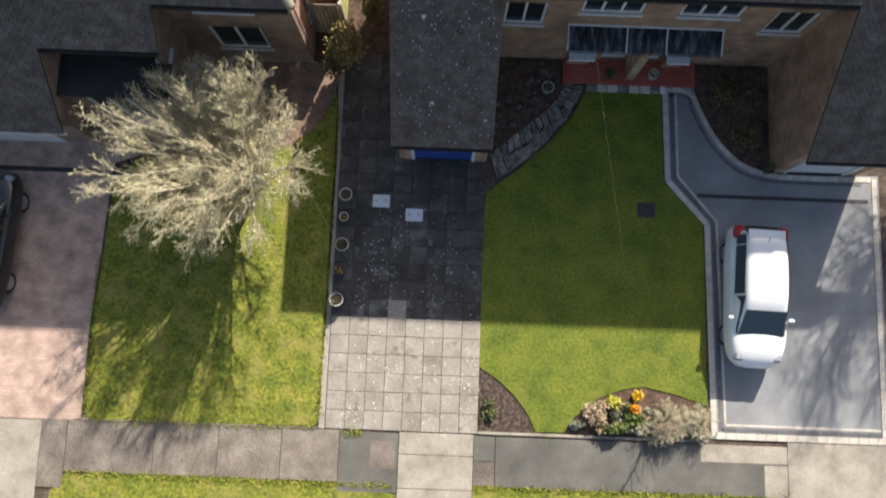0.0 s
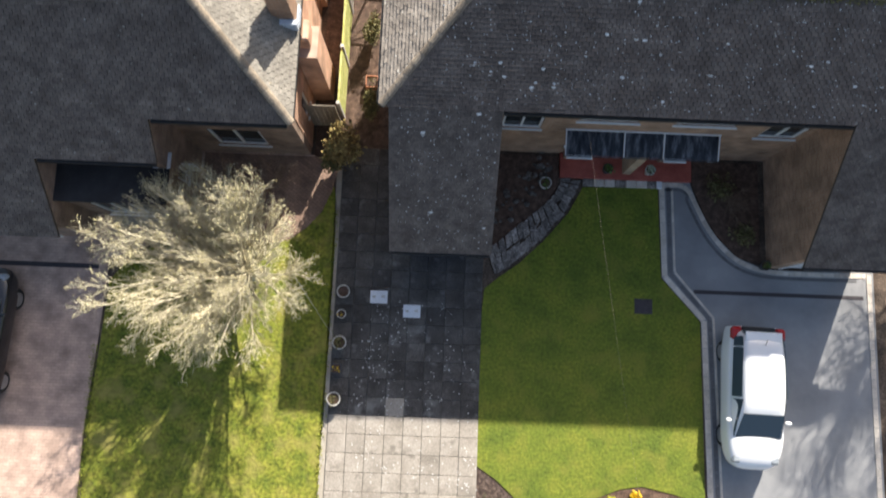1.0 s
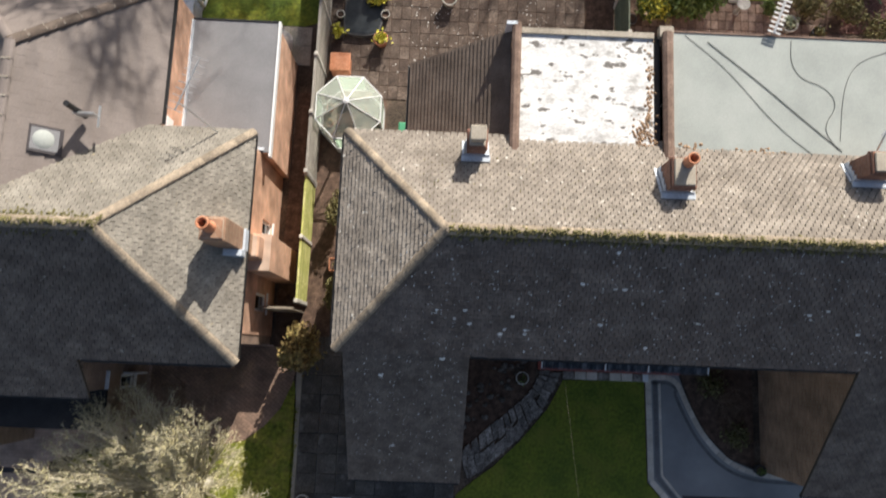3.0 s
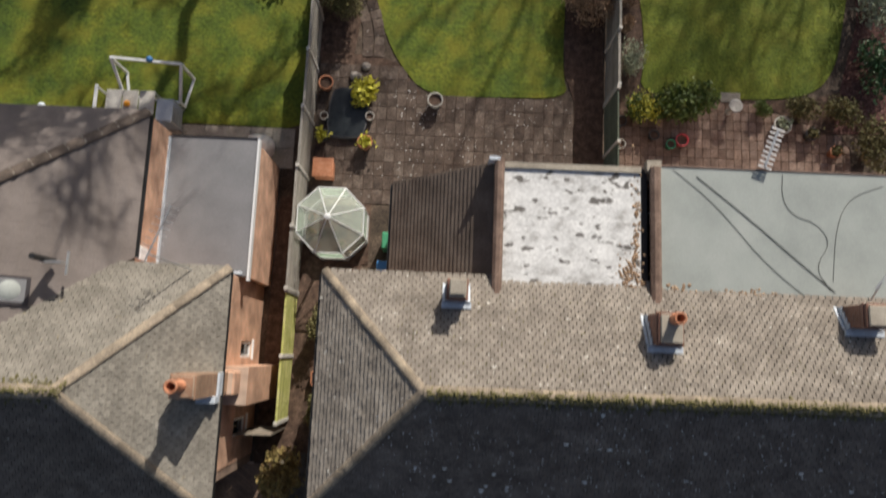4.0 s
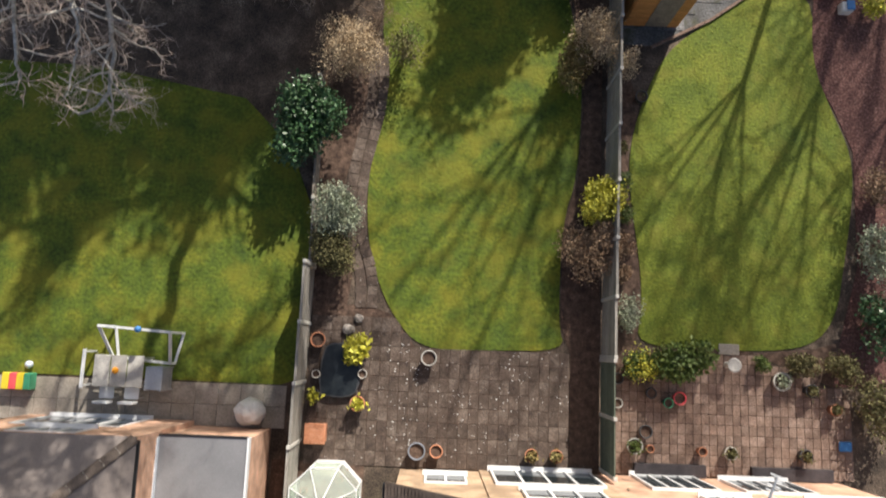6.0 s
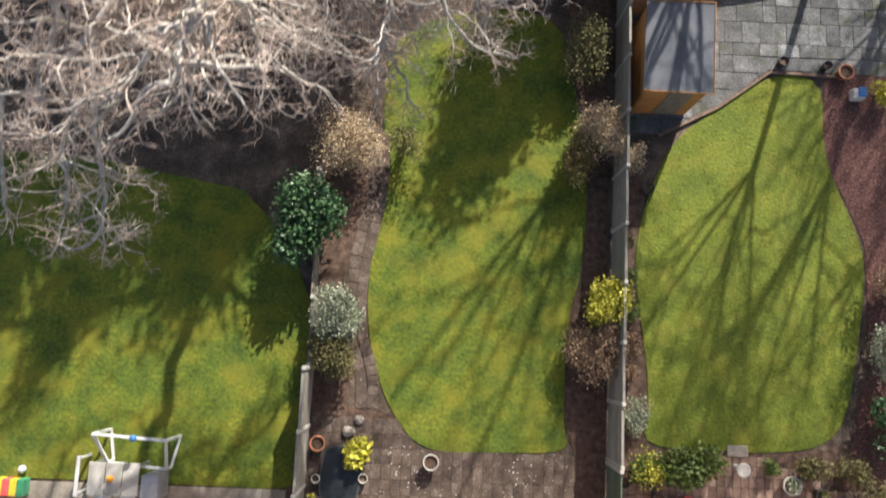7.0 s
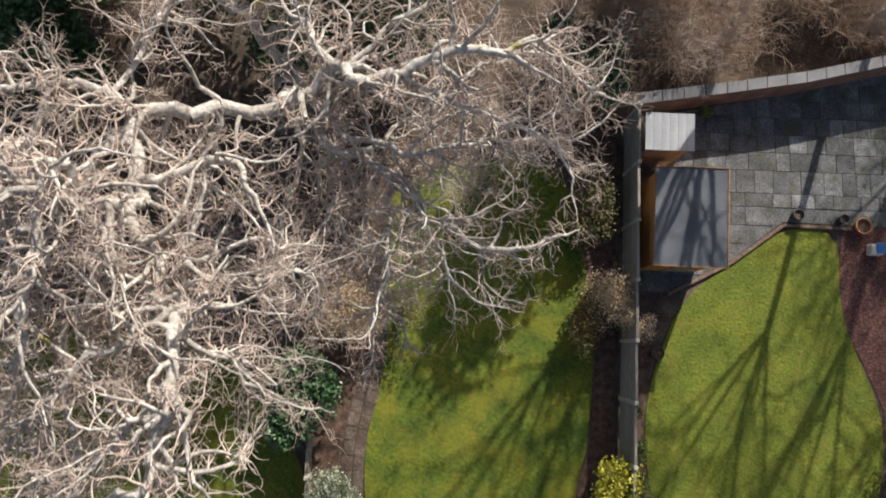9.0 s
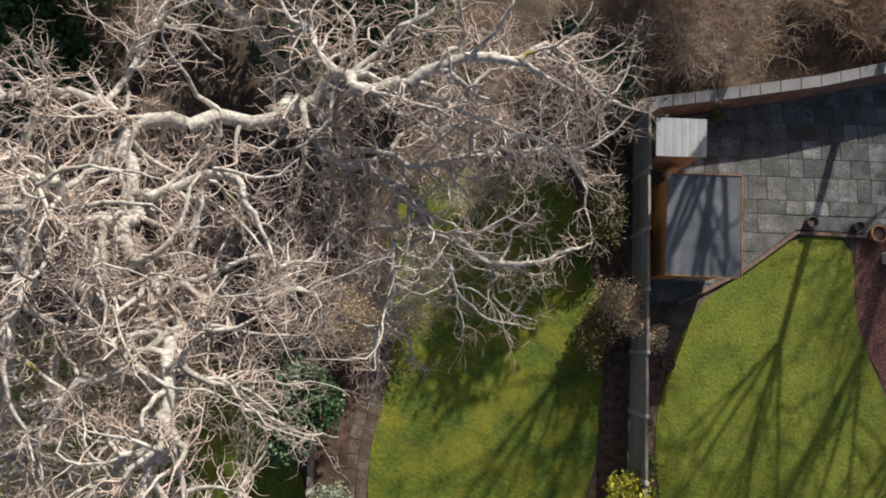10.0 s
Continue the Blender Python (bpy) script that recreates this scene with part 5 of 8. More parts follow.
for (ax, ay), (bx, by) in zip(centre, centre[1:]):
    d = Vector((bx - ax, by - ay)) * 0.97
    s = Vector((-d.y, d.x)).normalized()
    for k in (-1, 1):
        c0 = Vector((ax, ay)) + s * 0.18 * k
        wv_ = s * (0.165 + rng.uniform(-0.02, 0.01))
        part("stone", solid([tuple(c0 - wv_), tuple(c0 + d - wv_), tuple(c0 + d + wv_), tuple(c0 + wv_)], -0.1, 0.004 + rng.uniform(-0.004, 0.006)), FLAG, mid_path)

setts = thing("sett_patio", (11.7, 17, 0), "patio of small reddish brown setts", "patio", kind="structure")
SETT_POLY = [(8.1, 15.15), (15.5, 15.15), (15.4, 17.75), (12.55, 18.8), (12.5, 19.0), (11.1, 19.0), (11.05, 18.75), (8.1, 17.95)]
part("bedding", solid(SETT_POLY, -0.2, -0.016), SOIL, setts)
slab_field(setts, [8.1 + 0.247 * i for i in range(31)], [15.15 + 0.31 * i for i in range(13)], 0.0, SETT, 0.014, lambda x, y: inside(SETT_POLY, x, y), "sett", 0.005)

flags = thing("flagged_patio", (12.5, 33, 0), "patio of mixed grey stone flags", "patio", kind="structure")
FLAG_POLY = [(7.95, 29.1), (9.4, 29.0), (11.4, 30.1), (13.1, 31.4), (18, 31.3), (18, 37.0), (16.1, 36.4), (12.3, 35.45), (8.0, 34.5)]
part("bedding", solid(FLAG_POLY, -0.2, -0.014), GREY_FLAG, flags)
y = 29.0
while y < 37:
    d = rng.choice((0.45, 0.6, 0.6, 0.75))
    x = 7.9 + rng.uniform(0, 0.3)
    while x < 17.6:
        w = rng.choice((0.45, 0.6, 0.75, 0.9))
        if all(inside(FLAG_POLY, px, py) for px, py in ((x + 0.03, y + 0.03), (x + w - 0.03, y + 0.03), (x + w - 0.03, y + d - 0.03), (x + 0.03, y + d - 0.03))):
            part("flag", boxes((x + 0.007, x + w - 0.007, y + 0.007, y + d - 0.007, -0.05, rng.uniform(0.0, 0.012)), bevel=0.006), GREY_FLAG, flags)
        x += w
    y += d
edging("patio_edging", [(9.35, 28.95), (11.35, 30.0), (13.08, 31.28), (15.5, 31.22)], COPING, 0.045, 0.08, 0.22, "low dark brick edge of the raised patio")

side_patio = thing("side_patio", (-6, 16.7, 0), "strip of grey slate-like paving behind the house", "patio", kind="structure")
slab_field(side_patio, [-16 + 0.7 * i for i in range(21)], [16.1, 16.75, 17.4], 0.0, SLAB, 0.012, lambda x, y: True, "flag")

# crazy paving round the rockery
crazy = thing("stone_path", (4.6, 5.2, 0), "curved crazy-paved stone edge of the rockery", "path", kind="structure")
outer = smooth_line([(6.12, 6.82), (5.7, 5.82), (4.92, 4.88), (4.13, 4.12), (3.45, 3.66)], 2, False)
inner = smooth_line([(5.5, 6.86), (5.25, 6.28), (4.63, 5.7), (4.01, 5.2), (3.15, 4.4)], 2, False)
for i in range(len(outer) - 1):
    for k in range(2):
        f = (0.0, rng.uniform(0.4, 0.6), 1.0)
        q = [Vector(outer[i]).lerp(Vector(inner[i]), f[k]), Vector(outer[i + 1]).lerp(Vector(inner[i + 1]), f[k]), Vector(outer[i + 1]).lerp(Vector(inner[i + 1]), f[k + 1]), Vector(outer[i]).lerp(Vector(inner[i]), f[k + 1])]
        m = sum(q, Vector((0, 0))) / 4
        q = [m + (p - m) * 0.95 + Vector((rng.uniform(-0.035, 0.035), rng.uniform(-0.035, 0.035))) for p in q]
        part("stone", solid([tuple(p) for p in q], -0.1, 0.03 + rng.uniform(0, 0.03)), CRAZY, crazy)

# ---------------------------------------------------------------- plants
def twig_mesh(name, segs, material, sides=3):
    """A mesh of tapering twigs from (start, end, start radius, end radius)."""
    P = np.array([s[0] for s in segs], float)
    Q = np.array([s[1] for s in segs], float)
    r0 = np.array([s[2] for s in segs])[:, None]
    r1 = np.array([s[3] for s in segs])[:, None]
    d = Q - P
    d /= np.maximum(np.linalg.norm(d, axis=1, keepdims=True), 1e-6)
    ref = np.where(np.abs(d[:, 2:3]) < 0.9, np.array([[0, 0, 1.0]]), np.array([[1.0, 0, 0]]))
    s = np.cross(d, ref)
    s /= np.linalg.norm(s, axis=1, keepdims=True)
    u = np.cross(s, d)
    Q = Q + d * r1 * 0.5
    rings = []
    for base, r in ((P, r0), (Q, r1)):
        for k in range(sides):
            a = 2 * math.pi * k / sides
            rings.append(base + (s * math.cos(a) + u * math.sin(a)) * r)
    V = np.stack(rings, 1).reshape(-1, 3)
    n = len(segs)
    base = np.arange(n)[:, None] * 2 * sides
    Fc = np.concatenate([base + np.array([k, (k + 1) % sides, sides + (k + 1) % sides, sides + k]) for k in range(sides)], 0)
    me = bpy.data.meshes.new(name)
    me.from_pydata(V.tolist(), [], Fc.tolist())
    me.materials.append(material)
    me.shade_smooth()
    return me


def leaf_mesh(name, centres, size, material, rng, long=1.5, flat=0.0):
    """Small folded leaves at the given places."""
    c = np.array(centres, float)
    n = len(c)
    gen = np.random.RandomState(rng.randrange(1 << 30))
    a = gen.normal(size=(n, 3))
    a[:, 2] *= 1 - flat
    a /= np.linalg.norm(a, axis=1, keepdims=True)
    b = np.cross(a, gen.normal(size=(n, 3)))
    b /= np.maximum(np.linalg.norm(b, axis=1, keepdims=True), 1e-6)
    k = (size * gen.uniform(0.6, 1.3, n))[:, None]
    V = np.stack([c - a * k * long / 2, c + b * k / 2, c + a * k * long / 2, c - b * k / 2], 1)
    V[:, 1] += np.cross(a, b) * k * 0.15
    V[:, 3] += np.cross(a, b) * k * 0.15
    base = np.arange(n)[:, None] * 4
    Fc = np.concatenate([base + np.array([0, 1, 2]), base + np.array([0, 2, 3])], 0)
    me = bpy.data.meshes.new(name)
    me.from_pydata(V.reshape(-1, 3).tolist(), [], Fc.tolist())
    me.materials.append(material)
    return me


def grow(segs, tips, rng, p, d, length, r, level, plan):
    """One branch with its side branches. plan: for each level (pieces, children, child length, child radius, wander, lift, spread)."""
    pieces, kids, klen, krad, wander, lift, spread = plan[level]
    p, d = Vector(p), Vector(d).normalized()
    step = length / pieces
    marks = sorted(rng.uniform(0.15, 1.0) for _ in range(kids)) if level + 1 < len(plan) else []
    k = 0
    for i in range(pieces):
        d = (d + Vector((rng.gauss(0, wander), rng.gauss(0, wander), rng.gauss(0, wander) + lift))).normalized()
        q = p + d * step
        ra, rb = r * (1 - 0.72 * i / pieces), r * (1 - 0.72 * (i + 1) / pieces)
        segs[level].append((p, q, ra, rb))
        while k < len(marks) and marks[k] <= (i + 1) / pieces:
            f = marks[k] * pieces - i
            at = p.lerp(q, f)
            side = d.cross(Vector((rng.gauss(0, 1), rng.gauss(0, 1), rng.gauss(0, 1)))).normalized()
            nd = d * (1 - spread) + side * spread
            shrink = 1 - 0.45 * marks[k]
            grow(segs, tips, rng, at, nd, klen * shrink * rng.uniform(0.7, 1.25), max(0.004, min(krad, ra * 0.7) * rng.uniform(0.75, 1.1)), level + 1, plan)
            k += 1
        p = q
    tips.append(p)


def along(segs, tips, rng, pts, r0, r1, plan, every):
    """A limb along given places, with branches from plan on it."""
    pts = [Vector(p) for p in pts]
    for _ in range(2):
        out = [pts[0]]
        for a, b in zip(pts, pts[1:]):
            m = a.lerp(b, 0.5) + Vector((rng.gauss(0, 1), rng.gauss(0, 1), rng.gauss(0, 0.7))) * (b - a).length * 0.11
            out += [m, b]
        pts = out
    n = len(pts) - 1
    for i, (a, b) in enumerate(zip(pts, pts[1:])):
        ra, rb = r0 + (r1 - r0) * i / n, r0 + (r1 - r0) * (i + 1) / n
        segs[0].append((a, b, ra, rb))
        d = (b - a).normalized()
        for _ in range(every if i > 1 else 0):
            side = d.cross(Vector((rng.gauss(0, 1), rng.gauss(0, 1), rng.gauss(0, 0.6)))).normalized()
            nd = d * 0.45 + side * 0.75 - Vector((0, 0, 0.22))
            L = plan[0][2]
            grow(segs, tips, rng, a.lerp(b, rng.random()), nd, L * rng.uniform(0.55, 1.2), min(plan[0][3], ra * 0.6), 1, plan)
    d = (pts[-1] - pts[-2]).normalized()
    grow(segs, tips, rng, pts[-1], d, plan[0][2], r1, 1, plan)


def bush(x, y, rx, ry, hgt, material, n, size, label, name="shrub", seed=1, twig=TWIG_B, shell=0.55, lean=0.0, z=0.0, cat="shrub"):
    """A leafy shrub: short stems and an uneven crown of single leaves."""
    rng = random.Random(seed * 7919 + int(x * 100) + int(y * 10))
    t = thing(name, (x, y, z), label, cat)
    segs = []
    lobes = [(rng.uniform(-0.5, 0.5) * rx, rng.uniform(-0.5, 0.5) * ry, rng.uniform(0.45, 0.75) * hgt, rng.uniform(0.5, 0.78)) for _ in range(7)]
    for lx, ly, lz, s in lobes:
        for _ in range(3):
            e = Vector((x + lx + rng.gauss(0, 0.3) * rx * s, y + ly + rng.gauss(0, 0.3) * ry * s, z + lz + rng.uniform(0, 0.25) * hgt))
            m = Vector((x, y, z)).lerp(e, 0.5) + Vector((rng.gauss(0, 0.05), rng.gauss(0, 0.05), 0.05))
            segs += [(Vector((x + rng.gauss(0, 0.05), y + rng.gauss(0, 0.05), z - 0.02)), m, 0.014, 0.01), (m, e, 0.01, 0.004)]
    adopt(new("stemwork", twig_mesh("stemwork", segs, twig)), t)["kind"] = "stuff"
    cs = []
    n = int(n * 1.9)
    while len(cs) < n:
        lx, ly, lz, s = rng.choice(lobes)
        v = Vector((rng.gauss(0, 1), rng.gauss(0, 1), rng.gauss(0, 1))).normalized() * (shell + (1 - shell) * rng.random()) * rng.uniform(0.7, 1.12)
        q = (x + lx + v.x * rx * s, y + ly + v.y * ry * s + lean * v.z, z + lz + v.z * hgt * 0.36)
        if q[2] > z + 0.02:
            cs.append(q)
    adopt(new("foliage", leaf_mesh("foliage", cs, size, material, rng)), t)["kind"] = "stuff"
    return t


def twig_bush(x, y, r, hgt, material, n, label, seed=1, name="bare_shrub", up=0.8, cat="shrub"):
    rng = random.Random(seed)
    t = thing(name, (x, y, 0), label, cat)
    plan = [(5, 9, hgt * 0.45, 0.007, 0.13, 0.02, 0.55), (4, 5, hgt * 0.25, 0.005, 0.16, 0.02, 0.55), (3, 0, 0, 0, 0.15, 0, 0.5)]
    segs, tips = {0: [], 1: [], 2: []}, []
    for _ in range(n):
        a = rng.uniform(0, 2 * math.pi)
        d = Vector((math.cos(a) * r / hgt * rng.uniform(0.2, 1.1), math.sin(a) * r / hgt * rng.uniform(0.2, 1.1), up))
        grow(segs, tips, rng, (x + rng.gauss(0, 0.06), y + rng.gauss(0, 0.06), 0), d, hgt * rng.uniform(0.7, 1.1), 0.014, 0, plan)
    adopt(new("stemwork", twig_mesh("stemwork", segs[0], material)), t)["kind"] = "stuff"
    adopt(new("twiggery", twig_mesh("twiggery", segs[1] + segs[2], material)), t)["kind"] = "stuff"
    return t


# the old oak behind the gardens
rng = random.Random(5)
oak = thing("oak_tree", (-2.6, 35.4, 0), "large bare old oak with pale grey twisting limbs", "tree")
plan = [(6, 0, 1.65, 0.055, 0.1, 0, 0.5), (10, 5, 0.8, 0.023, 0.27, -0.03, 0.62), (6, 4, 0.46, 0.0115, 0.32, -0.03, 0.64), (4, 1, 0.26, 0.009, 0.34, -0.03, 0.6), (2, 0, 0, 0, 0.25, 0.0, 0.5)]
segs, tips = {i: [] for i in range(5)}, []
fork, crotch = (-1.5, 32.8, 6.0), (-0.8, 31.3, 9.3)
trunk = [((-2.65, 35.5, -0.2), (-2.6, 35.3, 0.5), 0.85, 0.5), ((-2.6, 35.3, 0.5), (-2.4, 34.9, 1.6), 0.5, 0.4), ((-2.4, 34.9, 1.6), (-1.9, 33.8, 4.0), 0.4, 0.33), ((-1.9, 33.8, 4.0), fork, 0.33, 0.27)]


def limb(r0, r1, every, *pts):
    along(segs, tips, rng, pts, r0 * 0.72, r1 * 0.78, plan, every)


limb(0.26, 0.19, 0, fork, (-1.0, 31.9, 7.8), crotch)
# the heavy limb that turns back on itself, and what it carries
limb(0.19, 0.15, 1, crotch, (-1.8, 31.1, 9.8), (-2.9, 30.7, 10.4), (-3.0, 30.2, 10.6))
limb(0.15, 0.08, 1, (-3.0, 30.2, 10.6), (-2.6, 29.5, 10.8), (-1.9, 29.5, 11.2), (-1.0, 29.7, 11.4))
limb(0.14, 0.09, 2, (-2.6, 29.5, 10.8), (-2.5, 29.0, 11.3), (-1.9, 28.2, 11.3), (-1.5, 27.4, 11.8), (-1.3, 26.8, 12.2), (-1.1, 26.2, 12.6), (-1.3, 25.5, 12.6))
limb(0.13, 0.07, 2, (-2.5, 29.0, 11.3), (-2.9, 29.0, 12.0), (-3.2, 28.7, 12.4), (-3.1, 27.9, 12.5), (-3.2, 27.1, 12.3), (-3.5, 26.2, 11.9))
limb(0.1, 0.06, 2, (-2.9, 29.0, 12.0), (-2.8, 29.3, 12.4), (-3.3, 28.9, 12.6), (-4.4, 28.4, 12.4), (-5.6, 27.6, 11.8))
limb(0.075, 0.04, 2, (-1.8, 28.1, 11.3), (-1.4, 28.0, 11.0), (-0.4, 28.2, 10.2), (0.1, 27.9, 9.6))
limb(0.085, 0.05, 2, (-1.5, 27.5, 11.8), (-2.0, 27.0, 12.0), (-2.9, 26.2, 12.0), (-3.6, 25.6, 11.6))
limb(0.08, 0.045, 2, (-2.7, 29.0, 11.6), (-2.5, 28.3, 11.7), (-2.0, 27.8, 11.5), (-2.2, 27.2, 11.4))
limb(0.06, 0.04, 2, (-1.3, 27.0, 12.0), (-0.8, 26.9, 11.6), (-0.5, 26.4, 10.8))
limb(0.06, 0.04, 2, (-1.1, 26.2, 12.6), (-1.8, 25.8, 12.4), (-2.7, 25.3, 11.8))
limb(0.06, 0.04, 2, (-1.9, 28.3, 11.3), (-0.9, 28.6, 10.8), (-0.4, 28.6, 10.2))
# limbs over the lawn
limb(0.17, 0.1, 2, crotch, (-0.2, 31.5, 9.6), (0.4, 31.8, 10.0), (1.4, 31.5, 10.5), (2.6, 32.0, 10.5))
limb(0.08, 0.045, 2, (2.6, 32.0, 10.5), (3.4, 32.3, 10.2), (4.2, 32.2, 9.6), (4.9, 31.9, 9.0))
limb(0.14, 0.06, 2, crotch, (-0.2, 31.0, 9.2), (0.6, 30.6, 9.0), (1.3, 30.2, 8.9), (2.4, 29.3, 8.7), (3.7, 29.0, 8.4))
limb(0.08, 0.045, 2, (0.2, 30.8, 9.1), (1.4, 30.5, 9.2), (2.6, 30.8, 9.0), (3.8, 31.1, 8.6), (4.6, 31.2, 8.2))
limb(0.075, 0.04, 2, (1.4, 31.5, 10.5), (2.2, 31.2, 10.2), (3.2, 31.0, 9.6), (4.2, 30.8, 9.0))
limb(0.07, 0.04, 2, (1.3, 30.2, 8.9), (1.8, 29.7, 9.0), (2.0, 29.0, 9.0), (2.4, 28.3, 8.6))
limb(0.08, 0.05, 1, (0.6, 30.6, 9.0), (-0.2, 30.6, 8.4), (-0.3, 30.1, 8.0), (0.1, 29.6, 7.8), (0.8, 29.0, 7.8))
limb(0.09, 0.05, 2, (0.4, 31.8, 10.0), (-0.3, 32.4, 9.6), (-1.0, 33.4, 9.0))
limb(0.09, 0.05, 2, (0.4, 31.8, 10.0), (1.2, 32.7, 10.0), (1.8, 33.8, 10.0))
limb(0.07, 0.045, 2, (0.6, 30.6, 9.0), (1.2, 31.4, 8.2), (2.6, 32.6, 8.0), (4.0, 33.2, 7.8))
limb(0.07, 0.045, 2, (0.1, 29.6, 7.8), (0.6, 28.7, 7.6), (1.3, 27.7, 7.4))
limb(0.07, 0.045, 2, (1.3, 30.2, 8.9), (1.2, 29.2, 9.2), (1.2, 28.3, 9.0), (0.9, 27.5, 8.6))
# limbs over the neighbouring garden
limb(0.12, 0.07, 2, (-2.9, 30.7, 10.4), (-3.5, 31.1, 10.3), (-4.6, 31.3, 10.0), (-6.0, 31.2, 10.0), (-8.0, 30.6, 9.6))
limb(0.08, 0.05, 2, (-3.4, 31.1, 10.3), (-3.1, 32.0, 10.0), (-3.0, 33.0, 9.4))
limb(0.1, 0.05, 2, (-4.6, 31.3, 10.0), (-5.0, 30.0, 10.4), (-5.6, 28.6, 10.4), (-6.4, 26.8, 10.0))
limb(0.1, 0.05, 2, (-2.6, 29.5, 10.8), (-3.6, 28.0, 9.8), (-4.2, 26.4, 9.2), (-4.9, 24.9, 8.6))
limb(0.09, 0.05, 2, (-6.0, 31.2, 10.0), (-7.4, 29.4, 9.8), (-8.6, 27.6, 9.4))
limb(0.08, 0.05, 1, (-1.8, 31.1, 9.8), (-2.2, 30.0, 9.0), (-2.6, 28.4, 8.6), (-3.0, 26.6, 8.4))
limb(0.08, 0.05, 1, (-1.0, 31.9, 7.8), (-0.8, 30.2, 7.8), (-0.9, 28.6, 8.2))
limb(0.08, 0.05, 2, (-5.6, 28.6, 10.4), (-6.2, 26.4, 8.8), (-6.8, 24.6, 7.4))
limb(0.08, 0.05, 2, (-4.2, 26.4, 9.2), (-4.6, 24.9, 7.8), (-5.2, 23.8, 6.8))
limb(0.08, 0.05, 2, (-8.0, 30.6, 9.6), (-8.4, 27.8, 8.0), (-8.7, 25.6, 6.8))
# low limbs at the back
limb(0.2, 0.1, 1, (-1.9, 33.8, 4.0), (-2.4, 34.5, 6.6), (-3.8, 34.6, 7.8), (-6.4, 34.8, 8.4), (-9.0, 35.4, 8.4))
limb(0.19, 0.1, 1, (-1.9, 33.8, 4.0), (-1.3, 34.8, 6.6), (0.8, 35.6, 7.8), (3.2, 36.8, 8.4))
limb(0.14, 0.08, 1, (-3.8, 34.6, 7.8), (-4.4, 35.4, 9.6), (-5.0, 36.4, 11.6))
adopt(new("trunk", twig_mesh("trunk", trunk, OAK_BARK, 12)), oak)
lm = adopt(new("limbwork", twig_mesh("limbwork", segs[0], OAK_BARK, 8)), oak)
lm["label"], lm["kind"] = "thick pale twisting limbs", "stuff"
adopt(new("branchwork", twig_mesh("branchwork", segs[1], OAK_BARK, 5)), oak)["kind"] = "stuff"
adopt(new("twiggery", twig_mesh("twiggery", segs[2] + segs[3] + segs[4], TWIG, 3)), oak)["kind"] = "stuff"


def bare_tree(x, y, hgt, spread, seed, label, material=TWIG_B, lean=(0, 0), n=9, thin=1.0, bole=0.2):
    rng = random.Random(seed)
    t = thing("bare_tree", (x, y, 0), label, "tree", "bare trees behind the gardens")
    plan = [(6, round(7 * thin), hgt * 0.3, 0.055, 0.1, 0.03, 0.5), (5, round(6 * thin), hgt * 0.17, 0.026, 0.14, 0.03, 0.55), (4, round(5 * thin), hgt * 0.09, 0.009, 0.16, 0.02, 0.55), (3, 0, 0, 0, 0.18, 0.01, 0.5)]
    segs, tips = {i: [] for i in range(4)}, []
    f = Vector((x + lean[0], y + lean[1], hgt * 0.42))
    trunk = [(Vector((x, y, -0.2)), Vector((x, y, 0)).lerp(f, 0.5), bole, bole * 0.8), (Vector((x, y, 0)).lerp(f, 0.5), f, bole * 0.8, bole * 0.7)]
    for k in range(n):
        a = 2 * math.pi * (k + rng.random() * 0.6) / n
        d = Vector((math.cos(a) * spread, math.sin(a) * spread, 1.0))
        grow(segs, tips, rng, f, d, hgt * rng.uniform(0.45, 0.62), bole * 0.42, 0, plan)
    adopt(new("trunk", twig_mesh("trunk", trunk, OAK_BARK, 10)), t)
    adopt(new("branchwork", twig_mesh("branchwork", segs[0] + segs[1], OAK_BARK, 5)), t)["kind"] = "stuff"
    adopt(new("twiggery", twig_mesh("twiggery", segs[2] + segs[3], material, 3)), t)["kind"] = "stuff"
    return t


bare_tree(15.6, 37.9, 14.5, 0.42, 41, "bare garden tree behind the back wall", lean=(0.6, -0.3), n=6, thin=1.0, bole=0.15)
bare_tree(18.3, 37.6, 14.5, 0.42, 42, "bare garden tree beyond the patio", lean=(0.4, -0.2), n=6, thin=1.1, bole=0.16)
bare_tree(11.9, 39.9, 14.0, 0.44, 46, "bare slender tree in the wood behind the wall", lean=(0.3, 0.2), n=8, thin=0.85, bole=0.25)
for i, (px, py, hh) in enumerate(((-9.0, 43.5, 15.5), (-4.2, 44.5, 15.5))):
    bare_tree(px, py, hh, 0.75, 61 + i, "tall bare spreading tree deep in the wood", lean=(0.3, 0.5), n=8, thin=0.9, bole=0.32)
bare_tree(20.2, 40.4, 9.5, 0.6, 49, "bare thickly twigged tree in the wood", n=10, thin=1.2, bole=0.14)
bare_tree(20.6, 36.0, 13.0, 0.5, 47, "bare slender tree beside the far patio", lean=(0.2, -0.2), n=6, thin=1.0, bole=0.12)
bare_tree(18.5, 8.2, 6.8, 0.72, 43, "bare thickly twigged tree beside the neighbouring drive", n=13, thin=1.4, bole=0.16)

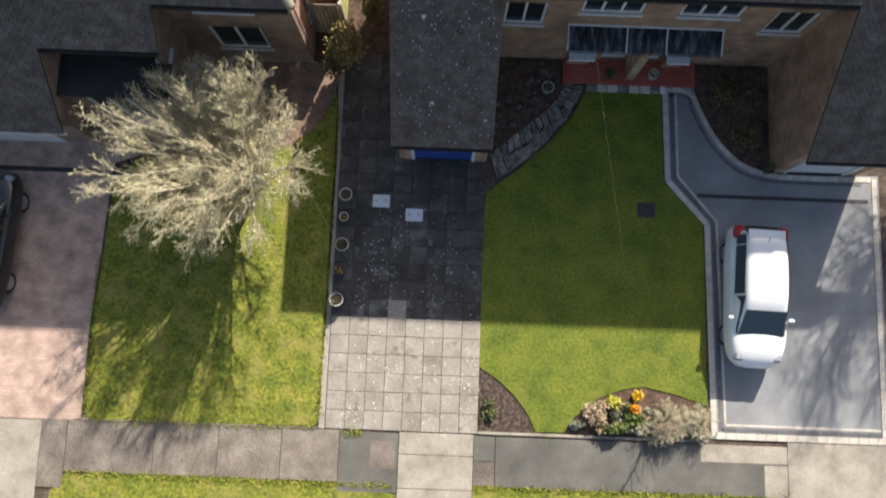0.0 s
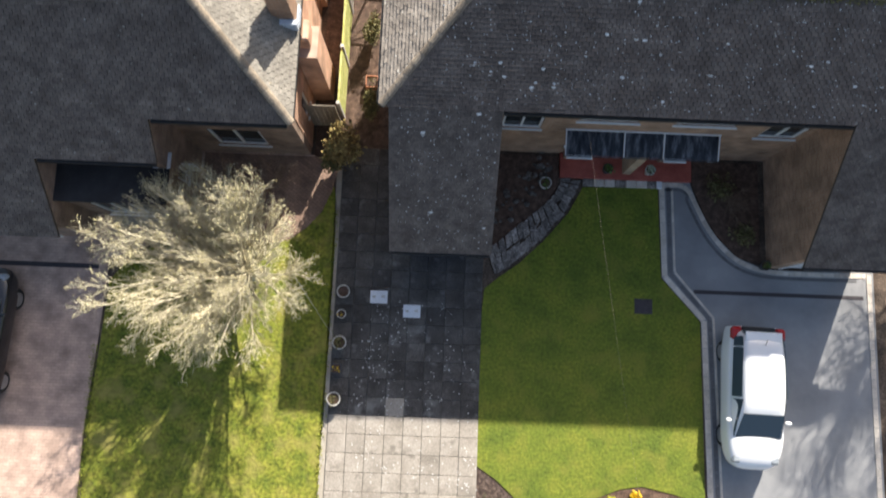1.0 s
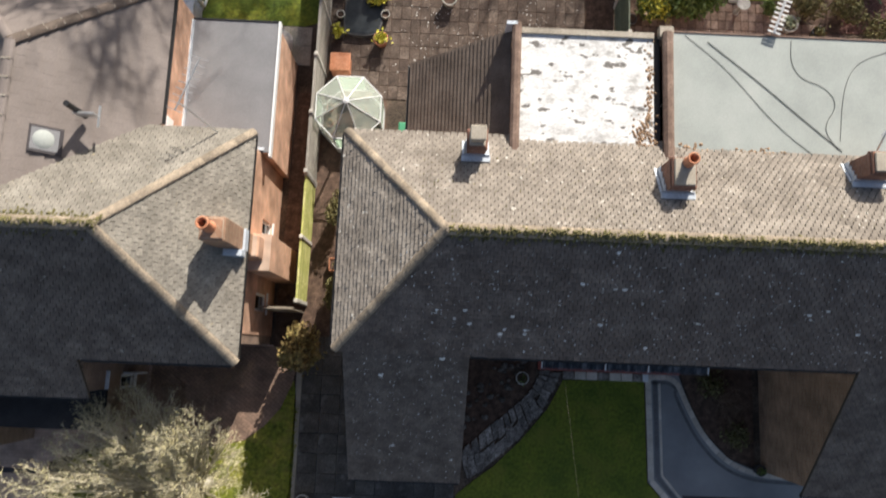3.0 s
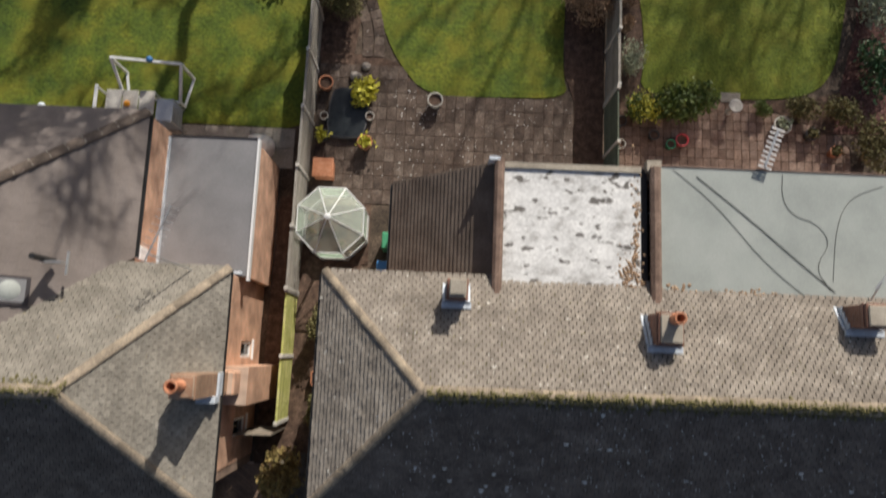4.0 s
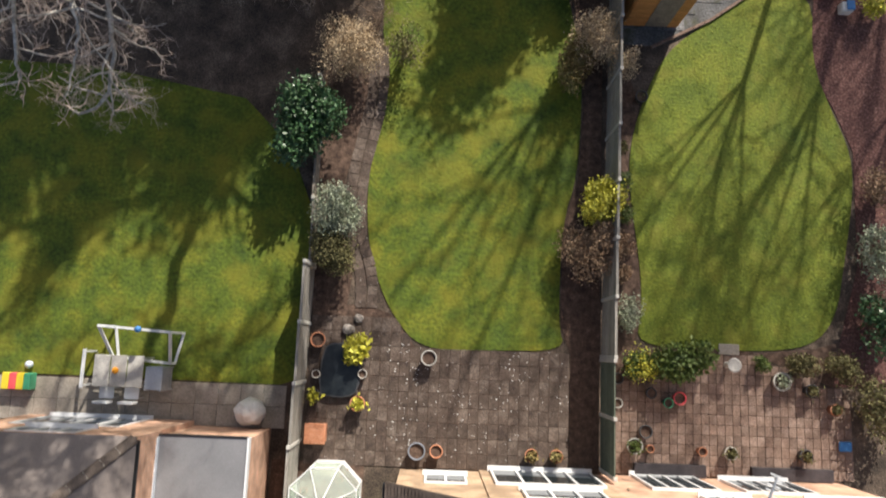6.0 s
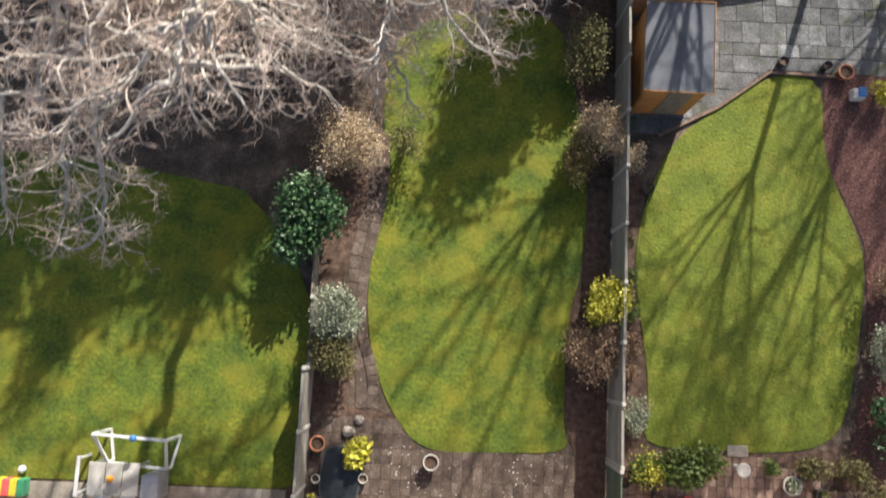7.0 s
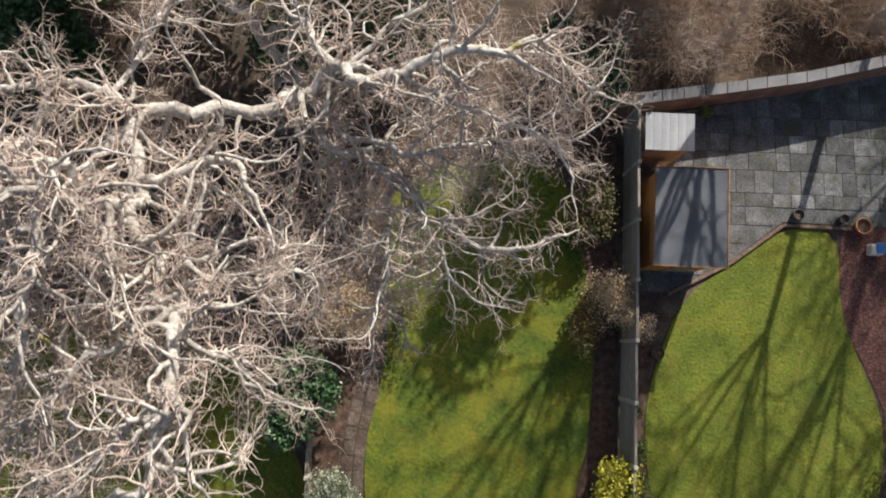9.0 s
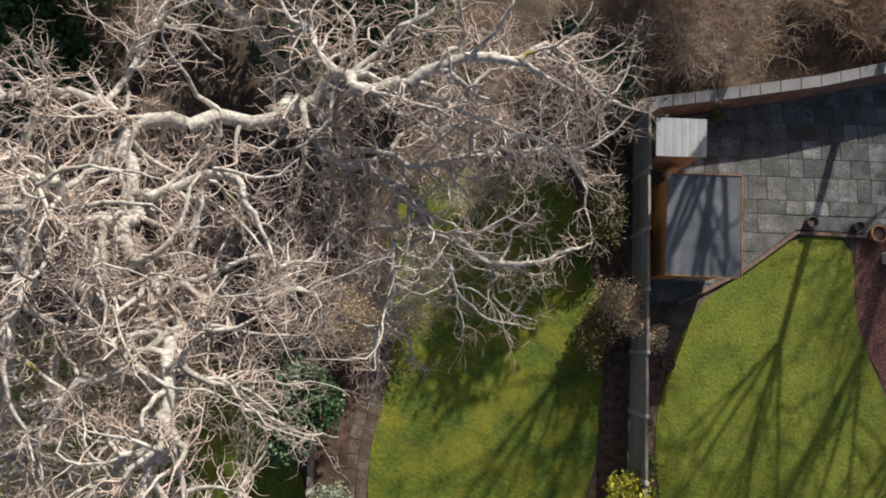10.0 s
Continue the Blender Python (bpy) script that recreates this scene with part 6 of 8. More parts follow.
# the small tree on the front lawn, thick with opening buds
rng = random.Random(9)
FX, FY = -4.05, 3.3
ft = thing("front_tree", (FX, FY, 0), "rounded small tree thick with pale opening buds", "tree")
plan = [(8, 9, 1.2, 0.024, 0.05, -0.01, 0.3), (5, 8, 0.55, 0.011, 0.08, 0.0, 0.34), (4, 3, 0.28, 0.0062, 0.14, 0.015, 0.45), (3, 0, 0, 0, 0.16, 0, 0.5)]
segs, tips = {i: [] for i in range(4)}, []
for k in range(58):
    a = 2 * math.pi * (k * 0.381966) + rng.gauss(0, 0.15)
    out = 0.2 + 1.1 * ((k + 0.5) / 58) ** 0.6
    d = Vector((math.cos(a) * out * 1.1 - 0.5, math.sin(a) * out * 1.12 + 0.1, 1.0))
    base = Vector((FX + math.cos(a) * 0.16, FY + math.sin(a) * 0.16, 1.1 + rng.uniform(0, 0.6)))
    reach = 1.0 + 0.3 * max(0.0, -math.cos(a))
    grow(segs, tips, rng, base, d, rng.uniform(2.3, 2.9) * reach, 0.046, 0, plan)
adopt(new("trunk", twig_mesh("trunk", [(Vector((FX, FY, -0.1)), Vector((FX, FY, 0.6)), 0.17, 0.15), (Vector((FX, FY, 0.6)), Vector((FX, FY, 1.2)), 0.15, 0.12)], OAK_BARK, 10)), ft)
adopt(new("branchwork", twig_mesh("branchwork", segs[0], TWIG_P, 5)), ft)["kind"] = "stuff"
adopt(new("twiggery", twig_mesh("twiggery", segs[1] + segs[2] + segs[3], TWIG_P, 3)), ft)["kind"] = "stuff"
cs = []
for s in segs[2] + segs[3]:
    if rng.random() < 0.55:
        cs.append(tuple(s[0].lerp(s[1], rng.random()) + Vector((rng.gauss(0, 0.02), rng.gauss(0, 0.02), rng.gauss(0, 0.02)))))
adopt(new("bud_mass", leaf_mesh("bud_mass", cs, 0.03, BUD, rng)), ft)["kind"] = "stuff"

# shrubs of the back gardens
bush(-1.6, 25.3, 1.2, 1.45, 1.9, LEAF_DARK, 3000, 0.1, "dark glossy evergreen shrub over the fence", seed=2)
bush(-0.75, 22.9, 0.9, 1.0, 1.7, LEAF_GREY, 3000, 0.05, "pale grey-green rounded shrub", seed=3)
bush(-0.65, 21.5, 0.85, 1.0, 1.5, LEAF_OLIVE, 2600, 0.052, "olive green shrub beside the path", seed=4)
bush(7.3, 23.4, 0.8, 0.85, 1.7, LEAF_LIME, 1500, 0.075, "bright yellow-green shrub by the fence", seed=5)
bush(7.2, 21.8, 1.0, 1.15, 1.4, LEAF_BROWN, 4000, 0.045, "dry brown rounded shrub by the fence", seed=6)
bush(-0.5, 28.2, 1.2, 1.15, 1.5, LEAF_STRAW, 4200, 0.042, "straw-coloured dry ornamental grass clump", seed=7)
bush(1.1, 28.3, 0.8, 0.9, 1.5, LEAF_OLIVE, 900, 0.045, "thin olive shrub with bare twigs", seed=8)
bush(6.6, 31.4, 0.9, 1.2, 1.6, LEAF_OLIVE, 2300, 0.055, "dark olive shrub in the far bed", seed=9)
bush(6.65, 28.0, 0.65, 1.2, 1.2, LEAF_RUST, 1900, 0.05, "brownish olive shrub in the long bed", seed=10)
bush(7.45, 28.7, 1.0, 1.0, 1.9, LEAF_STRAW, 3400, 0.038, "pale brown round shrub at the fence", seed=11)
bush(8.15, 27.9, 0.5, 0.5, 1.8, LEAF_STRAW, 800, 0.035, "small pale brown shrub at the fence", seed=12)
bush(8.45, 19.85, 0.5, 0.75, 0.8, LEAF_GREY, 700, 0.05, "grey-green low shrub beside the lawn", seed=13)
for i, (px, py, r, m, lab) in enumerate(((8.3, 21.2, 0.35, LEAF_BROWN, "brown dead-looking border plant"), (8.4, 22.2, 0.4, LEAF_BROWN, "brown dead-looking border plant"), (8.35, 23.2, 0.4, LEAF_GREEN, "green border plant by the fence"),
                                         (8.3, 24.2, 0.4, LEAF_GREEN, "green border plant by the fence"), (8.2, 25.3, 0.3, LEAF_OLIVE, "olive border plant by the fence"))):
    bush(px, py, r, r, 0.5, m, 350, 0.05, lab, "border_plant", 20 + i, cat="plant")
bush(10.2, 18.6, 1.0, 0.7, 1.0, LEAF_GREEN, 1100, 0.1, "broad green shrub at the patio edge", seed=30)
bush(9.0, 18.55, 0.75, 0.7, 0.8, LEAF_LIME, 450, 0.05, "yellow-green low shrub by the patio", seed=29)
bush(9.0, 18.5, 0.75, 0.6, 0.7, LEAF_GREEN, 900, 0.07, "low green shrub at the patio edge", seed=31)
bush(12.65, 18.62, 0.3, 0.28, 0.5, LEAF_GREEN, 260, 0.06, "small green plant at the patio edge", "border_plant", 32, cat="plant")
bush(13.9, 18.6, 0.8, 0.4, 0.7, LEAF_OLIVE, 600, 0.06, "low olive shrub at the patio edge", seed=33)
bush(15.0, 18.6, 0.7, 0.6, 0.9, LEAF_OLIVE, 600, 0.06, "olive shrub by the bark bed", seed=34)
bush(15.9, 17.2, 0.8, 1.3, 1.2, LEAF_OLIVE, 900, 0.07, "dense olive shrub beside the patio", seed=35)
bush(16.2, 20.0, 0.8, 1.0, 1.2, LEAF_DARK, 700, 0.09, "dark green shrub in the bark bed", seed=36)
bush(16.2, 22.0, 0.8, 1.1, 1.4, LEAF_GREY, 900, 0.07, "grey-green shrub in the bark bed", seed=37)
bush(16.6, 24.0, 0.9, 1.0, 1.3, LEAF_BROWN, 900, 0.06, "brown shrub in the bark bed", seed=38)
bush(16.6, 30.6, 0.5, 0.5, 0.8, LEAF_LIME, 350, 0.07, "yellow-green plant by the patio", seed=39)
bush(0.15, 18.6, 0.48, 0.48, 0.6, LEAF_LIME, 220, 0.13, "yellow-green fern beside the pond", "fern", 40, cat="plant")
# passage between the houses
bush(-1.2, 7.35, 0.8, 0.7, 2.2, LEAF_RUST, 1000, 0.08, "rust and green leafed shrub in the side passage", seed=50)
bush(-1.75, 7.0, 0.4, 0.45, 1.5, LEAF_OLIVE, 350, 0.08, "leggy green shrub beside the path", seed=51)
bush(-0.75, 8.9, 0.35, 0.5, 1.0, LEAF_OLIVE, 500, 0.06, "dusty olive shrub in the side passage", seed=52)
bush(-0.8, 11.4, 0.35, 0.7, 1.0, LEAF_OLIVE, 500, 0.06, "dusty olive shrub in the side passage", seed=53)
twig_bush(-5.0, 6.0, 1.0, 2.2, TWIG_B, 9, "bare dark twigs of a shrub before the house", 54)
twig_bush(-3.6, 6.3, 0.7, 1.8, TWIG_B, 7, "bare dark twigs of a shrub before the house", 55)
twig_bush(10.9, 6.2, 0.8, 0.9, TWIG_B, 8, "bare brown shrub in the shaded front bed", 56)
bush(10.5, 6.7, 0.5, 0.5, 0.5, LEAF_OLIVE, 250, 0.06, "low dark plant in the shaded front bed", "border_plant", 57, cat="plant")
bush(11.2, 5.2, 0.5, 0.45, 0.5, LEAF_OLIVE, 250, 0.06, "low dark plant in the shaded front bed", "border_plant", 58, cat="plant")
# front flower bed
bush(7.05, -3.1, 0.26, 0.24, 0.35, LEAF_LIME, 200, 0.06, "lime green border plant in the front bed", "border_plant", 60, cat="plant")
bush(7.15, -3.85, 0.4, 0.22, 0.4, LEAF_GREEN, 320, 0.06, "green border plant at the footway", "border_plant", 61, cat="plant")
bush(7.75, -3.6, 0.3, 0.3, 0.35, LEAF_GREEN, 250, 0.05, "green border plant in the front bed", "border_plant", 62, cat="plant")
bush(6.55, -3.45, 0.5, 0.4, 0.4, LEAF_STRAW, 450, 0.05, "dry straw-coloured perennial clump", "border_plant", 63, cat="plant")
bush(7.83, -2.9, 0.18, 0.18, 0.3, YELLOW, 130, 0.06, "clump of yellow spring flowers", "flowers", 64, cat="flowers")
bush(7.72, -3.3, 0.18, 0.17, 0.3, ORANGE, 130, 0.06, "clump of orange spring flowers", "flowers", 65, cat="flowers")
for i, (px, py) in enumerate(((8.5, -3.3), (9.0, -3.6), (9.45, -3.5), (8.8, -3.9), (9.6, -3.85), (8.2, -3.8))):
    twig_bush(px, py, 0.45, 0.6, TWIG_P, 9, "grey dry stems of a cut-back perennial", 70 + i, "dry_perennial", cat="plant")
    bush(px + 0.1, py, 0.35, 0.25, 0.3, LEAF_GREY if i % 2 else LEAF_OLIVE, 160, 0.05, "grey-green tuft in the front bed", "border_plant", 80 + i, cat="plant")
rng = random.Random(88)
for i in range(34):
    px = rng.uniform(6.0, 9.9)
    py = rng.uniform(-4.0, -3.15) if px > 6.7 else rng.uniform(-4.0, -3.6)
    m_ = rng.choice((LEAF_STRAW, LEAF_GREY, LEAF_OLIVE, LEAF_STRAW, LEAF_GREEN))
    bush(px, py, rng.uniform(0.14, 0.26), rng.uniform(0.12, 0.22), rng.uniform(0.12, 0.3), m_, 110, 0.04, "small weathered tuft in the dry front bed", "border_plant", 500 + i, cat="plant")
for i in range(12):
    twig_bush(rng.uniform(8.0, 9.9), rng.uniform(-4.0, -3.3), 0.4, rng.uniform(0.4, 0.7), TWIG_P, 10, "grey dry stems of a cut-back perennial", 560 + i, "dry_perennial", cat="plant")
sp = thing("bare_sapling", (8.35, -3.6, 0), "small bare sapling rising from the front bed", "tree")
segs, tips = {i: [] for i in range(3)}, []
grow(segs, tips, rng, (8.35, -3.6, 0), (0.02, 0.02, 1), 2.1, 0.032, 0, [(7, 9, 0.75, 0.016, 0.05, 0.02, 0.6), (4, 4, 0.35, 0.008, 0.1, 0.02, 0.5), (3, 0, 0, 0, 0.15, 0, 0.5)])
adopt(new("trunk", twig_mesh("trunk", segs[0], TWIG_B, 6)), sp)
adopt(new("twiggery", twig_mesh("twiggery", segs[1] + segs[2], TWIG_B, 4)), sp)["kind"] = "stuff"
bush(3.4, -3.4, 0.3, 0.4, 0.2, LEAF_GREEN, 130, 0.05, "low green weeds in the corner bed", "border_plant", 91, cat="plant")

# the wood behind the back wall
rng = random.Random(77)
for i in range(26):
    px, py = rng.uniform(-13, 17), rng.uniform(36.2, 41)
    if px > 7.5:
        py = max(py, 37.3 + (px - 8) * 0.22)
    twig_bush(px, py, rng.uniform(0.9, 1.5), rng.uniform(1.6, 2.8), rng.choice((TWIG, TWIG_B, TWIG_B)), 9, "bare brown thicket shrub in the wood", 200 + i, "thicket_shrub")
for i in range(22):
    px = rng.uniform(6.5, 18)
    py = 35.6 + (px - 8) * 0.2 + rng.uniform(0.6, 3.4)
    twig_bush(px, py, 1.5, rng.uniform(1.8, 2.8), rng.choice((TWIG, TWIG_S, TWIG_S)), 20, "tangled bare brown scrub behind the wall", 400 + i, "scrub")
for i, (px, py, r) in enumerate(((-9, 37.5, 1.6), (-5.5, 38.2, 1.5), (-1.0, 38.0, 1.6), (1.2, 37.5, 1.3), (-3.0, 36.0, 1.1), (5.6, 36.6, 0.9), (-11.5, 35, 1.5))):
    bush(px, py, r, r, 2.0, LEAF_DARK, 1100, 0.1, "dark ivy-like evergreen thicket in the wood", "evergreen_shrub", 230 + i)
for i, (px, py, hh) in enumerate(((-13.0, 37.6, 9.5), (-9.8, 38.4, 10.5), (-6.6, 38.0, 11.0), (-3.2, 38.6, 11.0), (0.2, 38.4, 10.5), (7.6, 39.2, 8.5))):
    bush(px, py, 2.4, 1.9, hh, LEAF_DARK, 6500, 0.18, "tall dark evergreen tree in the wood behind", "evergreen_tree", 300 + i, cat="tree")
for i, (px, py, r, hh) in enumerate(((-0.2, 36.0, 1.8, 6.0), (-8.6, 35.3, 1.6, 5.5), (6.5, 34.9, 0.8, 4.2))):
    bush(px, py, r, r * 0.75, hh, LEAF_DARK, 2600, 0.13, "ivy-clad evergreen rising behind the oak", "evergreen_shrub", 320 + i)
for i in range(22):
    twig_bush(rng.uniform(-9, 4.6), rng.uniform(29.5, 36), 1.2, rng.uniform(1.0, 2.4), rng.choice((TWIG, TWIG_B)), 7, "low bare undergrowth beneath the oak", 260 + i, "undergrowth")


def scatter_tufts(name, polys, per_m2, hgt, material, seed, label):
    """Grass blades over the lawns, as one object."""
    gen = np.random.RandomState(seed)
    pts = []
    for poly in polys:
        xs, ys = [p[0] for p in poly], [p[1] for p in poly]
        x0, x1, y0, y1 = max(min(xs), -14), min(max(xs), 18), max(min(ys), -7), max(ys)
        n = int((x1 - x0) * (y1 - y0) * per_m2)
        for x, y in zip(gen.uniform(x0, x1, n), gen.uniform(y0, y1, n)):
            if inside(poly, x, y):
                pts.append((x, y))
    c = np.array(pts)
    n = len(c)
    a = gen.uniform(0, 2 * math.pi, n)
    k = hgt * gen.uniform(0.5, 1.4, n)
    w = 0.02
    lean = gen.normal(0, 0.7, (n, 2)) * k[:, None]
    V = np.zeros((n, 3, 3))
    V[:, 0, 0], V[:, 0, 1] = c[:, 0] + np.cos(a) * w, c[:, 1] + np.sin(a) * w
    V[:, 1, 0], V[:, 1, 1] = c[:, 0] - np.cos(a) * w, c[:, 1] - np.sin(a) * w
    V[:, 2, :2], V[:, 2, 2] = c + lean, k
    V[:, :2, 2] = -0.005
    ob = raw(name, V.reshape(-1, 3).tolist(), (np.arange(n)[:, None] * 3 + np.array([0, 1, 2])).tolist(), material)
    return tagged(ob, label, "grass", kind="stuff")


scatter_tufts("grass", [LAWN_LEFT, LAWN_RIGHT, VERGE], 90, 0.022, BLADE, 1, "short rough grass blades over the lawns")
scatter_tufts("grass", [LAWN_FRONT], 50, 0.016, BLADE, 2, "short mown grass blades over the lawns")

gen = random.Random(15)
V, Fc = [], []
for (x0, y0, x1, y1), per in (((-9.2, -5.76, 0.6, -5.8), 700), ((3.0, -5.74, 12.4, -5.74), 600), ((-8.7, -4.2, -1.8, -4.2), 420), ((3.1, -4.15, 10.0, -4.15), 90), ((-1.05, -4.3, -0.4, -4.34), 60), ((-1.77, -4.0, -1.68, 5.5), 380), ((-8.8, -4.0, -8.85, 1.0), 300)):
    for _ in range(int(per * 2.2)):
        f = gen.random()
        swell = 0.05 + 0.06 * noise.noise(Vector((x0 + (x1 - x0) * f, y0 + (y1 - y0) * f, 0)) * 1.7)
        ox, oy = (0, gen.gauss(0, swell)) if abs(x1 - x0) > abs(y1 - y0) else (gen.gauss(0, swell), 0)
        px, py = x0 + (x1 - x0) * f + ox, y0 + (y1 - y0) * f + oy
        a, k = gen.uniform(0, 6.28), gen.uniform(0.03, 0.07)
        n0 = len(V)
        V += [(px + 0.02 * math.cos(a), py + 0.02 * math.sin(a), 0.0), (px - 0.02 * math.cos(a), py - 0.02 * math.sin(a), 0.0), (px + gen.gauss(0, 0.04), py + gen.gauss(0, 0.04), k)]
        Fc.append((n0, n0 + 1, n0 + 2))
tagged(raw("grass", V, Fc, BLADE), "ragged grass creeping over the paving edges", "grass", kind="stuff")

# ---------------------------------------------------------------- cars
def car(at, turn, paint, label):
    """A small five-door hatchback; its front points to -y before it is turned."""
    c = thing("car", (0, 0, 0), label, "car")
    st = [(-2.2, 0.34, 0.58, 0.34), (-2.16, 0.5, 0.66, 0.28), (-2.02, 0.68, 0.78, 0.24), (-1.8, 0.8, 0.87, 0.2), (-1.35, 0.88, 0.935, 0.2), (-0.9, 0.88, 0.955, 0.2), (-0.2, 0.88, 0.97, 0.2), (0.6, 0.88, 0.98, 0.2), (1.2, 0.895, 1.0, 0.2), (1.6, 0.84, 1.0, 0.22), (1.9, 0.8, 0.98, 0.24), (2.0, 0.76, 0.88, 0.3), (2.02, 0.7, 0.8, 0.34)]
    prof = [(-0.92, 0.0), (-1.02, 0.25), (-1.0, 0.55), (-0.97, 0.8), (-0.86, 0.96), (-0.5, 1.0), (0.0, 1.015)]
    prof = prof + [(-a, b) for a, b in prof[-2::-1]]
    V, Fc = [], []
    for y, w, top, low in st:
        for a, b in prof:
            V.append((a * w, y, low + (top - low) * b))
    m = len(prof)
    for i in range(len(st) - 1):
        for j in range(m - 1):
            Fc.append((i * m + j, (i + 1) * m + j, (i + 1) * m + j + 1, i * m + j + 1))
        Fc.append((i * m + m - 1, (i + 1) * m + m - 1, (i + 1) * m, i * m))
    Fc += [tuple(range(m)), tuple(range(len(V) - 1, len(V) - m - 1, -1))]
    ob = raw("body", V, Fc, paint, c, smooth=True)
    ob.modifiers.new("round", "SUBSURF").levels = 2
    ob.modifiers["round"].render_levels = 2
    cab = [(-1.25, 0.72, 0.9, 0.69, 0.92), (-0.5, 0.79, 0.955, 0.61, 1.36), (-0.1, 0.8, 0.96, 0.62, 1.46), (0.9, 0.79, 0.97, 0.6, 1.47), (1.4, 0.76, 0.98, 0.57, 1.42), (1.7, 0.74, 0.97, 0.55, 1.34), (1.9, 0.7, 0.93, 0.6, 0.98)]

    def ring(k, grow_=0.0):
        y, wb, zb, wt, zt = cab[k]
        return [(-wb - grow_, y, zb), (-wt - grow_, y, zt - 0.04), (-wt * 0.8, y, zt + grow_), (wt * 0.8, y, zt + grow_), (wt + grow_, y, zt - 0.04), (wb + grow_, y, zb)]
    V, Fc = [], []
    for k in range(len(cab)):
        V += ring(k)
    for i in range(len(cab) - 1):
        for j in range(5):
            Fc.append((i * 6 + j, (i + 1) * 6 + j, (i + 1) * 6 + j + 1, i * 6 + j + 1))
    ob = raw("roof", V, Fc, paint, c, smooth=True)
    ob.modifiers.new("round", "SUBSURF").levels = 2
    ob.modifiers["round"].render_levels = 2

    def pane(name, quad, inset=0.06, lift=0.008):
        q = [Vector(p) for p in quad]
        mid = sum(q, Vector()) / 4
        nrm = (q[1] - q[0]).cross(q[3] - q[0]).normalized()
        if nrm.dot(mid - Vector((0, 0.4, 0.6))) < 0:
            nrm = -nrm
        q = [p.lerp(mid, inset) + nrm * lift for p in q]
        V = q + [p - nrm * 0.02 for p in q]
        raw(name, V, [(0, 1, 2, 3), (7, 6, 5, 4), (0, 4, 5, 1), (1, 5, 6, 2), (2, 6, 7, 3), (3, 7, 4, 0)], CAR_GLASS, c)
    a, b = ring(0), ring(1)
    pane("windscreen", [a[1], a[4], b[4], b[1]], 0.05, 0.035)
    a, b = ring(5), ring(6)
    pane("rear_window", [a[1], a[4], b[4], b[1]], 0.08, 0.03)
    for s in (0, 5):
        t = 1 if s == 0 else 4
        for i, j in ((0, 2), (2, 4), (4, 5)):
            a, b = ring(i), ring(j)
            lo = lambda r: Vector(r[s]).lerp(Vector(r[t]), 0.08)
            hi = lambda r: Vector(r[s]).lerp(Vector(r[t]), 0.9)
            pane("side_window", [lo(a), lo(b), hi(b), hi(a)], 0.05, 0.03)
    for x in (-0.75, 0.75):
        for y in (-1.27, 1.22):
            wh = part("wheel", beam(bmesh.new(), (x - 0.1, y, 0.31), (x + 0.1, y, 0.31), 0.61, 0.61, 24), RUBBER, c)
            s = 1 if x > 0 else -1
            part("rim", beam(bmesh.new(), (x + s * 0.09, y, 0.31), (x + s * 0.112, y, 0.31), 0.42, 0.42, 16), RIM, wh)
            part("wheel_arch", beam(bmesh.new(), (x - 0.06 * s, y, 0.34), (x + 0.05 * s, y, 0.34), 0.7, 0.7, 24), BLACK, c)
        s = 1 if x > 0 else -1
        part("mirror", boxes((min(s * 0.8, s * 0.97), max(s * 0.8, s * 0.97), -0.82, -0.71, 0.92, 1.04), bevel=0.035), paint, c)
        part("headlight", boxes((min(s * 0.42, s * 0.7), max(s * 0.42, s * 0.7), -2.0, -1.72, 0.62, 0.825), bevel=0.06), LAMP_GLASS, c)
        part("tail_light", boxes((min(s * 0.5, s * 0.8), max(s * 0.5, s * 0.8), 1.6, 1.985, 0.8, 1.05), bevel=0.06), RED_LAMP, c, "red tail light")
    part("bumper", boxes((-0.4, 0.4, -2.19, -2.0, 0.32, 0.6), bevel=0.03), BLACK, c)
    part("spoiler", boxes((-0.54, 0.54, 1.56, 1.84, 1.31, 1.35), bevel=0.015), paint, c)
    part("tailgate_panel", boxes((-0.5, 0.5, 1.88, 2.0, 0.9, 1.02), bevel=0.03), BLACK, c)
    part("aerial", beam(bmesh.new(), (0, 1.45, 1.42), (0, 1.6, 1.55), 0.012), BLACK, c)
    part("number_plate", boxes((-0.26, 0.26, -2.204, -2.194, 0.4, 0.51)), UPVC, c)
    c.matrix_basis = pose(*at, 0, 0, turn)
    return c


car((11.22, 0.28, 0.0), -1.5, PAINT_W, "white five-door hatchback parked on the grey drive")
car((-12.1, 1.05, 0.008), 177, PAINT_K, "black hatchback parked on the pink block drive")


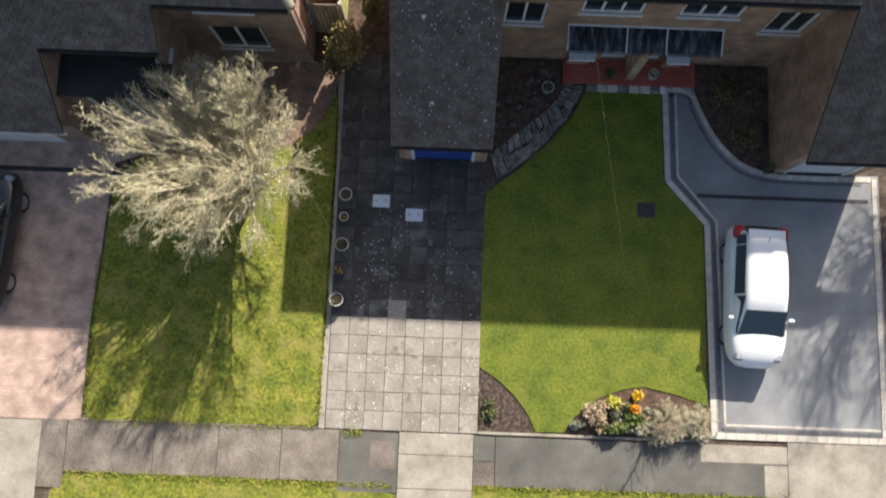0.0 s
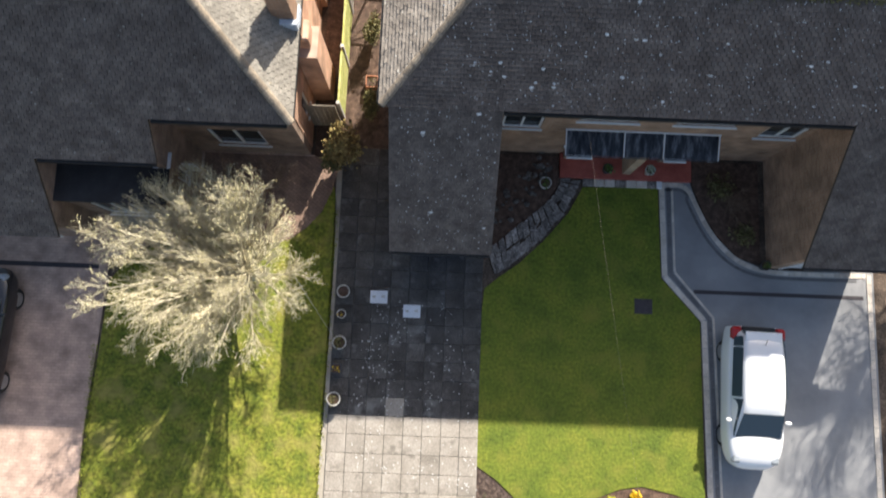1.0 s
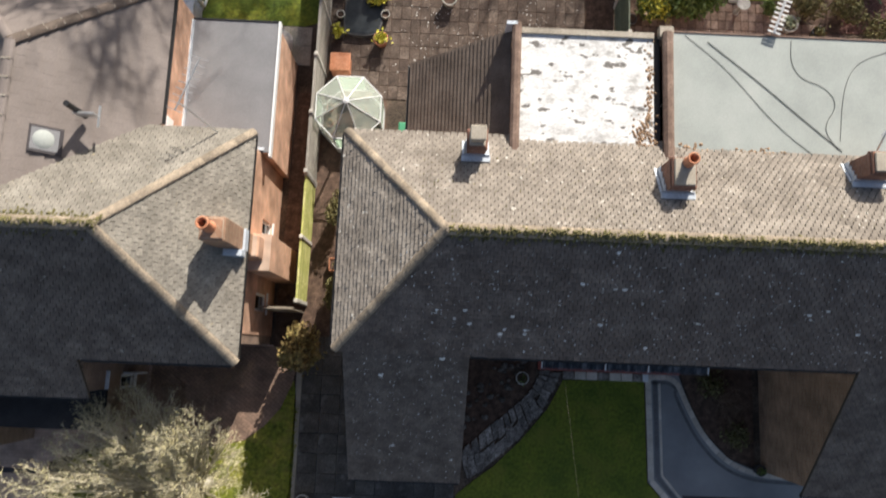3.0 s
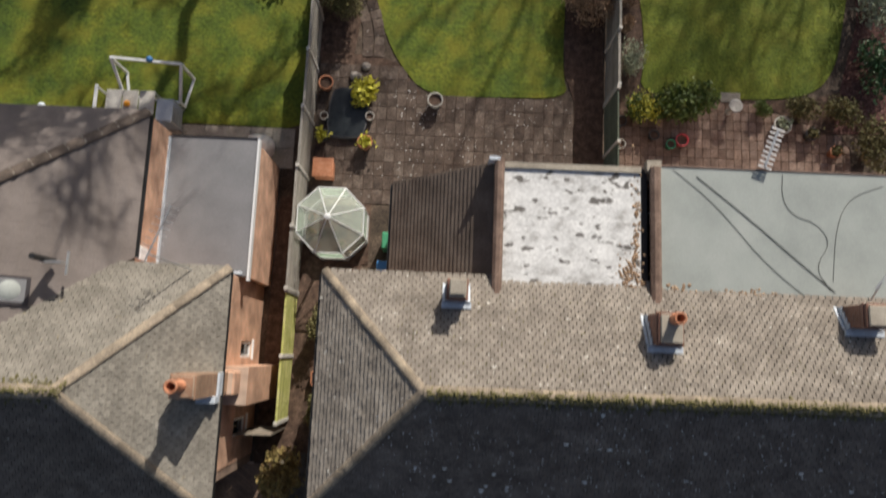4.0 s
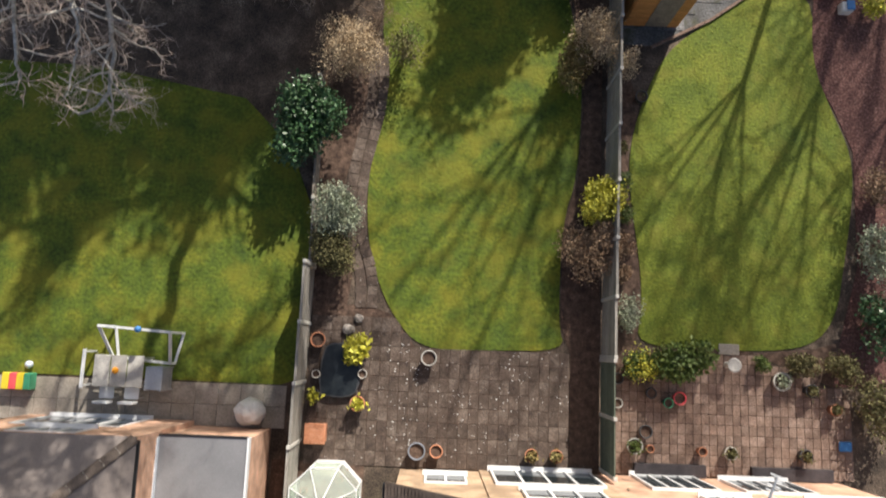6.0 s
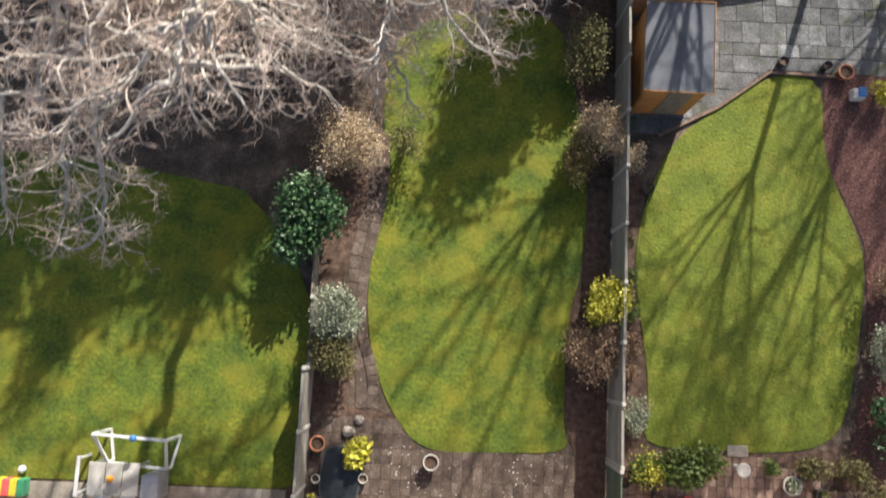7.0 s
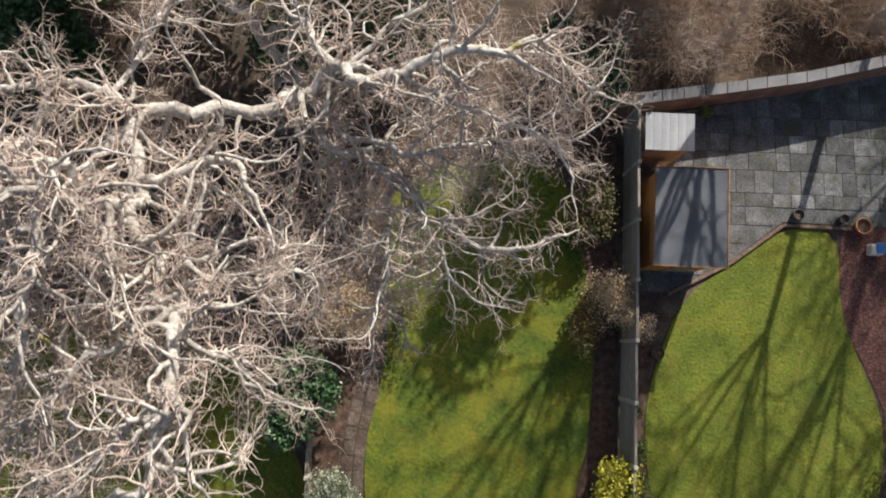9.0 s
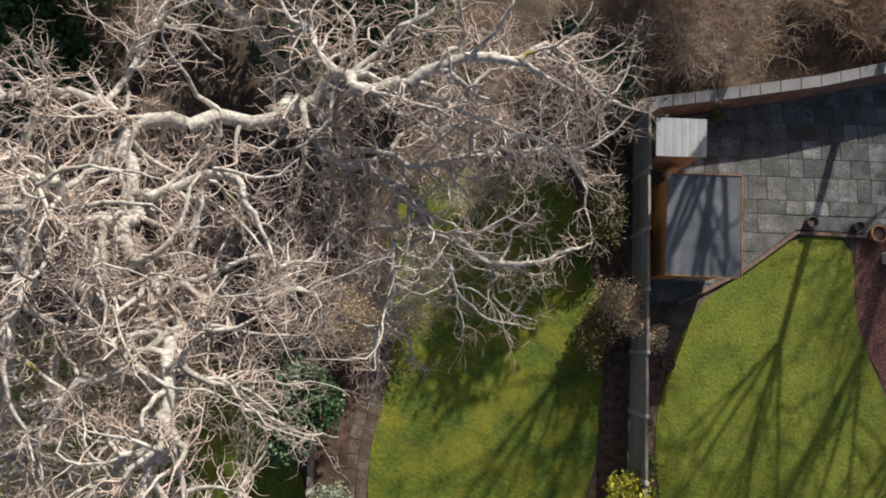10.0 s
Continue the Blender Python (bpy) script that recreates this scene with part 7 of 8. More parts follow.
# ---------------------------------------------------------------- pots and small things in front
def pot(x, y, r, h, material, label, plant=None, n=60, size=0.05, square=False, name="plant_pot", z=0.01):
    t = thing(name, (x, y, z), label, "plant pot")
    if square:
        part("body", boxes((x - r, x + r, y - r, y - r + 0.03, z, z + h), (x - r, x + r, y + r - 0.03, y + r, z, z + h), (x - r, x - r + 0.03, y - r + 0.03, y + r - 0.03, z, z + h), (x + r - 0.03, x + r, y - r + 0.03, y + r - 0.03, z, z + h)), material, t)
        part("soil", boxes((x - r + 0.03, x + r - 0.03, y - r + 0.03, y + r - 0.03, z, z + h - 0.04)), SOIL, t)
    else:
        part("body", lathe(bmesh.new(), [(0, 0), (r * 0.72, 0), (r * 0.95, h * 0.85), (r * 1.03, h * 0.86), (r * 1.03, h), (r * 0.86, h), (r * 0.84, h - 0.06)], 22, (x, y, z)), material, t, "", True)
        part("soil", lathe(bmesh.new(), [(0, h - 0.07), (r * 0.87, h - 0.065), (r * 0.8, h - 0.1), (0, h - 0.1)], 16, (x, y, z)), SOIL, t)
    if plant:
        rng = random.Random(int(x * 91 + y * 37))
        cs = [(x + rng.gauss(0, r * 0.42), y + rng.gauss(0, r * 0.42), z + h + rng.uniform(-0.02, 0.16)) for _ in range(n)]
        adopt(new("plant", leaf_mesh("plant", cs, size, plant, rng)), t)["kind"] = "stuff"
    return t


pot(-1.27, 2.92, 0.2, 0.34, STONE_POT, "grey stone plant pot with bare soil on the drive")
pot(-1.3, 2.23, 0.14, 0.25, STONE_POT, "small grey pot with a yellow flower", YELLOW, 12, 0.04)
pot(-1.3, 1.35, 0.21, 0.34, STONE_POT, "grey stone pot with a green plant", LEAF_OLIVE, 60, 0.06)
pot(-1.36, 0.56, 0.15, 0.25, POT_DARK, "small dark square pot with yellow flower", YELLOW, 14, 0.05, True)
pot(-1.38, -0.34, 0.21, 0.34, STONE_POT, "grey stone pot with a small plant", LEAF_OLIVE, 40, 0.05)
pot(4.93, 6.62, 0.19, 0.32, STONE_POT, "pale stone pot among the rockery", LEAF_GREEN, 30, 0.05)
pot(11.9, 4.25, 0.16, 0.28, POT_DARK, "dark pot at the corner of the garage wall", LEAF_GREEN, 50, 0.05, z=0.02)
pot(6.9, 7.15, 0.16, 0.3, POT_DARK, "dark pot on the red porch floor", LEAF_GREEN, 60, 0.06, z=0.1)
pot(8.25, 7.15, 0.16, 0.3, STONE_POT, "pale pot on the red porch floor", LEAF_GREY, 60, 0.06, z=0.1)
for x, y in ((-0.19, 2.81), (0.86, 2.4)):
    t = thing("drain_cover", (x, y, 0.02), "pale speckled inspection cover in the drive", "drain cover", "drive covers")
    part("plate", boxes((x - 0.27, x + 0.27, y - 0.2, y + 0.2, 0.0, 0.022), bevel=0.006), CORR, t)
    part("rust_mark", boxes((x - 0.2, x - 0.1, y - 0.03, y + 0.03, 0.022, 0.026), (x + 0.08, x + 0.19, y - 0.02, y + 0.05, 0.022, 0.026)), STONE_POT, t)
t = thing("manhole_cover", (8.12, 2.84, 0), "dark iron manhole cover in the lawn", "manhole cover")
part("frame", boxes((7.84, 8.4, 2.6, 3.07, -0.1, 0.012), bevel=0.008), IRON, t)
part("lid", boxes((7.9, 8.34, 2.66, 3.01, 0.0, 0.024), bevel=0.008), IRON, t)
t = thing("overhead_wire", (5.3, 7.5, 4.4), "thin overhead telephone wire", "wire")
pts = [Vector((5.25, 7.2, 4.75)).lerp(Vector((9.6, -24, 7.4)), k / 16) - Vector((0, 0, 0.9 * math.sin(math.pi * k / 16))) for k in range(17)]
adopt(new("wire", twig_mesh("wire", [(a, b, 0.0013, 0.0013) for a, b in zip(pts, pts[1:])], TIMBER, 4)), t)
t = thing("garden_string", (-1.45, 1.5, 0.3), "pale string tied from the tree to a pot", "string")
adopt(new("string", twig_mesh("string", [(Vector((-2.6, 3.4, 2.2)), Vector((-1.42, 1.42, 0.32)), 0.004, 0.004)], STONE_POT, 4)), t)
rng = random.Random(12)


def boulder(x, y, r, material, label, z=0.0, name="rock"):
    bm = bmesh.new()
    bmesh.ops.create_icosphere(bm, subdivisions=2, radius=r)
    for v in bm.verts:
        f = 1 + 0.25 * noise.noise(v.co * 3 / max(r, 0.05) * 0.4 + Vector((x * 3, y * 3, 0)))
        v.co = Vector((v.co.x * f + x, v.co.y * f * 0.85 + y, v.co.z * 0.6 * f + z + r * 0.25))
    return tagged(part(name, bm, material, None), label, "rock", "rockery stones")


for i in range(60):
    f = rng.random()
    p = Vector(inner[min(len(inner) - 1, int(f * len(inner)))])
    boulder(p.x - rng.uniform(0.15, 1.0), p.y + rng.uniform(0.05, 0.9), rng.uniform(0.035, 0.12), ROCK, "dark weathered rockery stone on the soil", -0.02)
boulder(5.95, -3.85, 0.16, CRAZY, "grey stone block at the bed corner")

# pale lichen spots and moss on the roofs
rng = random.Random(31)
cs, mv, mf = [], [], []


def blob(V, Fc, x, y, z, r, n=7, nrm=(0, 0, 1), tall=0.5):
    base = len(V)
    N = Vector(nrm).normalized()
    U = N.cross(Vector((0.3, 1, 0.1))).normalized()
    W = N.cross(U)
    c = Vector((x, y, z))
    for k in range(n):
        a = 2 * math.pi * k / n
        V.append(c + (U * math.cos(a) + W * math.sin(a)) * r * rng.uniform(0.7, 1.25))
    V.append(c + N * r * tall)
    Fc.extend([(base + k, base + (k + 1) % n, base + n) for k in range(n)])


def roof_z(y):
    if y > RIDGE_Y:
        return RIDGE_Z - (y - RIDGE_Y) * (RIDGE_Z - EAVE_Z) / (EAVE_B - RIDGE_Y)
    if y > EAVE_F:
        return EAVE_Z + (y - EAVE_F) * (RIDGE_Z - EAVE_Z) / (RIDGE_Y - EAVE_F)
    return GAR_Z + (y - GAR_Y) * (EAVE_Z - GAR_Z) / (EAVE_F - GAR_Y)


for _ in range(1700):
    x, y = rng.uniform(1.5, 14.0), rng.uniform(EAVE_F + 0.1, RIDGE_Y - 0.1)
    if rng.random() < 0.2:
        x, y = rng.uniform(0.4, 3.0), rng.uniform(GAR_Y + 0.1, EAVE_F)
    big = rng.random() < 0.02
    blob(mv, mf, x, y, roof_z(y) + 0.03, rng.uniform(0.05, 0.075) if big else rng.uniform(0.008, 0.022), 6, (0, -0.6, 1), 0.15)
lich = raw("roof_lichen", mv, mf, mat("lichen", [(0.7, 0.69, 0.66), (0.82, 0.81, 0.79)], 5, 0.95, 30, 0, 0.1), house_a, "pale lichen spots on the tiles")
lich["kind"] = "stuff"
mv, mf = [], []
for _ in range(2600):
    x = rng.uniform(2.5, 14.6)
    y = RIDGE_Y + rng.gauss(-0.06, 0.07)
    blob(mv, mf, x, y, roof_z(y) + 0.05 + (0.05 if abs(y - RIDGE_Y) < 0.1 else 0), rng.uniform(0.012, 0.045), 6, (0, 0, 1), 1.1)
for _ in range(1100):
    y = RIDGE_Y + rng.uniform(0.1, 2.4)
    blob(mv, mf, rng.uniform(2.5 - (y - RIDGE_Y) * 0.8, 14), y, roof_z(y) + 0.02, rng.uniform(0.01, 0.03), 6, (0, 0.6, 1), 0.5)
m = raw("roof_moss", mv, mf, MOSS, house_a, "green-yellow moss along the ridge")
m["kind"] = "stuff"
mv, mf = [], []
for _ in range(2000):
    x = rng.uniform(-14, -4.6)
    y = CR + rng.gauss(0.05, 0.12)
    blob(mv, mf, x, y, CRZ - abs(y - CR) * 0.84 + 0.06 + (0.05 if abs(y - CR) < 0.1 else 0), rng.uniform(0.015, 0.04), 6, (0, 0, 1), 0.6)
m = raw("roof_moss", mv, mf, MOSS, h, "yellow moss along the ridge")
m["kind"] = "stuff"
mv, mf = [], []
for cx, cy, sx, sy, n in ((7.05, 12.5, 0.16, 0.35, 160), (9.6, 12.15, 0.45, 0.07, 200), (8.1, 12.2, 0.25, 0.1, 70), (10.4, 12.1, 0.3, 0.05, 40), (7.2, 13.6, 0.06, 0.6, 90)):
    for _ in range(n):
        blob(mv, mf, rng.gauss(cx, sx), max(12.0, rng.gauss(cy, sy)), 5.14 if cx > 7.5 else 5.1, rng.uniform(0.015, 0.05), 6, (0, 0, 1), 0.8)
m = raw("roof_moss", mv, mf, LEAF_BROWN, house_b, "brown moss clumps on the flat roof edge")
m["kind"] = "stuff"
# pale specks over the shaded drive and the patios
SPECK = mat("pale_speck", [(0.66, 0.65, 0.62), (0.78, 0.77, 0.75)], 5, 0.9, 30, 0, 0.1)
mv, mf = [], []
for _ in range(38):
    cx, cy = rng.uniform(-1.1, 3.0), rng.uniform(-4.2, 3.0)
    for _ in range(rng.randrange(5, 17)):
        px, py = rng.gauss(cx, 0.28), rng.gauss(cy, 0.24)
        if -1.25 < px < 3.1 and -4.3 < py < 3.6:
            blob(mv, mf, px, py, 0.016, rng.uniform(0.008, 0.024), 6, (0, 0, 1), 0.12)
tagged(raw("drive_specks", mv, mf, SPECK), "pale fallen petals and specks on the drive", "petals", kind="stuff")
mv, mf = [], []
for _ in range(22):
    cx, cy = rng.uniform(0.6, 6.4), rng.uniform(15.4, 18.6)
    for _ in range(rng.randrange(4, 14)):
        px, py = rng.gauss(cx, 0.25), rng.gauss(cy, 0.25)
        if 0.4 < px < 6.7 and 15.3 < py < 18.9:
            blob(mv, mf, px, py, 0.012, rng.uniform(0.008, 0.024), 6, (0, 0, 1), 0.12)
tagged(raw("patio_specks", mv, mf, SPECK), "pale fallen petals and specks on the patio", "petals", kind="stuff")
# loose cables on the flat roof
for line, r in (([(8.6, 14.95), (9.3, 14.4), (10.0, 13.83), (10.9, 13.05), (11.75, 12.35)], 0.009), ([(8.05, 15.1), (8.8, 14.5), (9.34, 13.94), (10.2, 12.9), (11.35, 12.0)], 0.006),
                ([(10.64, 15.08), (10.6, 14.5), (10.85, 14.1), (11.4, 13.95), (11.72, 13.5), (11.3, 12.9), (11.65, 12.4)], 0.006), ([(13.0, 14.9), (12.2, 14.6), (11.85, 13.9), (11.72, 12.6)], 0.005)):
    t = thing("roof_cable", (*line[0], 5.15), "dark loose cable lying on the flat roof", "cable", "roof cables")
    q = [Vector((x, y, 5.145 + r)) for x, y in smooth_line(line, 2, False)]
    adopt(new("cable", twig_mesh("cable", [(a, b, r, r) for a, b in zip(q, q[1:])], BLACK, 5)), t)
t = thing("satellite_dish", (12.1, 12.4, 5.6), "small grey aerial bracket beside the chimney", "aerial")
part("mast", beam(bmesh.new(), (11.95, 12.1, 6.1), (11.95, 12.45, 6.5), 0.03), STEEL, t)
part("boom", beam(bmesh.new(), (11.8, 12.3, 6.5), (12.15, 12.7, 6.52), 0.03), STEEL, t)
t = thing("wall_aerial", (10.5, 15.3, 5.0), "pale slatted television aerial at the rear wall", "aerial")
part("boom", beam(bmesh.new(), (10.15, 15.2, 5.3), (10.45, 16.1, 5.4), 0.05), STEEL, t)
for k in range(9):
    p = Vector((10.15, 15.2, 5.3)).lerp(Vector((10.45, 16.1, 5.4)), k / 8)
    part("element", beam(bmesh.new(), p + Vector((-0.15, 0.05, 0)), p + Vector((0.15, -0.05, 0)), 0.03), UPVC, t)


# ---------------------------------------------------------------- fences, walls, sheds
def fence(x0, x1, y0, y1, bays, hgt, board_mat, label, boards=8, side=1):
    t = thing("fence", ((x0 + x1) / 2, (y0 + y1) / 2, 0), label, "fence")
    for i in range(bays + 1):
        f = i / bays
        px, py = x0 + (x1 - x0) * f, y0 + (y1 - y0) * f
        part("post", boxes((px - 0.055, px + 0.055, py - 0.055, py + 0.055, -0.2, hgt + 0.07), bevel=0.012), POST, t)
    for i in range(bays):
        fa, fb = i / bays, (i + 1) / bays
        ax, ay, bx, by = x0 + (x1 - x0) * fa, y0 + (y1 - y0) * fa + 0.06, x0 + (x1 - x0) * fb, y0 + (y1 - y0) * fb - 0.06
        pan = part("panel", boxes((min(ax, bx) - 0.02, max(ax, bx) + 0.02, ay, by, hgt - 0.04, hgt)), board_mat, t)
        bh = (hgt - 0.08) / boards
        for k in range(boards):
            z = 0.04 + k * bh
            V = [(ax + side * 0.03, ay, z), (bx + side * 0.03, by, z), (bx + side * 0.008, by, z + bh * 1.08), (ax + side * 0.008, ay, z + bh * 1.08), (ax - 0.012, ay, z), (bx - 0.012, by, z), (bx - 0.012, by, z + bh), (ax - 0.012, ay, z + bh)]
            raw("board", V, [(0, 1, 2, 3), (7, 6, 5, 4), (0, 4, 5, 1), (2, 6, 7, 3), (1, 5, 6, 2), (3, 7, 4, 0)], board_mat, pan)
    return t


fence(-1.62, -1.58, 8.55, 12.2, 2, 1.45, MOSSY_FENCE, "yellow-green mossy lap fence between the houses")
fence(-1.57, -1.4, 12.25, 21.1, 5, 1.62, FENCE_W, "weathered grey lap fence with concrete posts")
fence(-1.42, -1.5, 21.2, 27.2, 3, 0.75, TIMBER, "low dark timber fence under the shrubs")
fence(7.74, 8.05, 18.65, 34.5, 9, 1.62, FENCE_W, "grey garden fence between the two lawns", side=-1)
fence(7.72, 7.72, 15.25, 18.55, 2, 1.62, FENCE_G, "dark green painted fence beside the patio", side=-1)
gate = thing("side_gate", (-2.1, 8.3, 0), "tall weathered timber side gate between house and fence", "gate")
for k in range(7):
    part("board", boxes((-2.56 + k * 0.133, -2.435 + k * 0.133, 8.28, 8.31, 0.05, 1.9)), TIMBER, gate)
for z in (0.3, 1.6):
    part("rail", boxes((-2.56, -1.64, 8.31, 8.35, z, z + 0.1)), TIMBER, gate)
wall = thing("garden_wall", (12, 35.5, 0), "grey stone back wall with flat coping", "wall", kind="structure")
wl_ = [(5.4, 34.3), (8.2, 34.75), (10.9, 35.2), (13.4, 35.65), (15.8, 36.25), (19, 37.0)]
for (ax, ay), (bx, by) in zip(wl_, wl_[1:]):
    part("wall", solid([(ax, ay), (bx, by), (bx, by + 0.22), (ax, ay + 0.22)], -0.2, 1.1), BRICK_RED, wall)
    for k in range(4):
        fa, fb = k / 4 + 0.005, (k + 1) / 4 - 0.005
        p = (ax + (bx - ax) * fa, ay + (by - ay) * fa)
        q = (ax + (bx - ax) * fb, ay + (by - ay) * fb)
        part("coping_stone", solid([(p[0], p[1] - 0.05), (q[0], q[1] - 0.05), (q[0], q[1] + 0.3), (p[0], p[1] + 0.3)], 1.1, 1.18), FOOTWAY if ax < 8 else FELT_D, wall)

s = thing("garden_shed", (9.2, 31, 0), "orange boarded garden shed with a dark felt roof", "shed")
for k in range(14):
    z = 0.05 + k * 0.155
    part("board", boxes((8.36, 8.4, 29.72, 32.3, z, z + 0.15)), CEDAR, s)
    part("board", boxes((8.4, 10.2, 29.68, 29.72, z, z + 0.15)), CEDAR, s)
part("back_panel", boxes((10.2, 10.24, 29.72, 32.3, 0.05, 2.2)), CEDAR, s)
part("back_panel", boxes((8.4, 10.2, 32.3, 32.34, 0.05, 2.2)), CEDAR, s)
part("floor_frame", boxes((8.42, 10.18, 29.74, 32.28, 0.0, 0.05)), TIMBER, s)
bm = bmesh.new()
q = [bm.verts.new(p) for p in ((8.18, 29.58, 2.32), (10.28, 29.56, 2.26), (10.38, 32.42, 2.26), (8.3, 32.4, 2.32))]
bm.faces.new(q)
bmesh.ops.solidify(bm, geom=bm.faces[:], thickness=0.05)
part("roof", bm, SHED_FELT, s, "dark blue-grey felt roof")
for a, b in (((8.17, 29.56, 2.33), (10.29, 29.54, 2.27)), ((8.29, 32.42, 2.33), (10.39, 32.44, 2.27)), ((10.3, 29.55, 2.27), (10.4, 32.43, 2.27))):
    part("trim", beam(bmesh.new(), a, b, 0.016, 0.05), CEDAR, s)
part("door", boxes((9.1, 9.85, 29.655, 29.68, 0.1, 1.95)), TIMBER, s)
s = thing("tool_store", (8.8, 33.5, 0), "small store with white corrugated roof sheets", "shed")
part("wall", boxes((8.2, 9.45, 33.12, 34.05, 0, 1.85)), TIMBER, s)
for k in range(6):
    x = 8.1 + k * 0.243
    bm = bmesh.new()
    q = [bm.verts.new(p) for p in ((x, 33.02, 1.92), (x + 0.12, 33.02, 1.93), (x + 0.236, 33.02, 1.92), (x + 0.236, 34.13, 2.0), (x + 0.12, 34.13, 2.01), (x, 34.13, 2.0))]
    bm.faces.new((q[0], q[1], q[4], q[5]))
    bm.faces.new((q[1], q[2], q[3], q[4]))
    bmesh.ops.solidify(bm, geom=bm.faces[:], thickness=0.012)
    part("roof_sheet", bm, CORR, s)
t = thing("stacked_chairs", (9.1, 32.75, 0), "pale stacked plastic garden chair behind the shed", "chair")
part("seat", boxes((8.85, 9.2, 32.55, 32.95, 0.42, 0.46), bevel=0.02), STONE_POT, t)
for x, y in ((8.87, 32.57), (9.15, 32.57), (8.87, 32.9), (9.15, 32.9)):
    part("leg", boxes((x, x + 0.04, y, y + 0.04, 0, 0.42)), STONE_POT, t)
part("backrest", boxes((8.85, 9.2, 32.95, 32.99, 0.46, 0.85), bevel=0.02), STONE_POT, t)
bush(10.6, 34.85, 0.25, 0.2, 0.5, LEAF_GREEN, 150, 0.05, "small potted plant by the back wall", "border_plant", 95, cat="plant")

# ---------------------------------------------------------------- greenhouse
g = thing("greenhouse", (-0.5, 14.27, 0), "octagonal glass greenhouse with white bars", "greenhouse")
N8 = [Vector((-0.5 + 1.03 * math.cos(math.radians(22.5 + 45 * k)), 14.27 + 1.03 * math.sin(math.radians(22.5 + 45 * k)), 0)) for k in range(8)]
up1, apex = Vector((0, 0, 1.4)), Vector((-0.5, 14.27, 1.95))
for k in range(8):
    a, b = N8[k], N8[(k + 1) % 8]
    part("post", beam(bmesh.new(), a, a + up1, 0.035), UPVC, g)
    part("eave_bar", beam(bmesh.new(), a + up1, b + up1, 0.028), UPVC, g)
    part("base_panel", beam(bmesh.new(), a + Vector((0, 0, 0.2)), b + Vector((0, 0, 0.2)), 0.03, 0.4), UPVC, g)
    part("roof_bar", beam(bmesh.new(), a + up1, apex, 0.024), UPVC, g)
    for quad in ((a + Vector((0, 0, 0.42)), b + Vector((0, 0, 0.42)), b + up1, a + up1), (a + up1, b + up1, apex)):
        bm = bmesh.new()
        m_ = sum(quad, Vector()) / len(quad)
        bm.faces.new([bm.verts.new(p.lerp(m_, 0.03)) for p in quad])
        bmesh.ops.solidify(bm, geom=bm.faces[:], thickness=0.006)
        ob = part("pane", bm, CLEAR, g)
        ob.visible_shadow = False
part("finial", lathe(bmesh.new(), [(0.09, 0), (0.09, 0.03), (0, 0.06)], 12, (-0.5, 14.27, 1.95)), UPVC, g)
part("staging", boxes((-1.3, -0.95, 13.8, 14.7, 0.55, 0.6), (-0.9, 0.1, 15.0 - 0.1, 15.1, 0.55, 0.6)), TIMBER, g)
structure("greenhouse_base", boxes((-1.36, 0.5, 13.2, 15.09, -0.1, 0.0)), SOIL, "earth and slab floor below the greenhouse", "floor")
for i, (px, py) in enumerate(((-1.1, 14.0), (-1.15, 14.45), (-0.2, 14.7), (-0.3, 13.8))):
    pot(px, py, 0.11, 0.2, TERRA, "small terracotta pot in the greenhouse", LEAF_OLIVE, 30, 0.05, z=0.6 if px < -0.9 else 0.0)

# ---------------------------------------------------------------- middle patio things
pot(2.34, 18.41, 0.24, 0.36, STONE_POT, "large pale rimmed pot at the lawn corner")
pot(-1.09, 18.84, 0.23, 0.34, TERRA, "wide terracotta pot by the fence")
pot(0.23, 16.96, 0.23, 0.36, TERRA, "terracotta pot with a yellow-green plant", LEAF_LIME, 70, 0.09)
pot(-1.12, 17.15, 0.2, 0.3, POT_DARK, "dark pot with a lime green plant", LEAF_LIME, 120, 0.09)
pot(-1.1, 17.8, 0.13, 0.22, STONE_POT, "small grey pot by the fence")
pot(0.32, 17.85, 0.14, 0.22, STONE_POT, "small pale pot beside the pond")
pot(2.08, 15.62, 0.26, 0.3, SHED_FELT, "blue-grey round tub by the back wall")
pot(2.67, 15.64, 0.2, 0.3, TERRA, "brown pot by the back wall")
pot(5.55, 15.62, 0.2, 0.3, TERRA, "terracotta pot with dry orange leaves", LEAF_RUST, 80, 0.09)
pot(6.3, 15.62, 0.2, 0.3, TERRA, "terracotta pot with dry orange leaves", LEAF_RUST, 80, 0.09)
t = thing("terracotta_planter", (-0.96, 16.05, 0), "square terracotta lidded planter by the fence", "planter")
part("box", boxes((-1.26, -0.68, 15.78, 16.32, 0, 0.5), bevel=0.03), TERRA, t)
part("lid", boxes((-1.29, -0.65, 15.75, 16.35, 0.5, 0.56), bevel=0.025), TERRA, t)
t = thing("pond", (-0.42, 17.95, 0), "raised pond covered with dark netting", "pond")
part("liner", solid(smooth_line([(-1.02, 17.25), (-0.7, 17.12), (-0.1, 17.12), (0.24, 17.35), (0.24, 18.3), (0.1, 18.72), (-0.6, 18.8), (-0.95, 18.6)], 1), -0.05, 0.16), POT_DARK, t)
part("net", solid(smooth_line([(-0.97, 17.29), (-0.68, 17.17), (-0.1, 17.17), (0.19, 17.37), (0.19, 18.28), (0.07, 18.67), (-0.58, 18.75), (-0.9, 18.57)], 1), 0.1, 0.175), NETTING, t)
boulder(-0.2, 19.2, 0.2, CRAZY, "pale stone beside the pond")
boulder(0.1, 19.55, 0.16, CRAZY, "pale stone beside the pond")
t = thing("green_tub", (1.05, 14.2, 0), "dark green water butt beside the lean-to", "tub")
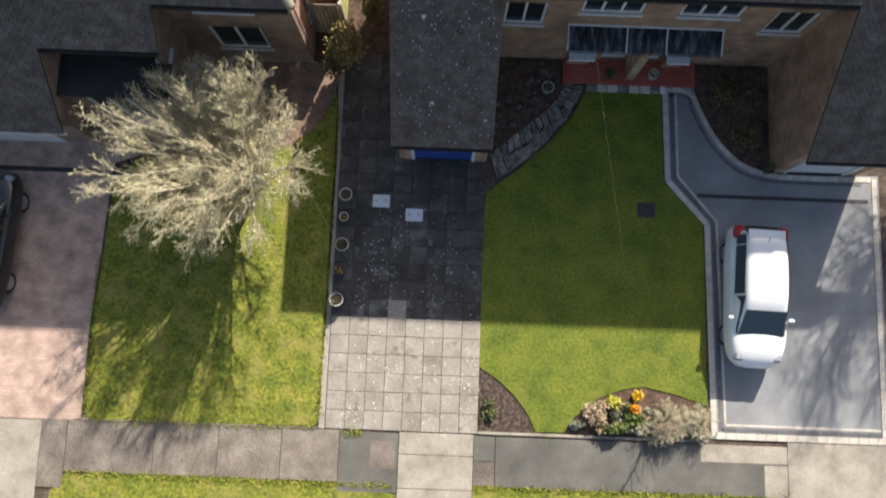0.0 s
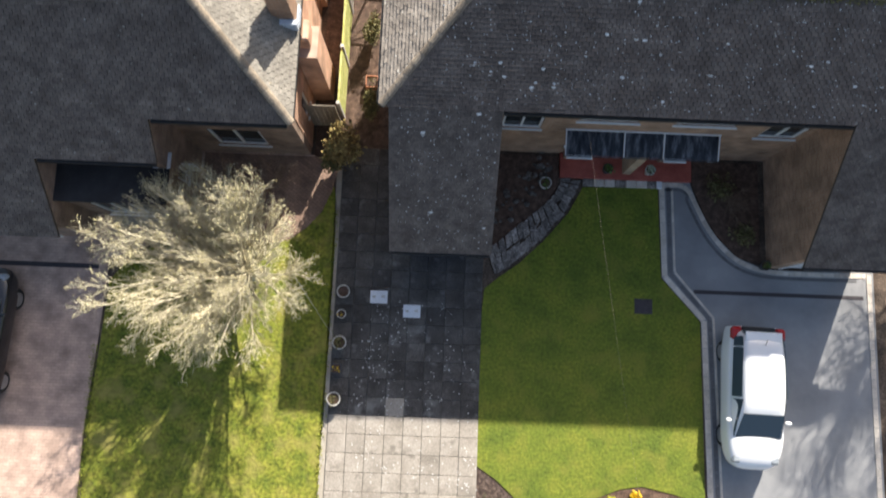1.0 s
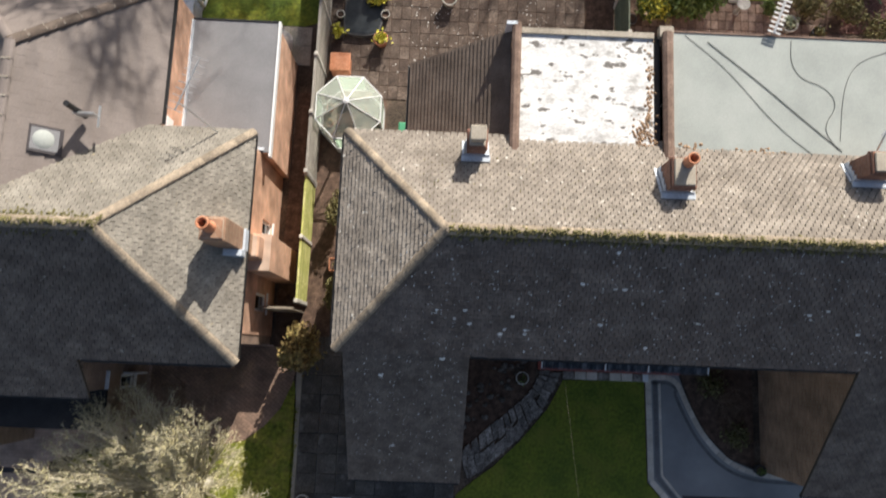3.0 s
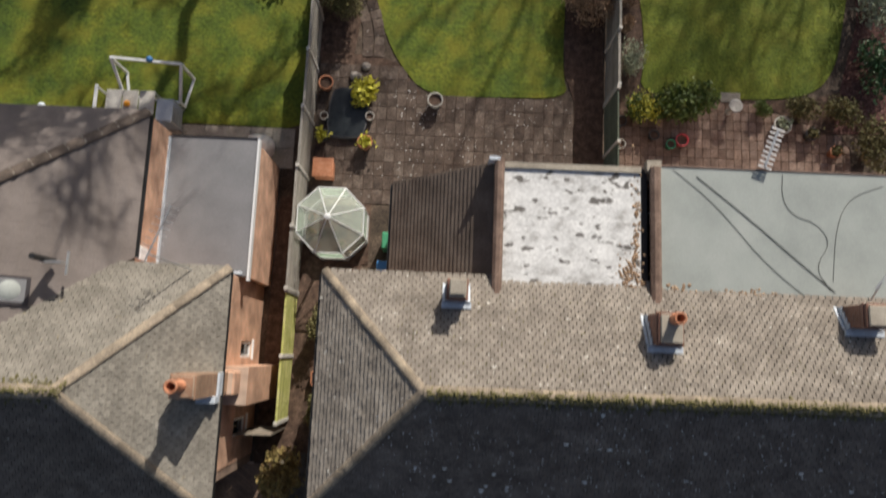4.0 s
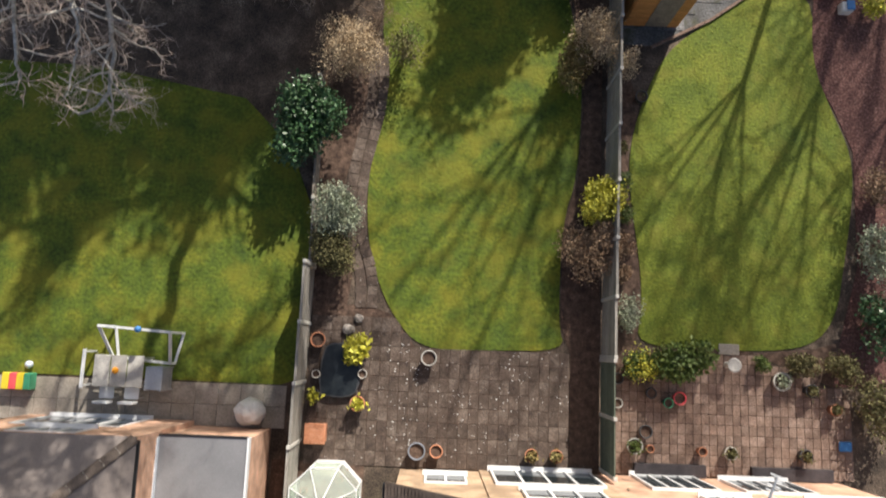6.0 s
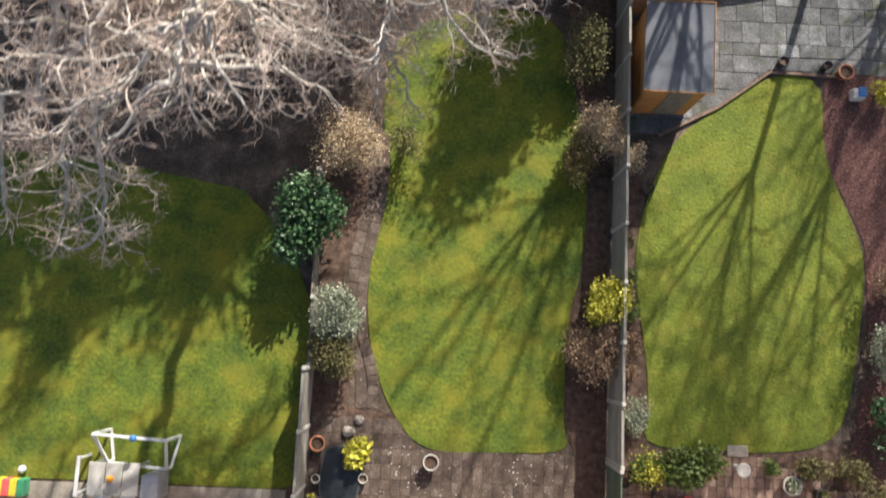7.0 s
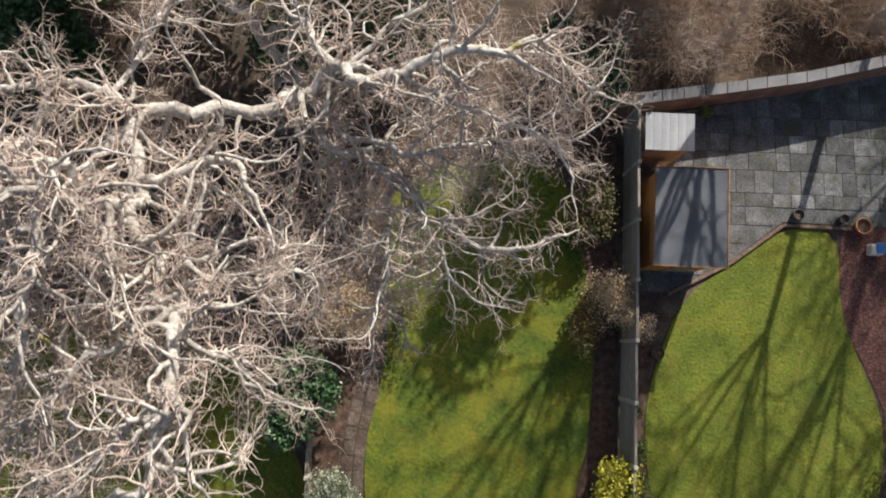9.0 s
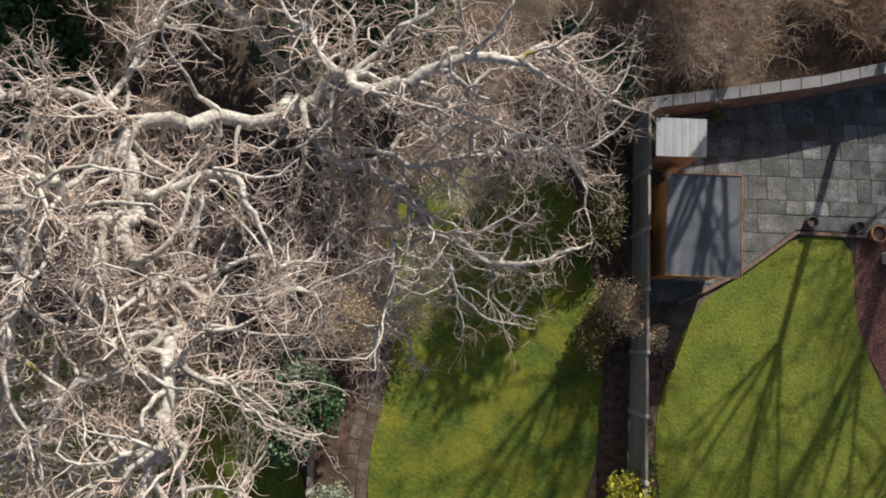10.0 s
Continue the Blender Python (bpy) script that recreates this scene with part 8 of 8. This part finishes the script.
part("body", boxes((0.95, 1.3, 13.6, 14.1, 0, 0.8), bevel=0.03), GREEN_P, t)
t = thing("blue_tub", (1.05, 12.9, 0), "dark blue lidded bin beside the lean-to", "bin")
part("body", boxes((0.85, 1.25, 12.75, 13.2, 0, 0.75), bevel=0.03), BLUE_P, t)
part("lid", boxes((0.83, 1.27, 12.72, 13.23, 0.75, 0.8), bevel=0.02), BLUE_P, t)
pot(-0.75, 9.75, 0.2, 0.3, TERRA, "square terracotta trough in the side passage", LEAF_OLIVE, 20, 0.05, True)

# ---------------------------------------------------------------- right patio things
for x, y, r, m_, lab, pl in ((8.17, 18.01, 0.17, POT_DARK, "dark pot against the fence", None), (8.16, 17.27, 0.15, STONE_POT, "grey pot against the fence", None), (9.02, 16.45, 0.2, POT_DARK, "round dark pot on the setts", None),
                             (10.07, 17.48, 0.2, PINK, "bright pink pot on the setts", None), (9.72, 17.33, 0.15, GREEN_P, "bright green pot on the setts", None), (10.74, 15.92, 0.14, TERRA, "small terracotta pot by the wall", None),
                             (8.68, 16.01, 0.24, STONE_POT, "large pot with a leafy green plant", LEAF_GREEN), (9.15, 15.95, 0.12, TERRA, "little red clay pot", None), (9.2, 17.6, 0.16, POT_DARK, "dark pot at the bed edge", None),
                             (14.16, 17.85, 0.2, POT_DARK, "dark pot at the bed edge", LEAF_OLIVE), (14.87, 17.3, 0.18, TERRA, "terracotta pot near the border", LEAF_OLIVE), (13.24, 18.1, 0.28, STONE_POT, "pot with a round grey-green plant", LEAF_GREY),
                             (13.9, 15.9, 0.2, POT_DARK, "dark pot by the rear wall", LEAF_OLIVE), (11.6, 15.9, 0.2, STONE_POT, "grey pot with a trailing plant", LEAF_OLIVE)):
    pot(x, y, r, 0.3, m_, lab, pl, 110, 0.07)
t = thing("bird_bath", (11.7, 18.9, 0), "pale stone bird bath by the lawn", "bird bath")
part("base", boxes((11.4, 12.05, 18.85, 19.2, 0, 0.04), bevel=0.02), SLAB, t)
part("bowl", lathe(bmesh.new(), [(0.1, 0), (0.07, 0.1), (0.06, 0.45), (0.2, 0.55), (0.22, 0.58), (0.17, 0.57), (0, 0.53)], 18, (11.65, 18.55, 0)), STONE_POT, t, "", True)
t = thing("blue_tarp", (15.25, 16.2, 0), "blue plastic sheet by the border", "sheet")
part("sheet", boxes((15.05, 15.45, 16.05, 16.35, 0, 0.08), bevel=0.03), BLUE_P, t)
for k, (x0, x1) in enumerate(((8.7, 10.9), (12.3, 14.8))):
    t = thing("low_step", ((x0 + x1) / 2, 15.4, 0), "dark brick step at the rear doors", "step", kind="structure")
    part("step", boxes((x0, x1, 15.12, 15.5, 0, 0.15), bevel=0.01), IRON, t)

# patio at the top
pot(13.45, 31.6, 0.17, 0.3, POT_DARK, "dark pot at the patio edge")
pot(15.5, 31.3, 0.26, 0.3, TERRA, "wide terracotta bowl at the patio edge")
pot(14.9, 31.5, 0.16, 0.3, POT_DARK, "dark pot at the patio edge")
pot(8.94, 27.12, 0.2, 0.3, POT_DARK, "dark pot on the lawn edge", LEAF_OLIVE, 30, 0.05)
t = thing("toy_box", (15.9, 30.5, 0), "white and blue plastic tub on the bark", "tub")
part("body", boxes((15.7, 16.1, 30.4, 30.75, 0, 0.3), bevel=0.03), WHITE_S, t)
part("lid", boxes((15.85, 16.12, 30.45, 30.78, 0.3, 0.36), bevel=0.02), BLUE_P, t)

# ---------------------------------------------------------------- left garden things
t = thing("football_goal", (-6.3, 18.6, 0), "small white tube football goal on the lawn edge", "goal")
A, B, C, D = Vector((-7.42, 19.0, 0)), Vector((-5.3, 18.88, 0)), Vector((-7.25, 18.1, 0)), Vector((-5.5, 17.95, 0))
hz = Vector((0, 0, 1.15))
for nm, p, q in (("upright", A, A + hz), ("upright", B, B + hz), ("crossbar", A + hz, B + hz), ("stay", A + hz, C + hz * 0.35), ("stay", B + hz, D + hz * 0.35), ("rail", C + hz * 0.35, D + hz * 0.35), ("stay", C, C + hz * 0.35), ("stay", D, D + hz * 0.35), ("ground_bar", A, C), ("ground_bar", B, D)):
    part(nm, beam(bmesh.new(), p, q, 0.075), UPVC, t)
t = thing("garden_table", (-6.85, 17.7, 0), "grey slatted garden table on the paving", "table")
for k in range(3):
    part("tabletop", boxes((-7.62 + k * 0.5, -7.15 + k * 0.5, 17.22, 18.15, 0.72, 0.76), bevel=0.01), POST, t)
for x, y in ((-7.58, 17.26), (-6.2, 17.26), (-7.58, 18.06), (-6.2, 18.06)):
    part("leg", boxes((x, x + 0.06, y, y + 0.06, 0, 0.72)), STEEL, t)
t = thing("orange_ornament", (-6.95, 17.75, 0.76), "small orange ornament on the table", "ornament")
part("body", lathe(bmesh.new(), [(0.08, 0), (0.1, 0.06), (0.05, 0.14), (0, 0.16)], 12, (-6.95, 17.7, 0.76)), ORANGE, t)
for x in (-7.3, -6.55):
    t = thing("garden_chair", (x, 16.95, 0), "white metal garden chair beside the table", "chair", "table chairs")
    part("seat", boxes((x - 0.22, x + 0.22, 16.85, 17.2, 0.42, 0.45), bevel=0.01), UPVC, t)
    part("backrest", boxes((x - 0.22, x + 0.22, 16.72, 16.8, 0.45, 0.85), bevel=0.01), UPVC, t)
    for dx in (-0.2, 0.17):
        for dy in (16.86, 17.15):
            part("leg", boxes((x + dx, x + dx + 0.03, dy, dy + 0.03, 0, 0.42)), STEEL, t)
t = thing("white_frame_bench", (-8.1, 17.6, 0), "narrow white rail beside the table", "rail")
part("rail", boxes((-8.0, -7.9, 17.15, 18.3, 0.7, 0.76), bevel=0.01), UPVC, t)
for y in (17.2, 18.2):
    part("leg", boxes((-7.98, -7.92, y, y + 0.06, 0, 0.7)), UPVC, t)
t = thing("drying_rack", (-5.75, 17.5, 0), "grey metal shelf rack on the paving", "rack")
for k in range(4):
    part("shelf", boxes((-6.0, -5.5, 17.15 + k * 0.01, 17.85, 0.15 + 0.25 * k, 0.17 + 0.25 * k)), STEEL, t)
for x, y in ((-6.0, 17.15), (-5.53, 17.15), (-6.0, 17.82), (-5.53, 17.82)):
    part("post", boxes((x, x + 0.03, y, y + 0.03, 0, 0.95)), STEEL, t)
t = thing("football", (-6.2, 18.95, 1.2), "blue plastic ball resting on the goal net", "ball")
part("ball", lathe(bmesh.new(), [(0, 0)] + [(0.1 * math.sin(math.pi * k / 8), 0.1 - 0.1 * math.cos(math.pi * k / 8)) for k in range(1, 8)] + [(0, 0.2)], 14, (-6.2, 18.93, 1.19)), BLUE_P, t, "", True)
t = thing("covered_barbecue", (-2.95, 16.62, 0), "lumpy white covered barbecue on the paving", "cover")
bm = bmesh.new()
bmesh.ops.create_icosphere(bm, subdivisions=3, radius=0.5)
for v in bm.verts:
    f = 1 + 0.16 * noise.noise(v.co * 4)
    v.co = Vector((-2.95 + v.co.x * f * 0.95, 16.62 + v.co.y * f * 0.8, max(0.0, 0.45 + v.co.z * f * 0.95)))
part("cover", bm, WHITE_S, t)
t = thing("toy_house", (-10.1, 17.2, 0), "striped red yellow and green plastic toy panel", "toy")
for k, m_ in enumerate((YELLOW_P, PINK, YELLOW_P, GREEN_P)):
    part("panel", boxes((-10.55 + k * 0.22, -10.34 + k * 0.22, 17.0, 17.5, 0, 0.35), bevel=0.02), m_, t)
t = thing("garden_ball", (-9.9, 17.75, 0), "grey ball at the lawn edge", "ball")
part("ball", lathe(bmesh.new(), [(0, 0)] + [(0.12 * math.sin(math.pi * k / 8), 0.12 - 0.12 * math.cos(math.pi * k / 8)) for k in range(1, 8)] + [(0, 0.24)], 14, (-9.9, 17.75, 0)), LEAD, t, "", True)
